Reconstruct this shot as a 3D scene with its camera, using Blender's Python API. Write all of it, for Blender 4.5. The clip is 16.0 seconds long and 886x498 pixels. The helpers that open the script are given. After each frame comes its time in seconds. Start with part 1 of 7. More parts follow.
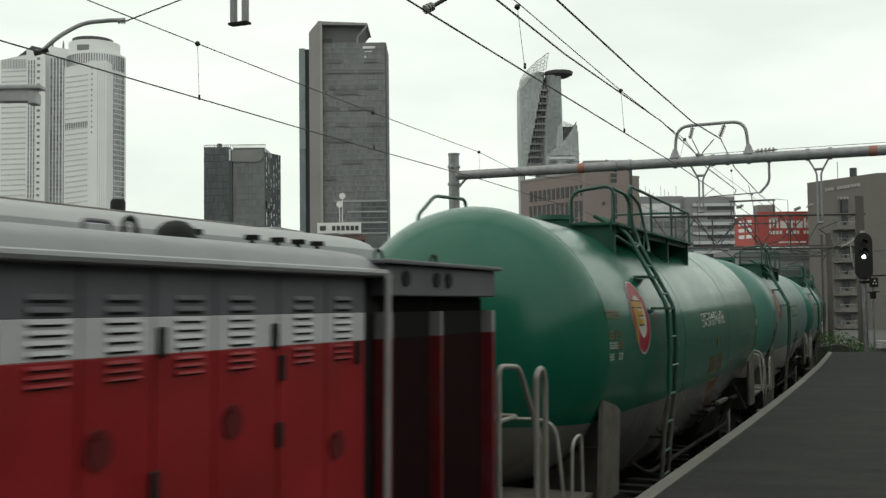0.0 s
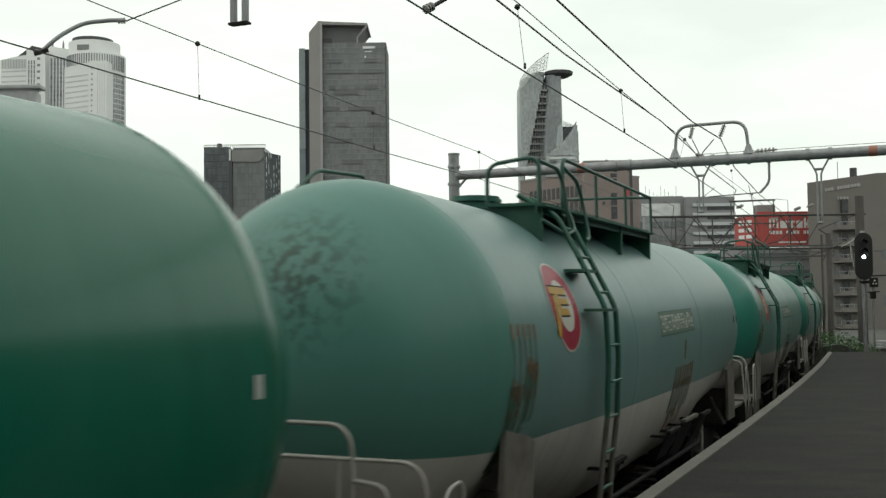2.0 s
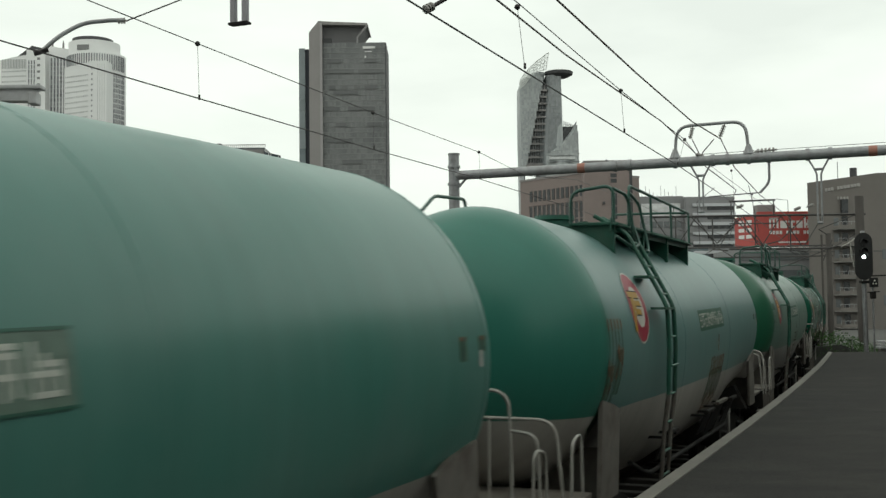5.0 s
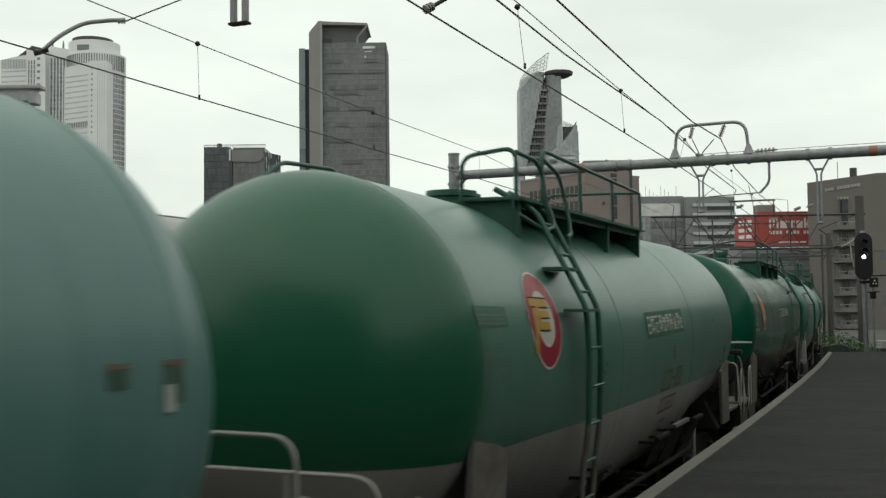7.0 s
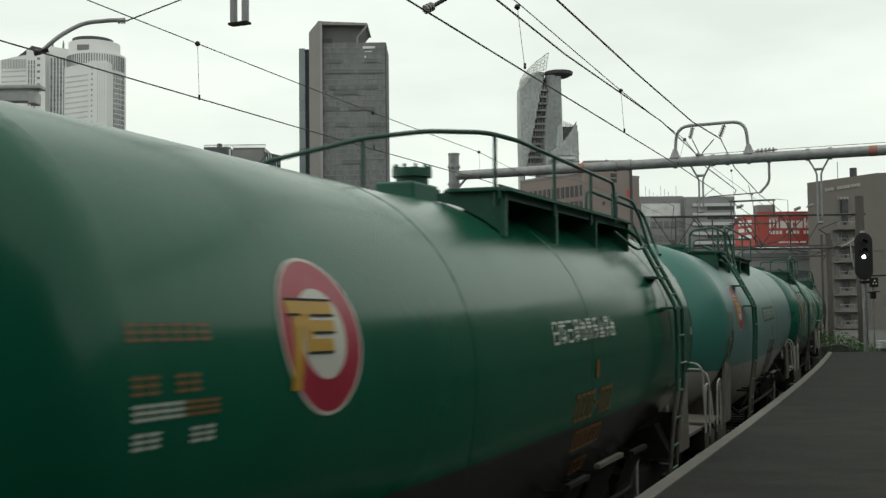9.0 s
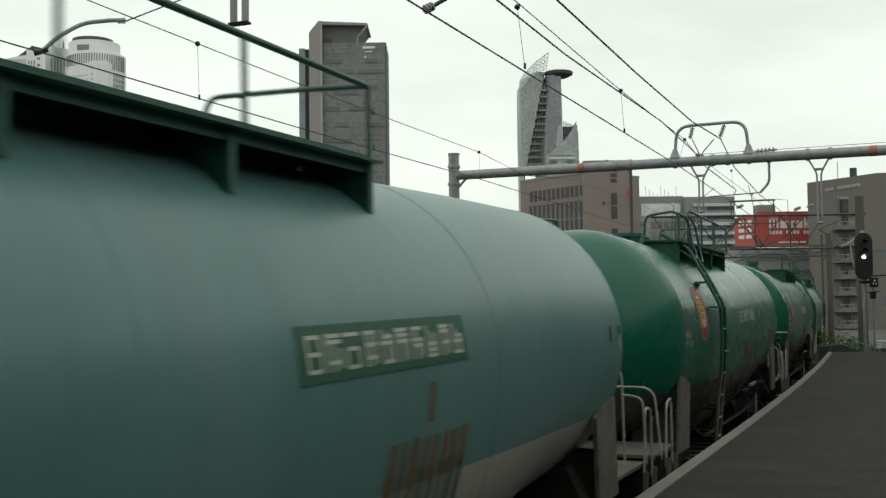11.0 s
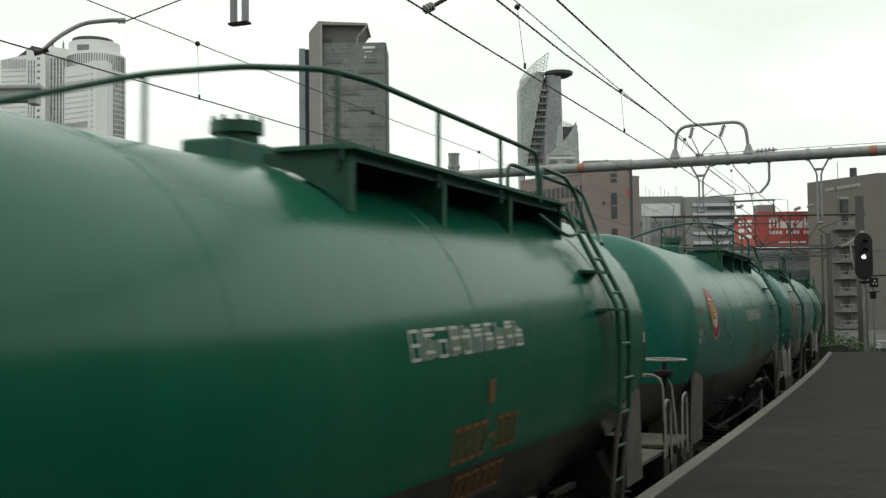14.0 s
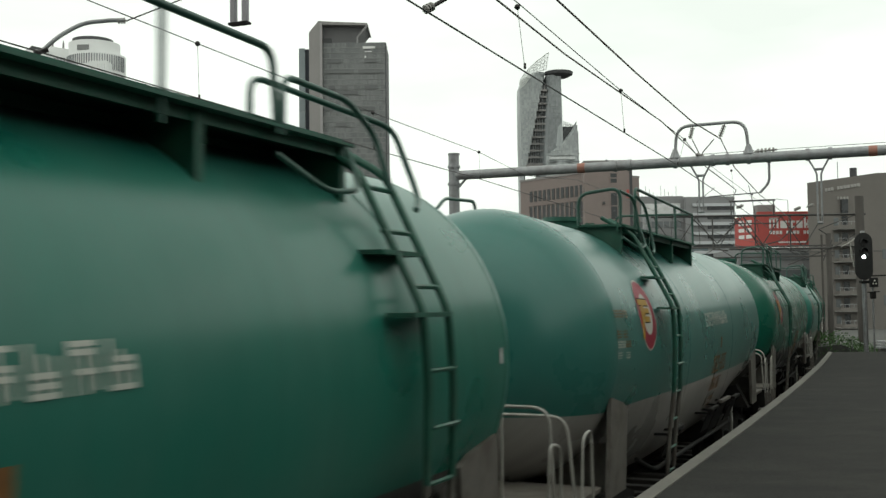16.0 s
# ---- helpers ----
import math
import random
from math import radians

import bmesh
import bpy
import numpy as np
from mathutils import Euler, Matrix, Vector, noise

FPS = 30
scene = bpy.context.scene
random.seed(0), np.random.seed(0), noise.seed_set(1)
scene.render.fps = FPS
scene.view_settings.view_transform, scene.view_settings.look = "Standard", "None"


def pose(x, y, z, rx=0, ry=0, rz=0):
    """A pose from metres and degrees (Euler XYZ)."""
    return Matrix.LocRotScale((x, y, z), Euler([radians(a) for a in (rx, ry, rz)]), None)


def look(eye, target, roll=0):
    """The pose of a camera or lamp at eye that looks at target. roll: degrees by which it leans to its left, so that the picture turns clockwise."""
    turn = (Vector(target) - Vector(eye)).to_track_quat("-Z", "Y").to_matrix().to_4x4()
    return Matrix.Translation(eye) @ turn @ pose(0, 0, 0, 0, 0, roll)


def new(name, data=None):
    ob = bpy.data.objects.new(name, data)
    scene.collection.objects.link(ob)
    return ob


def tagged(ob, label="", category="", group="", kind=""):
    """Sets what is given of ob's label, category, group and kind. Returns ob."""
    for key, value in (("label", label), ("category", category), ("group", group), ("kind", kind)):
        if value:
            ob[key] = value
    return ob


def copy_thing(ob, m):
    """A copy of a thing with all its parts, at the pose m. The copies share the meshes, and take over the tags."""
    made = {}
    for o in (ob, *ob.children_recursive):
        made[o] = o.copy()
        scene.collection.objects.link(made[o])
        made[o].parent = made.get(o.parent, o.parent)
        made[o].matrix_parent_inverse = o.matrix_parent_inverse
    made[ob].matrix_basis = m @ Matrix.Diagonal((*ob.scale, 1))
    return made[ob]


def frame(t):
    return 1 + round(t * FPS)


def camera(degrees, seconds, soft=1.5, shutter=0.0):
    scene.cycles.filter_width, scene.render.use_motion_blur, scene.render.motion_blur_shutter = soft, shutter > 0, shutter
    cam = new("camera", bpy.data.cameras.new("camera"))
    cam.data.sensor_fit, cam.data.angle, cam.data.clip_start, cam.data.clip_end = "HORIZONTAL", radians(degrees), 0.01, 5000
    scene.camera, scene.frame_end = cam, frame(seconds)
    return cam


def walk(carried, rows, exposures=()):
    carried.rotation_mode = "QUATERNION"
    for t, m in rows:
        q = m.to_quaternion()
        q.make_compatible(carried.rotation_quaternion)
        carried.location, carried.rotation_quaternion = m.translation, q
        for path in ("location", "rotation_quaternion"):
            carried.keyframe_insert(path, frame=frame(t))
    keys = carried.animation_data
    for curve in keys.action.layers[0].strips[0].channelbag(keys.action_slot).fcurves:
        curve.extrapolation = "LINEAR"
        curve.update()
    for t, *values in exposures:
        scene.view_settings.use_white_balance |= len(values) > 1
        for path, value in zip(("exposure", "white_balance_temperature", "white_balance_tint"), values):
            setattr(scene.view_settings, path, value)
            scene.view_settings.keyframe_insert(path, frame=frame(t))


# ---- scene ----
EYE = (0.0, 0.0, 2.618)
PITCH, ROLL = 3.012, 0.718
cam = camera(43.33, 16.0, soft=1.4, shutter=0.25)
CAM = Matrix.Translation(EYE) @ pose(0, 0, 0, 90 + PITCH, 0, 0) @ pose(0, 0, 0, 0, 0, -ROLL)
walk(cam, [(0.0, CAM), (16.0, CAM)], exposures=[(0.0, 0.0), (0.5, 0.06), (1.0, 0.27), (1.5, 0.16), (2.0, 0.07), (2.5, 0.08), (3.5, 0.03), (4.0, 0.01), (6.5, -0.04), (7.0, -0.09), (7.5, 0.0), (8.5, -0.04), (9.0, -0.06), (11.5, -0.03), (12.0, -0.06), (12.5, 0.09), (13.0, 0.05), (14.0, 0.10), (14.5, 0.16), (15.0, 0.03), (15.5, 0.06), (16.0, 0.13)])

# ---------------------------------------------------------------- light
world = bpy.data.worlds.new("sky")
scene.world = world
world.use_nodes = True
wn = world.node_tree
bg = wn.nodes["Background"]
sky = wn.nodes.new("ShaderNodeTexSky")
sky.sky_type, sky.sun_disc = "NISHITA", False
sky.sun_elevation, sky.sun_rotation = radians(55), radians(-120)
sky.air_density, sky.dust_density, sky.ozone_density = 1.0, 6.0, 1.0
# an overcast: the blue sky veiled by a layer of pale cloud with soft patches
tcw = wn.nodes.new("ShaderNodeTexCoord")
mpw = wn.nodes.new("ShaderNodeMapping")
mpw.inputs["Scale"].default_value = (1.6, 1.6, 5.0)
nzw = wn.nodes.new("ShaderNodeTexNoise")
nzw.inputs["Scale"].default_value, nzw.inputs["Detail"].default_value = 2.2, 5.0
rmw = wn.nodes.new("ShaderNodeValToRGB")
rmw.color_ramp.elements[0].position, rmw.color_ramp.elements[0].color = 0.34, (8.85, 9.6, 8.75, 1)
rmw.color_ramp.elements[1].position, rmw.color_ramp.elements[1].color = 0.66, (10.55, 11.35, 10.3, 1)
mxw = wn.nodes.new("ShaderNodeMix")
mxw.data_type = "RGBA"
mxw.inputs[0].default_value = 0.93
wn.links.new(tcw.outputs["Generated"], mpw.inputs[0])
wn.links.new(mpw.outputs[0], nzw.inputs["Vector"])
wn.links.new(nzw.outputs["Fac"], rmw.inputs[0])
wn.links.new(sky.outputs[0], mxw.inputs[6])
wn.links.new(rmw.outputs[0], mxw.inputs[7])
wn.links.new(mxw.outputs[2], bg.inputs["Color"])
bg.inputs["Strength"].default_value = 0.099
sun_data = bpy.data.lights.new("sun", "SUN")
sun_data.energy, sun_data.angle, sun_data.color = 0.25, radians(90), (1.0, 0.97, 0.92)
sun = new("sun", sun_data)
sun.matrix_world = look((0, 0, 60), (27, 21, 0))

# ---------------------------------------------------------------- the line of the track
def track(s, off=0.0):
    """Place and heading of the track at s metres along it; off: metres to its right."""
    n = max(8, int(abs(s) / 2))
    m = (np.arange(n) + 0.5) * s / n
    c = np.clip(m, 0, 75)
    h = radians(23.38) - 0.000738 * m - 2.5e-5 * c * c / 2 - 2.5e-5 * c * (m - c)
    return (-4.207 + np.sin(h).sum() * s / n + math.cos(h[-1]) * off, np.cos(h).sum() * s / n - math.sin(h[-1]) * off, h[-1])


CANT = 0.711
PITCH_LEN = 13.57


def car_pose(s, off=0.0, bogie=4.3, cant=CANT):
    """Pose of a rail vehicle whose middle is at s: x along the line, y to its left."""
    a, b = track(s - bogie, off), track(s + bogie, off)
    ang = math.degrees(math.atan2(b[1] - a[1], b[0] - a[0]))
    return pose((a[0] + b[0]) / 2, (a[1] + b[1]) / 2, 0, 0, 0, ang) @ pose(0, 0, 0, cant, 0, 0)


SLACK = {8: 0.10, 9: 0.04, 10: 0.06}  # play in the couplers, metres


def train_s(i, t):
    """Where the middle of wagon i is at time t."""
    return 16.554 + PITCH_LEN * (i - 1) + SLACK.get(i, 0.0) - 7.999 * t - 0.029 * t * t


# ---------------------------------------------------------------- materials
MATS = {}


def mat(name, col, rough=0.6, metal=0.0, var=0.15, scale=8.0, bump=0.0, fine=60.0, coat=0.0, dirt=0.0, dirt_col=(0.08, 0.07, 0.06), stretch=(1, 1, 1)):
    """A painted or raw surface: two scales of colour change, some dirt and fine relief."""
    if name in MATS:
        return MATS[name]
    m = bpy.data.materials.new(name)
    m.use_nodes = True
    nt = m.node_tree
    b = nt.nodes["Principled BSDF"]
    N, L = nt.nodes.new, nt.links.new
    tc = N("ShaderNodeTexCoord")
    mp = N("ShaderNodeMapping")
    mp.inputs["Scale"].default_value = stretch
    L(tc.outputs["Object"], mp.inputs[0])
    n1 = N("ShaderNodeTexNoise")
    n1.inputs["Scale"].default_value, n1.inputs["Detail"].default_value = scale, 4
    n2 = N("ShaderNodeTexNoise")
    n2.inputs["Scale"].default_value, n2.inputs["Detail"].default_value = fine, 3
    L(mp.outputs[0], n1.inputs["Vector"])
    L(mp.outputs[0], n2.inputs["Vector"])
    add = N("ShaderNodeMath")
    add.operation = "MULTIPLY_ADD"
    add.inputs[1].default_value = 0.35
    L(n2.outputs["Fac"], add.inputs[0])
    L(n1.outputs["Fac"], add.inputs[2])
    r = N("ShaderNodeMapRange")
    r.inputs[1].default_value, r.inputs[2].default_value = 0.35, 1.0
    r.inputs[3].default_value, r.inputs[4].default_value = 1 - var, 1 + var
    L(add.outputs[0], r.inputs[0])
    mul = N("ShaderNodeMix")
    mul.data_type, mul.blend_type = "RGBA", "MULTIPLY"
    mul.inputs[0].default_value = 1.0
    mul.inputs[6].default_value = (*col, 1)
    L(r.outputs[0], mul.inputs[7])
    out = mul.outputs[2]
    if dirt:
        n3 = N("ShaderNodeTexNoise")
        n3.inputs["Scale"].default_value, n3.inputs["Detail"].default_value = scale * 0.6, 8
        L(mp.outputs[0], n3.inputs["Vector"])
        r3 = N("ShaderNodeMapRange")
        r3.inputs[1].default_value, r3.inputs[2].default_value, r3.inputs[4].default_value = 0.45, 0.75, dirt
        L(n3.outputs["Fac"], r3.inputs[0])
        mx = N("ShaderNodeMix")
        mx.data_type = "RGBA"
        mx.inputs[7].default_value = (*dirt_col, 1)
        L(r3.outputs[0], mx.inputs[0])
        L(out, mx.inputs[6])
        out = mx.outputs[2]
    L(out, b.inputs["Base Color"])
    rr = N("ShaderNodeMapRange")
    rr.inputs[3].default_value, rr.inputs[4].default_value = max(0.03, rough - 0.12), min(1, rough + 0.12)
    L(n1.outputs["Fac"], rr.inputs[0])
    L(rr.outputs[0], b.inputs["Roughness"])
    b.inputs["Metallic"].default_value = metal
    b.inputs["Coat Weight"].default_value = coat
    b.inputs["Coat Roughness"].default_value = 0.25
    if bump:
        bp = N("ShaderNodeBump")
        bp.inputs["Strength"].default_value, bp.inputs["Distance"].default_value = bump, 0.01
        L(n2.outputs["Fac"], bp.inputs["Height"])
        L(bp.outputs[0], b.inputs["Normal"])
    MATS[name] = m
    return m


def tank_paint(name, top, low=(0.20, 0.19, 0.18), line=1.66, rough=0.22, fade=0.25, soft=0.004, grime=0.0, coat=0.2, head=None, spec=0.40):
    """Tank paint: a colour above the line, grey below it, chalky bloom, rain streaks and grime."""
    m = bpy.data.materials.new(name)
    m.use_nodes = True
    nt = m.node_tree
    b = nt.nodes["Principled BSDF"]
    N, L = nt.nodes.new, nt.links.new
    tc = N("ShaderNodeTexCoord")
    sep = N("ShaderNodeSeparateXYZ")
    L(tc.outputs["Object"], sep.inputs[0])
    wob = N("ShaderNodeTexNoise")
    wob.inputs["Scale"].default_value, wob.inputs["Detail"].default_value = 1.2, 5
    L(tc.outputs["Object"], wob.inputs["Vector"])
    # long rain streaks run down the sides
    mp = N("ShaderNodeMapping")
    mp.inputs["Scale"].default_value = (7.0, 0.5, 0.5)
    L(tc.outputs["Object"], mp.inputs[0])
    st = N("ShaderNodeTexNoise")
    st.inputs["Scale"].default_value, st.inputs["Detail"].default_value = 1.0, 6
    L(mp.outputs[0], st.inputs["Vector"])
    fine = N("ShaderNodeTexNoise")
    fine.inputs["Scale"].default_value, fine.inputs["Detail"].default_value = 45, 4
    L(tc.outputs["Object"], fine.inputs["Vector"])
    oi = N("ShaderNodeObjectInfo")
    # bloom
    rb = N("ShaderNodeMapRange")
    rb.inputs[1].default_value, rb.inputs[2].default_value, rb.inputs[4].default_value = 0.35, 0.75, fade
    L(wob.outputs["Fac"], rb.inputs[0])
    mx = N("ShaderNodeMix")
    mx.data_type = "RGBA"
    mx.inputs[6].default_value = (*top, 1)
    mx.inputs[7].default_value = (*[0.75 * c + 0.10 for c in top], 1)
    L(rb.outputs[0], mx.inputs[0])
    coat_colour = mx.outputs[2]
    if head:
        # the leading head takes the head colour instead of the barrel's
        hx = N("ShaderNodeMapRange")
        hx.inputs[1].default_value, hx.inputs[2].default_value, hx.inputs[3].default_value, hx.inputs[4].default_value = -5.32, -5.08, 1.0, 0.0
        L(sep.outputs["X"], hx.inputs[0])
        hm = N("ShaderNodeMix")
        hm.data_type = "RGBA"
        hm.inputs[7].default_value = (*head, 1)
        L(hx.outputs[0], hm.inputs[0])
        L(coat_colour, hm.inputs[6])
        coat_colour = hm.outputs[2]
    # streaks
    rs = N("ShaderNodeMapRange")
    rs.inputs[1].default_value, rs.inputs[2].default_value, rs.inputs[3].default_value, rs.inputs[4].default_value = 0.3, 0.7, 0.94, 1.05
    L(st.outputs["Fac"], rs.inputs[0])
    ms = N("ShaderNodeMix")
    ms.data_type, ms.blend_type = "RGBA", "MULTIPLY"
    ms.inputs[0].default_value = 1.0
    L(coat_colour, ms.inputs[6])
    L(rs.outputs[0], ms.inputs[7])
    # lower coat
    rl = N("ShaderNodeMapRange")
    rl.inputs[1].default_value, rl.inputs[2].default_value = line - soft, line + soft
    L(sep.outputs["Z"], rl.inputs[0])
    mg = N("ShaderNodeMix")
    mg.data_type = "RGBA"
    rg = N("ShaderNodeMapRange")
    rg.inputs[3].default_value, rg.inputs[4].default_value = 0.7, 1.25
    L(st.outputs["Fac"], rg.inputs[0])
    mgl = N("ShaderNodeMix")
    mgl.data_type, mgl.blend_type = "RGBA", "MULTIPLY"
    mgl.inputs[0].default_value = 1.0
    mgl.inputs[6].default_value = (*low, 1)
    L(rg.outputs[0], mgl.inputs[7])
    if grime:
        # a dark algae blotch on the leading head
        vd = N("ShaderNodeVectorMath")
        vd.operation = "DISTANCE"
        vd.inputs[1].default_value = (-5.95, -0.05, 2.80)
        L(tc.outputs["Object"], vd.inputs[0])
        g1 = N("ShaderNodeMapRange")
        g1.inputs[1].default_value, g1.inputs[2].default_value, g1.inputs[3].default_value, g1.inputs[4].default_value = 0.20, 0.62, 1.0, 0.0
        L(vd.outputs["Value"], g1.inputs[0])
        gn = N("ShaderNodeTexNoise")
        gn.inputs["Scale"].default_value, gn.inputs["Detail"].default_value = 13.0, 9
        L(tc.outputs["Object"], gn.inputs["Vector"])
        gr = N("ShaderNodeMapRange")
        gr.inputs[1].default_value, gr.inputs[2].default_value, gr.inputs[4].default_value = 0.46, 0.60, grime
        L(gn.outputs["Fac"], gr.inputs[0])
        g2 = N("ShaderNodeMath")
        g2.operation = "MULTIPLY"
        L(g1.outputs[0], g2.inputs[0])
        L(gr.outputs[0], g2.inputs[1])
        gm = N("ShaderNodeMix")
        gm.data_type = "RGBA"
        gm.inputs[7].default_value = (0.012, 0.045, 0.03, 1)
        L(g2.outputs[0], gm.inputs[0])
        L(ms.outputs[2], gm.inputs[6])
        ms = gm
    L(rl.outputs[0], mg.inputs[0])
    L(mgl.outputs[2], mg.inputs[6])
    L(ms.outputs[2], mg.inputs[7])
    L(mg.outputs[2], b.inputs["Base Color"])
    rr = N("ShaderNodeMapRange")
    rr.inputs[3].default_value, rr.inputs[4].default_value = rough - 0.05, rough + 0.10
    L(wob.outputs["Fac"], rr.inputs[0])
    L(rr.outputs[0], b.inputs["Roughness"])
    b.inputs["Coat Weight"].default_value = coat
    b.inputs["Coat Roughness"].default_value = 0.09
    b.inputs["Specular IOR Level"].default_value = spec
    bp = N("ShaderNodeBump")
    bp.inputs["Strength"].default_value, bp.inputs["Distance"].default_value = 0.12, 0.02
    L(wob.outputs["Fac"], bp.inputs["Height"])
    bp2 = N("ShaderNodeBump")
    bp2.inputs["Strength"].default_value, bp2.inputs["Distance"].default_value = 0.05, 0.003
    L(fine.outputs["Fac"], bp2.inputs["Height"])
    L(bp.outputs[0], bp2.inputs["Normal"])
    L(bp2.outputs[0], b.inputs["Normal"])
    return m


M_GREEN = mat("walkway_green", (0.016, 0.096, 0.064), 0.5, var=0.25, dirt=0.3)
M_LID = mat("manhole_green", (0.022, 0.125, 0.090), 0.5, var=0.25, dirt=0.25)
M_RAILGREEN = mat("rail_green", (0.025, 0.085, 0.065), 0.45, var=0.2, dirt=0.25)
M_DARK = mat("underframe_black", (0.014, 0.0135, 0.013), 0.75, var=0.4, dirt=0.35, dirt_col=(0.045, 0.033, 0.024))
M_DARK.node_tree.nodes["Principled BSDF"].inputs["Specular IOR Level"].default_value = 0.2
M_GREYSTEEL = mat("grey_paint", (0.135, 0.122, 0.108), 0.6, var=0.3, dirt=0.8, dirt_col=(0.060, 0.044, 0.033))
M_RAILGREY = mat("handrail_white", (0.33, 0.315, 0.29), 0.4, var=0.15, dirt=0.4, dirt_col=(0.20, 0.165, 0.13))
M_STEEL = mat("rail_steel", (0.45, 0.43, 0.41), 0.3, metal=0.9, var=0.2)
M_GANTRYDARK = mat("dark_gantry_steel", (0.060, 0.056, 0.054), 0.75, var=0.3)
M_RUST = mat("rusty_steel", (0.070, 0.045, 0.034), 0.85, var=0.35, bump=0.3)
M_GALV = mat("galvanised_steel", (0.30, 0.305, 0.315), 0.5, metal=0.3, var=0.22, dirt=0.55, dirt_col=(0.17, 0.15, 0.145))
M_WIRE = mat("wire", (0.05, 0.045, 0.045), 0.5, metal=0.5)
M_CERAMIC = mat("insulator", (0.30, 0.285, 0.27), 0.3)
M_ASPHALT = mat("platform_asphalt", (0.0235, 0.0225, 0.020), 0.9, var=0.85, scale=2.2, fine=48, bump=0.7, dirt=0.75, dirt_col=(0.017, 0.016, 0.015), stretch=(0.6, 1.2, 1))
M_ASPHALT.node_tree.nodes["Principled BSDF"].inputs["Specular IOR Level"].default_value = 0.25
M_COPING = mat("platform_coping", (0.150, 0.139, 0.122), 0.8, var=0.2, scale=2, bump=0.2, dirt=0.4, dirt_col=(0.09, 0.085, 0.078))
M_CONC = mat("concrete", (0.22, 0.21, 0.20), 0.85, var=0.18, scale=1.5, bump=0.2, dirt=0.4, dirt_col=(0.16, 0.15, 0.14))
# stone colour taken near black to hold the shade under the train
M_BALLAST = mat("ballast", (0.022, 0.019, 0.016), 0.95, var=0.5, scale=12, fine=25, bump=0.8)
M_GROUND = mat("yard_ground", (0.08, 0.08, 0.075), 0.95, var=0.3, scale=0.08, fine=2, bump=0.2)
M_RED = mat("red_paint", (0.34, 0.013, 0.018), 0.4, var=0.2, scale=3, dirt=0.30, dirt_col=(0.06, 0.012, 0.012), coat=0.2)
M_WHITE = mat("white_paint", (0.66, 0.64, 0.67), 0.45, var=0.08, dirt=0.15, dirt_col=(0.45, 0.43, 0.40))
M_LOCOGREY = mat("grey_locomotive", (0.145, 0.141, 0.160), 0.5, var=0.12, dirt=0.25, dirt_col=(0.08, 0.08, 0.08))
M_BLACK = mat("black_paint", (0.006, 0.006, 0.006), 0.75, var=0.3)
M_LOGORED = mat("emblem_red", (0.30, 0.014, 0.038), 0.4, var=0.1)
M_LOGOYEL = mat("emblem_ochre", (0.42, 0.235, 0.022), 0.45, var=0.1)
M_LOGOWHITE = mat("emblem_white", (0.50, 0.49, 0.44), 0.45, var=0.1)
M_MARKWHITE = mat("lettering_white", (0.46, 0.48, 0.43), 0.5, var=0.15, scale=30)
M_MARKORANGE = mat("lettering_orange", (0.19, 0.085, 0.024), 0.55, var=0.3, scale=30)
M_SILVER = mat("stainless_steel", (0.34, 0.34, 0.335), 0.42, metal=0.5, var=0.1, scale=1.5)
M_ROOF = mat("train_roof", (0.40, 0.40, 0.41), 0.6, var=0.12, scale=2, dirt=0.4, dirt_col=(0.35, 0.33, 0.31))


# ---------------------------------------------------------------- mesh helpers
def part(name, bm, material, parent=None, label="", smooth=None):
    me = bpy.data.meshes.new(name)
    bm.normal_update()
    bm.to_mesh(me)
    bm.free()
    for mm in (material if isinstance(material, (list, tuple)) else [material]):
        me.materials.append(mm)
    if smooth is not None:
        me.shade_smooth()
        me.set_sharp_from_angle(angle=radians(smooth))
    ob = new(name, me)
    ob.parent = parent
    if label:
        tagged(ob, label)
    return ob


def share(name, ob, m, parent):
    """Another object on the same mesh, at the pose m in its parent's space."""
    o = new(name, ob.data)
    o.parent = parent
    o.matrix_basis = m
    if "label" in ob:
        o["label"] = ob["label"]
    return o


def box(bm, x0, x1, y0, y1, z0, z1, bevel=0.0, m=None):
    r = bmesh.ops.create_cube(bm, size=1.0)
    vs = r["verts"]
    for v in vs:
        v.co = Vector(((x0 + x1) / 2 + v.co.x * (x1 - x0), (y0 + y1) / 2 + v.co.y * (y1 - y0), (z0 + z1) / 2 + v.co.z * (z1 - z0)))
        if m is not None:
            v.co = m @ v.co
    if bevel:
        es = list({e for v in vs for e in v.link_edges})
        bmesh.ops.bevel(bm, geom=es, offset=bevel, segments=2, affect="EDGES", profile=0.5)
    return bm


def prism(bm, outline, axis, a, b):
    """Extrude a closed outline of (p, q) pairs along an axis from a to b."""
    def at(p, q, h):
        return {"x": (h, p, q), "y": (p, h, q), "z": (p, q, h)}[axis]
    lo = [bm.verts.new(at(p, q, a)) for p, q in outline]
    hi = [bm.verts.new(at(p, q, b)) for p, q in outline]
    n = len(lo)
    bm.faces.new(lo)
    bm.faces.new(hi[::-1])
    for i in range(n):
        bm.faces.new((lo[i], hi[i], hi[(i + 1) % n], lo[(i + 1) % n]))
    bmesh.ops.recalc_face_normals(bm, faces=bm.faces[:])
    return bm


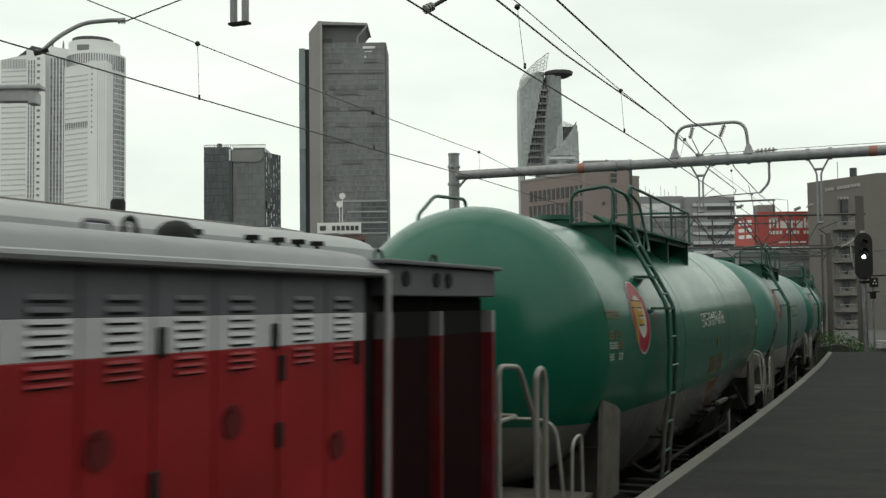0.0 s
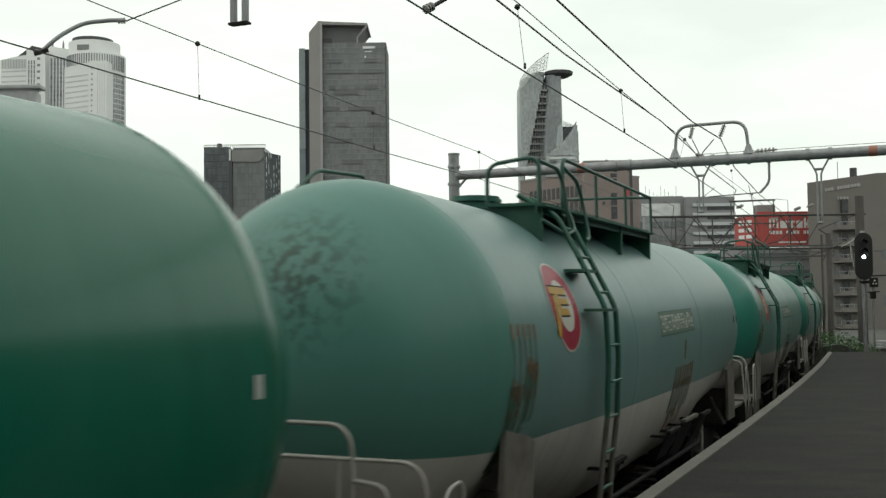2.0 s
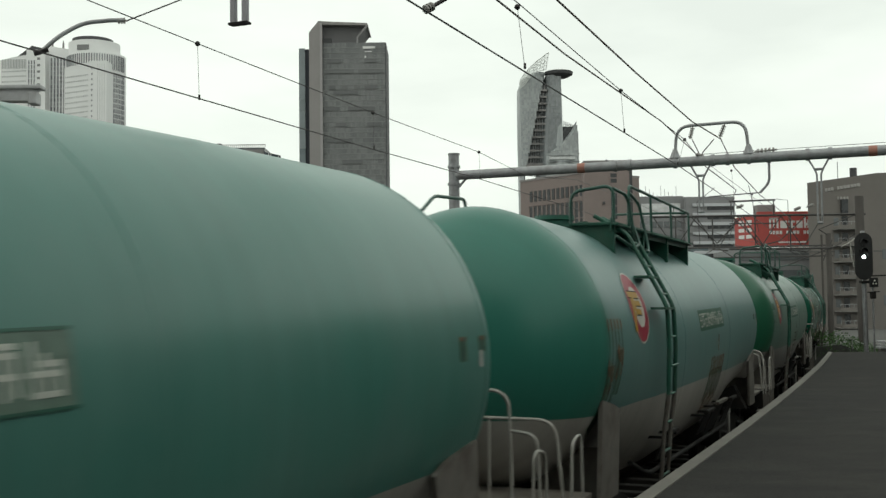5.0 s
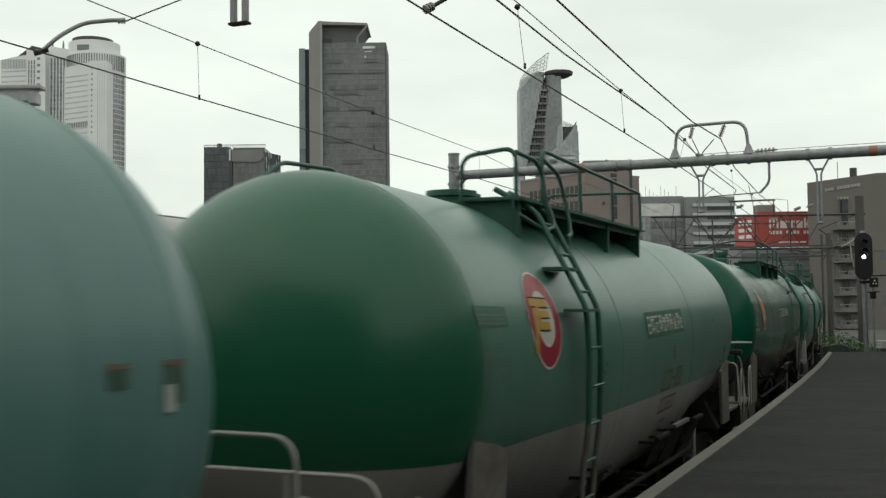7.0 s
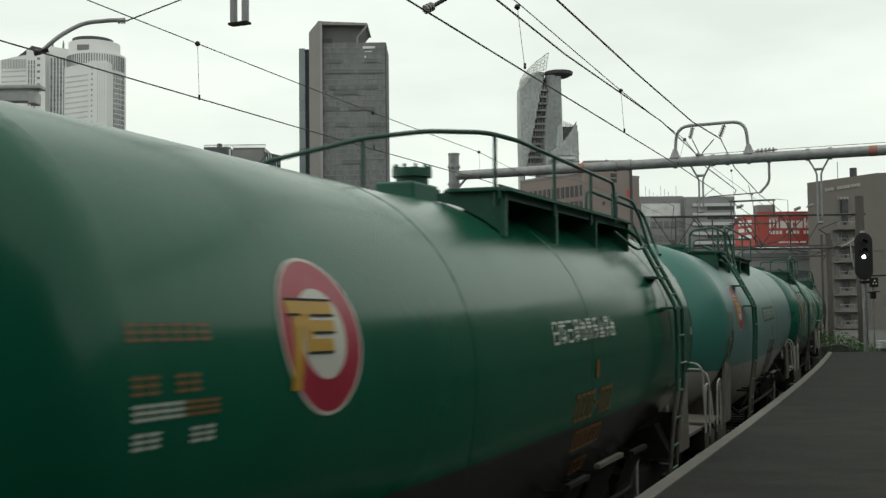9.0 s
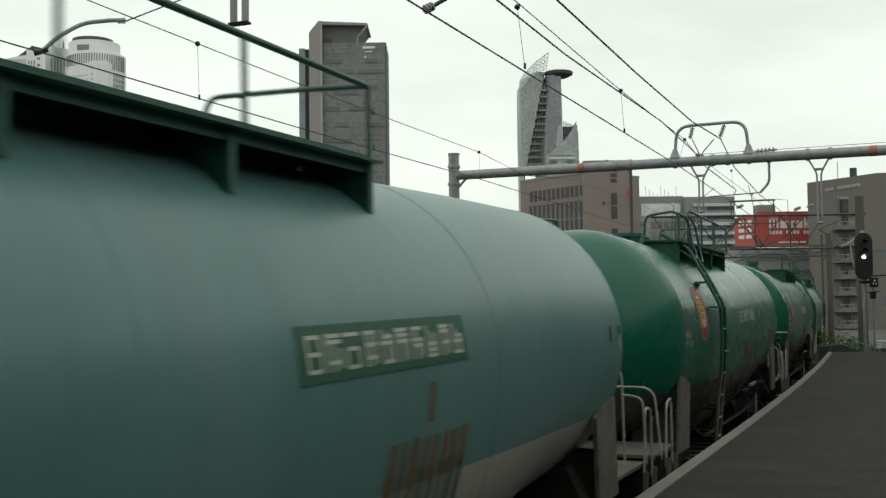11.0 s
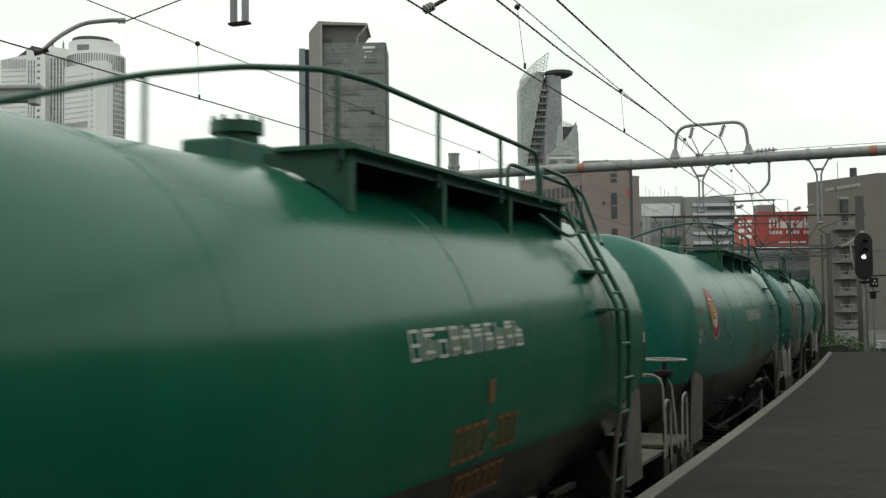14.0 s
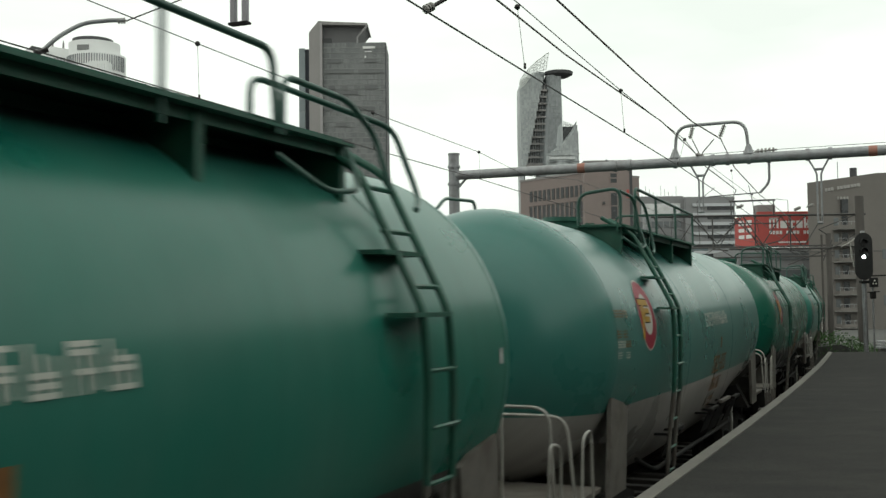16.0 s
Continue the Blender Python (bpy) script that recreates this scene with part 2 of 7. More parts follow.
def tube(bm, pts, r, n=8, caps=True):
    """A round bar of radius r along the points (r may be a list)."""
    pts = [Vector(p) for p in pts]
    rings = []
    up = Vector((0, 0, 1))
    prev = None
    for i, p in enumerate(pts):
        d = (pts[min(i + 1, len(pts) - 1)] - pts[max(i - 1, 0)]).normalized()
        if prev is None:
            a = d.orthogonal().normalized()
        else:
            a = (prev - d * prev.dot(d)).normalized()
        prev = a
        b = d.cross(a)
        rad = r[i] if isinstance(r, (list, tuple)) else r
        rings.append([bm.verts.new(p + (a * math.cos(2 * math.pi * k / n) + b * math.sin(2 * math.pi * k / n)) * rad) for k in range(n)])
    for i in range(len(rings) - 1):
        for k in range(n):
            bm.faces.new((rings[i][k], rings[i][(k + 1) % n], rings[i + 1][(k + 1) % n], rings[i + 1][k]))
    if caps:
        bm.faces.new(rings[0][::-1])
        bm.faces.new(rings[-1])
    return bm


def bend(pts, r=0.12, n=5):
    """Round the corners of a line of points."""
    pts = [Vector(p) for p in pts]
    out = [pts[0]]
    for i in range(1, len(pts) - 1):
        a, b, c = pts[i - 1], pts[i], pts[i + 1]
        ra = min(r, (a - b).length * 0.45, (c - b).length * 0.45)
        p, q = b + (a - b).normalized() * ra, b + (c - b).normalized() * ra
        for k in range(n + 1):
            f = k / n
            out.append(p * (1 - f) ** 2 + b * 2 * f * (1 - f) + q * f * f)
    out.append(pts[-1])
    return out


def disc(bm, c, axis, r, h, n=20):
    """A round disc or drum about an axis through c."""
    c, axis = Vector(c), Vector(axis).normalized()
    return tube(bm, [c - axis * h / 2, c + axis * h / 2], r, n)


def revolve(bm, prof, zc, n=48):
    """A body turned about the x axis at height zc, from (x, radius) pairs."""
    rings = []
    for x, r in prof:
        if r < 1e-4:
            rings.append([bm.verts.new((x, 0, zc))])
        else:
            rings.append([bm.verts.new((x, -math.cos(2 * math.pi * k / n) * r, zc + math.sin(2 * math.pi * k / n) * r)) for k in range(n)])
    for a, b in zip(rings, rings[1:]):
        for k in range(n):
            j = (k + 1) % n
            if len(a) == 1:
                bm.faces.new((a[0], b[k], b[j]))
            elif len(b) == 1:
                bm.faces.new((a[k], b[0], a[j]))
            else:
                bm.faces.new((a[k], b[k], b[j], a[j]))
    bmesh.ops.recalc_face_normals(bm, faces=bm.faces[:])
    return bm


def thing(name, label, category, group="", kind="", m=None):
    ob = tagged(new(name), label, category, group, kind)
    if m is not None:
        ob.matrix_basis = m
    return ob


# ---------------------------------------------------------------- ground, tracks, platform
RAIL_Z = 0.0
TRACK2 = -3.78
bm = bmesh.new()
box(bm, -3000, 3000, -600, 3500, -0.95, -0.75)
tagged(part("ground", bm, M_GROUND), "flat grey railway yard ground", "ground", kind="structure")


def strip(bm, s0, s1, step, prof, closed=False):
    """Sweep a cross-section of (offset to the right, z) pairs along the line."""
    rows = []
    s = s0
    while s <= s1 + 1e-6:
        rows.append([bm.verts.new((*track(s, o)[:2], z)) for o, z in prof])
        s += step
    n = len(prof)
    for a, b in zip(rows, rows[1:]):
        for k in range(n if closed else n - 1):
            j = (k + 1) % n
            bm.faces.new((a[k], a[j], b[j], b[k]))
    if closed:
        bm.faces.new(rows[0])
        bm.faces.new(rows[-1][::-1])
    bmesh.ops.recalc_face_normals(bm, faces=bm.faces[:])
    return bm


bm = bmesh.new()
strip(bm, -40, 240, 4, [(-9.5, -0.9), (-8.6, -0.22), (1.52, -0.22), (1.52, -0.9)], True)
tagged(part("ballast_bed", bm, M_BALLAST), "crushed stone ballast bed, darkened for shade under trains", "ballast", kind="structure")
for off in (0.0, TRACK2):
    for side in (-0.5665, 0.5665):
        bm = bmesh.new()
        c = off + side
        strip(bm, -40, 240, 3, [(c - 0.065, -0.15), (c + 0.065, -0.15), (c + 0.065, -0.135), (c + 0.012, -0.11), (c + 0.012, -0.045), (c + 0.033, -0.03), (c + 0.033, 0),
                                (c - 0.033, 0), (c - 0.033, -0.03), (c - 0.012, -0.045), (c - 0.012, -0.11), (c - 0.065, -0.135)], True)
        tagged(part("rail", bm, M_RUST), "worn brown steel running rail on sleepers", "rail", "rails", kind="structure")
bm0 = bmesh.new()
box(bm0, -0.11, 0.11, -1.0, 1.0, -0.29, -0.15, 0.015)
first = None
for off in (0.0, TRACK2):
    s = -6.0
    while s < 62:
        x, y, h = track(s, off)
        m = pose(x, y, 0, 0, 0, 90 - math.degrees(h))
        if first is None:
            # sleeper colour also carries the shade under the train
            first = part("sleeper", bm0, mat("shade_dark_sleeper", (0.024, 0.021, 0.018), 0.9, var=0.3))
            tagged(first, "concrete railway sleeper in ballast, darkened for shade under trains", "sleeper", "sleepers", kind="structure")
            first.matrix_basis = m
        else:
            o = new("sleeper", first.data)
            tagged(o, "concrete railway sleeper in ballast, darkened for shade under trains", "sleeper", "sleepers", kind="structure")
            o.matrix_basis = m
        s += 0.62

PZ = 1.143
EDGE = [(-7.40, -12.00), (-2.25, 0.00), (-0.11, 5.00), (1.43, 8.60), (2.45, 11.00), (3.51, 13.50), (4.55, 16.00), (5.58, 18.50), (6.60, 21.00), (7.60, 23.50), (8.60, 26.00), (9.57, 28.50), (10.53, 31.00), (11.57, 33.75)]


def platform_pieces():
    deck = thing("platform", "grey asphalt station platform with pale coping", "platform", kind="structure")
    def ribbon(a, b, z0, z1):
        """Between a and b metres to the right of the edge."""
        bm = bmesh.new()
        rows = []
        for i, (x, y) in enumerate(EDGE):
            p, q = EDGE[max(i - 1, 0)], EDGE[min(i + 1, len(EDGE) - 1)]
            d = Vector((q[0] - p[0], q[1] - p[1])).normalized()
            nx, ny = d.y, -d.x
            if i == len(EDGE) - 1:
                nx, ny = 1.08, 0.0
            rows.append([bm.verts.new((x + nx * a, y + ny * a, z0)), bm.verts.new((x + nx * b, y + ny * b, z0)),
                         bm.verts.new((x + nx * b, y + ny * b, z1)), bm.verts.new((x + nx * a, y + ny * a, z1))])
        for r, t in zip(rows, rows[1:]):
            for k in range(4):
                bm.faces.new((r[k], r[(k + 1) % 4], t[(k + 1) % 4], t[k]))
        bm.faces.new(rows[0])
        bm.faces.new(rows[-1][::-1])
        bmesh.ops.recalc_face_normals(bm, faces=bm.faces[:])
        return bm
    part("surface", ribbon(0.128, 9.0, 0.9, PZ - 0.012), M_ASPHALT, deck, "worn dark grey asphalt")
    part("coping", ribbon(0.0, 0.128, PZ - 0.14, PZ), M_COPING, deck, "pale concrete edge coping")
    part("retaining_wall", ribbon(0.08, 8.9, -0.8, 0.898), M_CONC, deck, "stained concrete wall under the platform")


platform_pieces()

# ---------------------------------------------------------------- tank wagons
ZC, RT = 2.223, 1.305
HALF, DOME = 6.19, 0.93
SHIFT = -0.37  # the fittings are laid out from a mark 0.37 m behind the wagon's middle
PAINTS = {
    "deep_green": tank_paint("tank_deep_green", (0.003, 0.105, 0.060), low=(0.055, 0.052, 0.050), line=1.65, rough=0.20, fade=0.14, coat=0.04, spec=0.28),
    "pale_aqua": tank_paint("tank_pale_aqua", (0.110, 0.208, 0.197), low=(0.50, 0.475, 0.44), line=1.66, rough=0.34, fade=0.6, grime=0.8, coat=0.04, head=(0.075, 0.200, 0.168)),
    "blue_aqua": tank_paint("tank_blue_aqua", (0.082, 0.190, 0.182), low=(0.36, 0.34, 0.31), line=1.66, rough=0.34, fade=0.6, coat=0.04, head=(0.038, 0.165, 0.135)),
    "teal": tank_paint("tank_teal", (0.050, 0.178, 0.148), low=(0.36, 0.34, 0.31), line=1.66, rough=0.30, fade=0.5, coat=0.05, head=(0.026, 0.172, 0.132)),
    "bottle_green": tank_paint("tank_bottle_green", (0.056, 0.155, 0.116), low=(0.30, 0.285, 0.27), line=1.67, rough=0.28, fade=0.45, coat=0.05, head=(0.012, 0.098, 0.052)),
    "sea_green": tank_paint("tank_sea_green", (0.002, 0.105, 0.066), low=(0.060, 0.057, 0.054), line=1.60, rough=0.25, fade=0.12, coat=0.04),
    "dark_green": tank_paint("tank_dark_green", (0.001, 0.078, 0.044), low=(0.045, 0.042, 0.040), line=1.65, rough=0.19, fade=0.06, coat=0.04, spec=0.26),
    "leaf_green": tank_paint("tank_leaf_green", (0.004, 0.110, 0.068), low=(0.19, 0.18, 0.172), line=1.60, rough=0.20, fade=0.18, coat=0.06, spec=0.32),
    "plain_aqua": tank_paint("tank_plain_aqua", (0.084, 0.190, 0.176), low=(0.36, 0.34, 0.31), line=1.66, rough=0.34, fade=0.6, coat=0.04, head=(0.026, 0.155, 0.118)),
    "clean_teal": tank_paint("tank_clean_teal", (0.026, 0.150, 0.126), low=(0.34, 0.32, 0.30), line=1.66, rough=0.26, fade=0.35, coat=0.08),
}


def tank_profile(depth=DOME, n=1.63, m=2.29):
    """Dished head, barrel, dished head, as (x, radius) pairs."""
    pr = []
    end = -HALF + DOME - depth
    for k in range(17):
        f = k / 16
        f = 1 - (1 - f) ** 1.6
        pr.append((end + depth * f, RT * max(0.0, 1 - (1 - f) ** n) ** (1 / m)))
    pr[0] = (end, 0.0)
    out = pr + [(-3.6 + 0.4 * k, RT) for k in range(19)]
    return out + [(-x, r) for x, r in reversed(pr)]


def dip(x):
    """The barrel dips a little towards its middle, so that it drains."""
    return 0.045 - 0.085 * (1 - min(1.0, abs(x + 1.2) / 5.2))


def belly(x, f):
    """How far the tank hangs down below a round section; f: 0 at the middle, 1 at the bottom."""
    g = min(1.0, max(0.0, (abs(x) - 2.2) / 2.4))
    return 0.50 * (1 - g * g * (3 - 2 * g)) * f * (1 - 0.4 * f ** 4) if f > 0 else 0.0


def tank_mesh(prof):
    bm = revolve(bmesh.new(), prof, ZC, 56)
    for v in bm.verts:
        v.co.z += dip(v.co.x) - belly(v.co.x, (ZC - v.co.z) / RT)
    return bm


def skin(a, x, lift=0.0):
    """Point on the platform side of the tank at angle a degrees above the middle."""
    c, s = math.cos(radians(a)), math.sin(radians(a))
    return Vector((x, -c * (RT + lift), ZC + dip(x + SHIFT) + s * (RT + lift) - belly(x + SHIFT, -s)))


def patch(bm, outline, lift=0.004, inner=None):
    """A decal wrapped on the tank's side: outline of (x, arc height) points, cut in strips."""
    top = [bm.verts.new(skin(math.degrees(h / RT), x, lift)) for x, h in outline]
    if inner:
        low = [bm.verts.new(skin(math.degrees(h / RT), x, lift)) for x, h in inner]
        n = len(top)
        for i in range(n):
            bm.faces.new((top[i], top[(i + 1) % n], low[(i + 1) % n], low[i]))
    else:
        bm.faces.new(top)
    return bm


def strip_patch(bm, x0, x1, h0, h1, lift=0.004, n=4, skew=0.0):
    vs = []
    for k in range(n + 1):
        h = h0 + (h1 - h0) * k / n
        sx = skew * (h - h0)
        vs.append((bm.verts.new(skin(math.degrees(h / RT), x0 + sx, lift)), bm.verts.new(skin(math.degrees(h / RT), x1 + sx, lift))))
    for a, b in zip(vs, vs[1:]):
        bm.faces.new((a[0], b[0], b[1], a[1]))
    return bm


def ring(cx, ch, r, n=40):
    return [(cx + r * math.cos(2 * math.pi * k / n), ch + r * math.sin(2 * math.pi * k / n)) for k in range(n)]


def bars(spec):
    bm = bmesh.new()
    for x0, x1, h0, h1 in spec:
        strip_patch(bm, x0, x1, h0, h1, 0.006, 2)
    return bm


def wheelset(parent, x):
    for y in (-0.56, 0.56):
        bm = bmesh.new()
        disc(bm, (x, y, 0.43), (0, 1, 0), 0.43, 0.12, 28)
        disc(bm, (x, y * 0.9, 0.43), (0, 1, 0), 0.455, 0.03, 28)
        part("wheel", bm, M_DARK, parent)
    bm = bmesh.new()
    disc(bm, (x, 0, 0.43), (0, 1, 0), 0.08, 1.9, 12)
    part("axle", bm, M_DARK, parent)


def bogie(parent, x):
    bm = bmesh.new()
    for y in (-0.9, 0.9):
        prism(bm, [(x - 1.15, 0.40), (x - 0.55, 0.30), (x + 0.55, 0.30), (x + 1.15, 0.40), (x + 1.15, 0.62), (x + 0.5, 0.78), (x - 0.5, 0.78), (x - 1.15, 0.62)], "y", y - 0.06, y + 0.06)
    box(bm, x - 0.22, x + 0.22, -0.95, 0.95, 0.5, 0.72)
    b = part("bogie", bm, M_DARK, parent, "dirty black cast steel bogie")
    for dx in (-0.825, 0.825):
        wheelset(b, x + dx)
    for y in (-0.93, 0.93):
        for dx in (-0.825, 0.825):
            bm = bmesh.new()
            box(bm, x + dx - 0.13, x + dx + 0.13, y - 0.1, y + 0.1, 0.32, 0.60, 0.03)
            part("axle_box", bm, M_DARK, b)


def rail_part(name, pts, parent, material, r=0.017, rad=0.12, label=""):
    bm = bmesh.new()
    tube(bm, bend(pts, rad), r, 8)
    return part(name, bm, material, parent, label, 60)


def common(w, kind):
    """Everything below and at the ends of the tank."""
    for x in (-4.3, 4.3):
        bogie(w, x)
    for sx in (-1, 1):
        # end deck, buffer beam, coupler
        bm = bmesh.new()
        box(bm, sx * 6.52 - 0.05, sx * 6.52 + 0.05, -1.25, 1.25, 0.72, 1.02, 0.01)
        part("end_beam", bm, M_DARK, w)
        bm = bmesh.new()
        box(bm, min(sx * 5.5, sx * 6.6), max(sx * 5.5, sx * 6.6), -1.2, 1.2, 0.985, 1.03, 0.008)
        part("end_deck", bm, M_GREYSTEEL, w, "dirty chequered end deck")
        bm = bmesh.new()
        for y in (-0.32, 0.32):
            box(bm, min(sx * 3.2, sx * 6.5), max(sx * 3.2, sx * 6.5), y - 0.06, y + 0.06, 0.72, 0.98)
        part("draft_sill", bm, M_DARK, w)
        bm = bmesh.new()
        box(bm, min(sx * 6.5, sx * 6.7), max(sx * 6.5, sx * 6.7), -0.11, 0.11, 0.78, 0.98, 0.02)
        box(bm, min(sx * 6.6, sx * 6.785), max(sx * 6.6, sx * 6.785), -0.17, 0.15, 0.74, 1.02, 0.03)
        part("coupler", bm, M_DARK, w, "rusty knuckle coupler")
        # saddle plates that carry the tank over the bogie
        for y in (-1, 1):
            bm = bmesh.new()
            prism(bm, [(sx * 5.36, 0.9), (sx * 4.72, 0.9), (sx * 4.62, 1.66), (sx * 4.80, 1.72), (sx * 5.25, 1.80)], "y", y * 1.22 - 0.02, y * 1.22 + 0.02)
            box(bm, sx * 5.0 - 0.03, sx * 5.0 + 0.03, min(y * 0.6, y * 1.2), max(y * 0.6, y * 1.2), 0.9, 1.35)
            part("saddle_plate", bm, M_GREYSTEEL, w, "pale grey saddle plate", None)
        bm = bmesh.new()
        prism(bm, [(-1.2, 0.86), (1.2, 0.86), (1.0, 1.25), (0.5, 1.05), (-0.5, 1.05), (-1.0, 1.25)], "x", sx * 4.6 - 0.12, sx * 4.6 + 0.12)
        part("bolster", bm, M_DARK, w)
        # steps and corner rails
        for y in (-1, 1):
            rail_part("side_rail", [(sx * 6.50, y * 1.30, 0.9), (sx * 6.46, y * 1.30, 1.58), (sx * 6.20, y * 1.30, 1.62), (sx * 6.14, y * 1.30, 0.9)], w, M_RAILGREY, 0.0125, 0.1)
            bm = bmesh.new()
            for z in (0.35, 0.66):
                box(bm, sx * 6.3 - 0.2, sx * 6.3 + 0.2, min(y * 1.16, y * 1.36), max(y * 1.16, y * 1.36), z, z + 0.03)
            for dx in (-0.2, 0.2):
                box(bm, sx * 6.3 + dx - 0.012, sx * 6.3 + dx + 0.012, min(y * 1.3, y * 1.35), max(y * 1.3, y * 1.35), 0.35, 1.0)
            part("step", bm, M_GREYSTEEL, w)
    zf = 1.74 if kind == "a" else 1.80
    rail_part("end_rail", [(-6.48, 1.25, 0.98), (-6.48, 1.17, zf), (-6.48, -1.17, zf), (-6.48, -1.25, 0.98)], w, M_RAILGREY, 0.0135, 0.15, "curved pale end handrail")
    for y in (-0.62, 0.62):
        rail_part("end_post", [(-6.48, y, 0.98), (-6.48, y, zf)], w, M_RAILGREY, 0.0125)
    if kind == "a":
        rail_part("upper_rail", [(6.62, 0.98, 0.98), (6.62, 0.96, 2.0), (6.62, -0.96, 2.0), (6.62, -0.99, 0.98)], w, M_RAILGREY, 0.0135, 0.15, "tall pale loop handrail")
        rail_part("rear_rail", [(6.62, -0.98, 1.70), (6.62, -1.18, 1.68), (6.62, -1.22, 0.98)], w, M_RAILGREY, 0.013, 0.10)
    else:
        rail_part("rear_rail", [(6.5, 1.25, 0.98), (6.5, 1.2, 1.86), (6.5, -1.2, 1.86), (6.5, -1.25, 0.98)], w, M_RAILGREY, 0.0135, 0.15)
    # card holders that lean on the belly, brake gear
    for x, wd, tall in ((-2.5, 0.5, 0.30), (0.1, 0.55, 0.30), (1.0, 0.8, 0.42), (2.25, 0.55, 0.34)):
        z = 1.20 if wd < 0.7 else 1.24
        bm = bmesh.new()
        prism(bm, [(-1.255, z), (-1.235, z), (-1.235 + tall * 0.45, z - tall), (-1.255 + tall * 0.45, z - tall)], "x", x, x + wd)
        holder = part("card_holder", bm, M_DARK, w, "black slanted card holder")
        bm = bmesh.new()
        box(bm, x - 0.02, x + wd + 0.02, -1.29, -1.235, z - 0.008, z + 0.035, 0.006)
        part("holder_rim", bm, M_GREYSTEEL if wd > 0.7 else M_DARK, holder, "folded steel rim")
        for dx in (0.0, wd):
            bm = bmesh.new()
            box(bm, x + dx - 0.012, x + dx + 0.012, -1.26, -0.98, z - 0.05, z - 0.02)
            part("holder_bracket", bm, M_DARK, holder)
    bm = bmesh.new()
    tube(bm, bend([(-3.3, -1.02, 0.98), (-2.8, -1.1, 0.80), (2.9, -1.1, 0.78), (3.3, -1.02, 0.98)], 0.2), 0.028, 8)
    part("brake_pipe", bm, M_DARK, w, "", 60)
    bm = bmesh.new()
    tube(bm, [(3.05, -1.12, 1.1), (3.05, -1.12, 0.45)], 0.022, 8)
    part("drain_pipe", bm, M_RAILGREY, w, "pale drain pipe", 60)
    bm = bmesh.new()
    disc(bm, (2.95, -0.62, 0.66), (1, 0, 0), 0.17, 0.5, 16)
    part("air_reservoir", bm, M_DARK, w, "", 40)


def walkway(w, x0, x1, e=0.84, z=3.485):
    """Raised deck along the platform side of the tank's crown with its brackets."""
    bm = bmesh.new()
    box(bm, x0, x1, -e, -0.40, z, z + 0.03, 0.004)
    box(bm, x0, x1, -e - 0.02, -e, z - 0.06, z + 0.045)
    box(bm, x0, x1, -e - 0.10, -e - 0.02, z - 0.005, z + 0.01)
    deck = part("walkway", bm, M_GREEN, w, "dark green steel walkway")
    n = 4
    bay = (x1 - x0 - 0.12) / (n - 1)
    for k in range(n - 1):
        bm = bmesh.new()
        box(bm, x0 + 0.06 + bay * k, x0 + 0.06 + bay * (k + (0.72 if k == n - 2 else 1.0)), -0.415, -0.40, 3.38, z)
        part("inner_skirt", bm, M_GREEN, deck)
    crown = [(-y, ZC + math.sqrt(RT * RT - y * y) - 0.01) for y in (e, 0.7, 0.5, 0.3)]
    for k in range(n):
        x = x0 + 0.06 + (x1 - x0 - 0.12) * k / (n - 1)
        bm = bmesh.new()
        prism(bm, [(-e, z)] + crown + [(-0.3, z)], "x", x - 0.012, x + 0.012)
        box(bm, x - 0.012, x + 0.045, -e - 0.04, -e + 0.01, crown[0][1] - 0.03, z)
        part("bracket", bm, M_GREEN, w)


def emblem(w, h, kind):
    cx = -3.5
    part("emblem_border", patch(bmesh.new(), ring(cx, h, 0.375), 0.004, ring(cx, h, 0.358)), M_LOGOWHITE, w, "thin pale emblem border")
    part("emblem_ring", patch(bmesh.new(), ring(cx, h, 0.358), 0.005, ring(cx, h, 0.215)), M_LOGORED, w, "crimson emblem ring")
    bm = bmesh.new()
    inner = ring(cx, h, 0.11)
    patch(bm, ring(cx, h, 0.215), 0.005, inner)
    patch(bm, inner, 0.005, ring(cx, h, 0.004))
    part("emblem_field", bm, M_LOGOWHITE, w, "cream emblem field")
    # ochre winged shape, drawn as plain bars
    bm = bmesh.new()
    strip_patch(bm, cx - 0.29, cx + 0.13, h + 0.088, h + 0.152, 0.009, 2)
    strip_patch(bm, cx - 0.105, cx + 0.115, h + 0.005, h + 0.058, 0.009, 2)
    strip_patch(bm, cx - 0.105, cx + 0.08, h - 0.085, h - 0.028, 0.009, 2)
    strip_patch(bm, cx - 0.175, cx - 0.10, h - 0.085, h + 0.09, 0.0095, 3)
    strip_patch(bm, cx - 0.335, cx - 0.25, h - 0.25, h + 0.09, 0.009, 5, 0.25)
    part("emblem_wing", bm, M_LOGOYEL, w, "ochre winged emblem")
    bm = bmesh.new()
    for x0, x1, hh in ((-0.29, 0.13, 0.150), (-0.29, -0.18, 0.078), (-0.10, 0.125, 0.076), (-0.10, 0.11, -0.006), (-0.17, 0.07, -0.097)):
        strip_patch(bm, cx + x0, cx + x1, h + hh, h + hh + 0.012, 0.0105, 1)
    part("emblem_line", bm, M_BLACK, w, "thin black emblem outline")


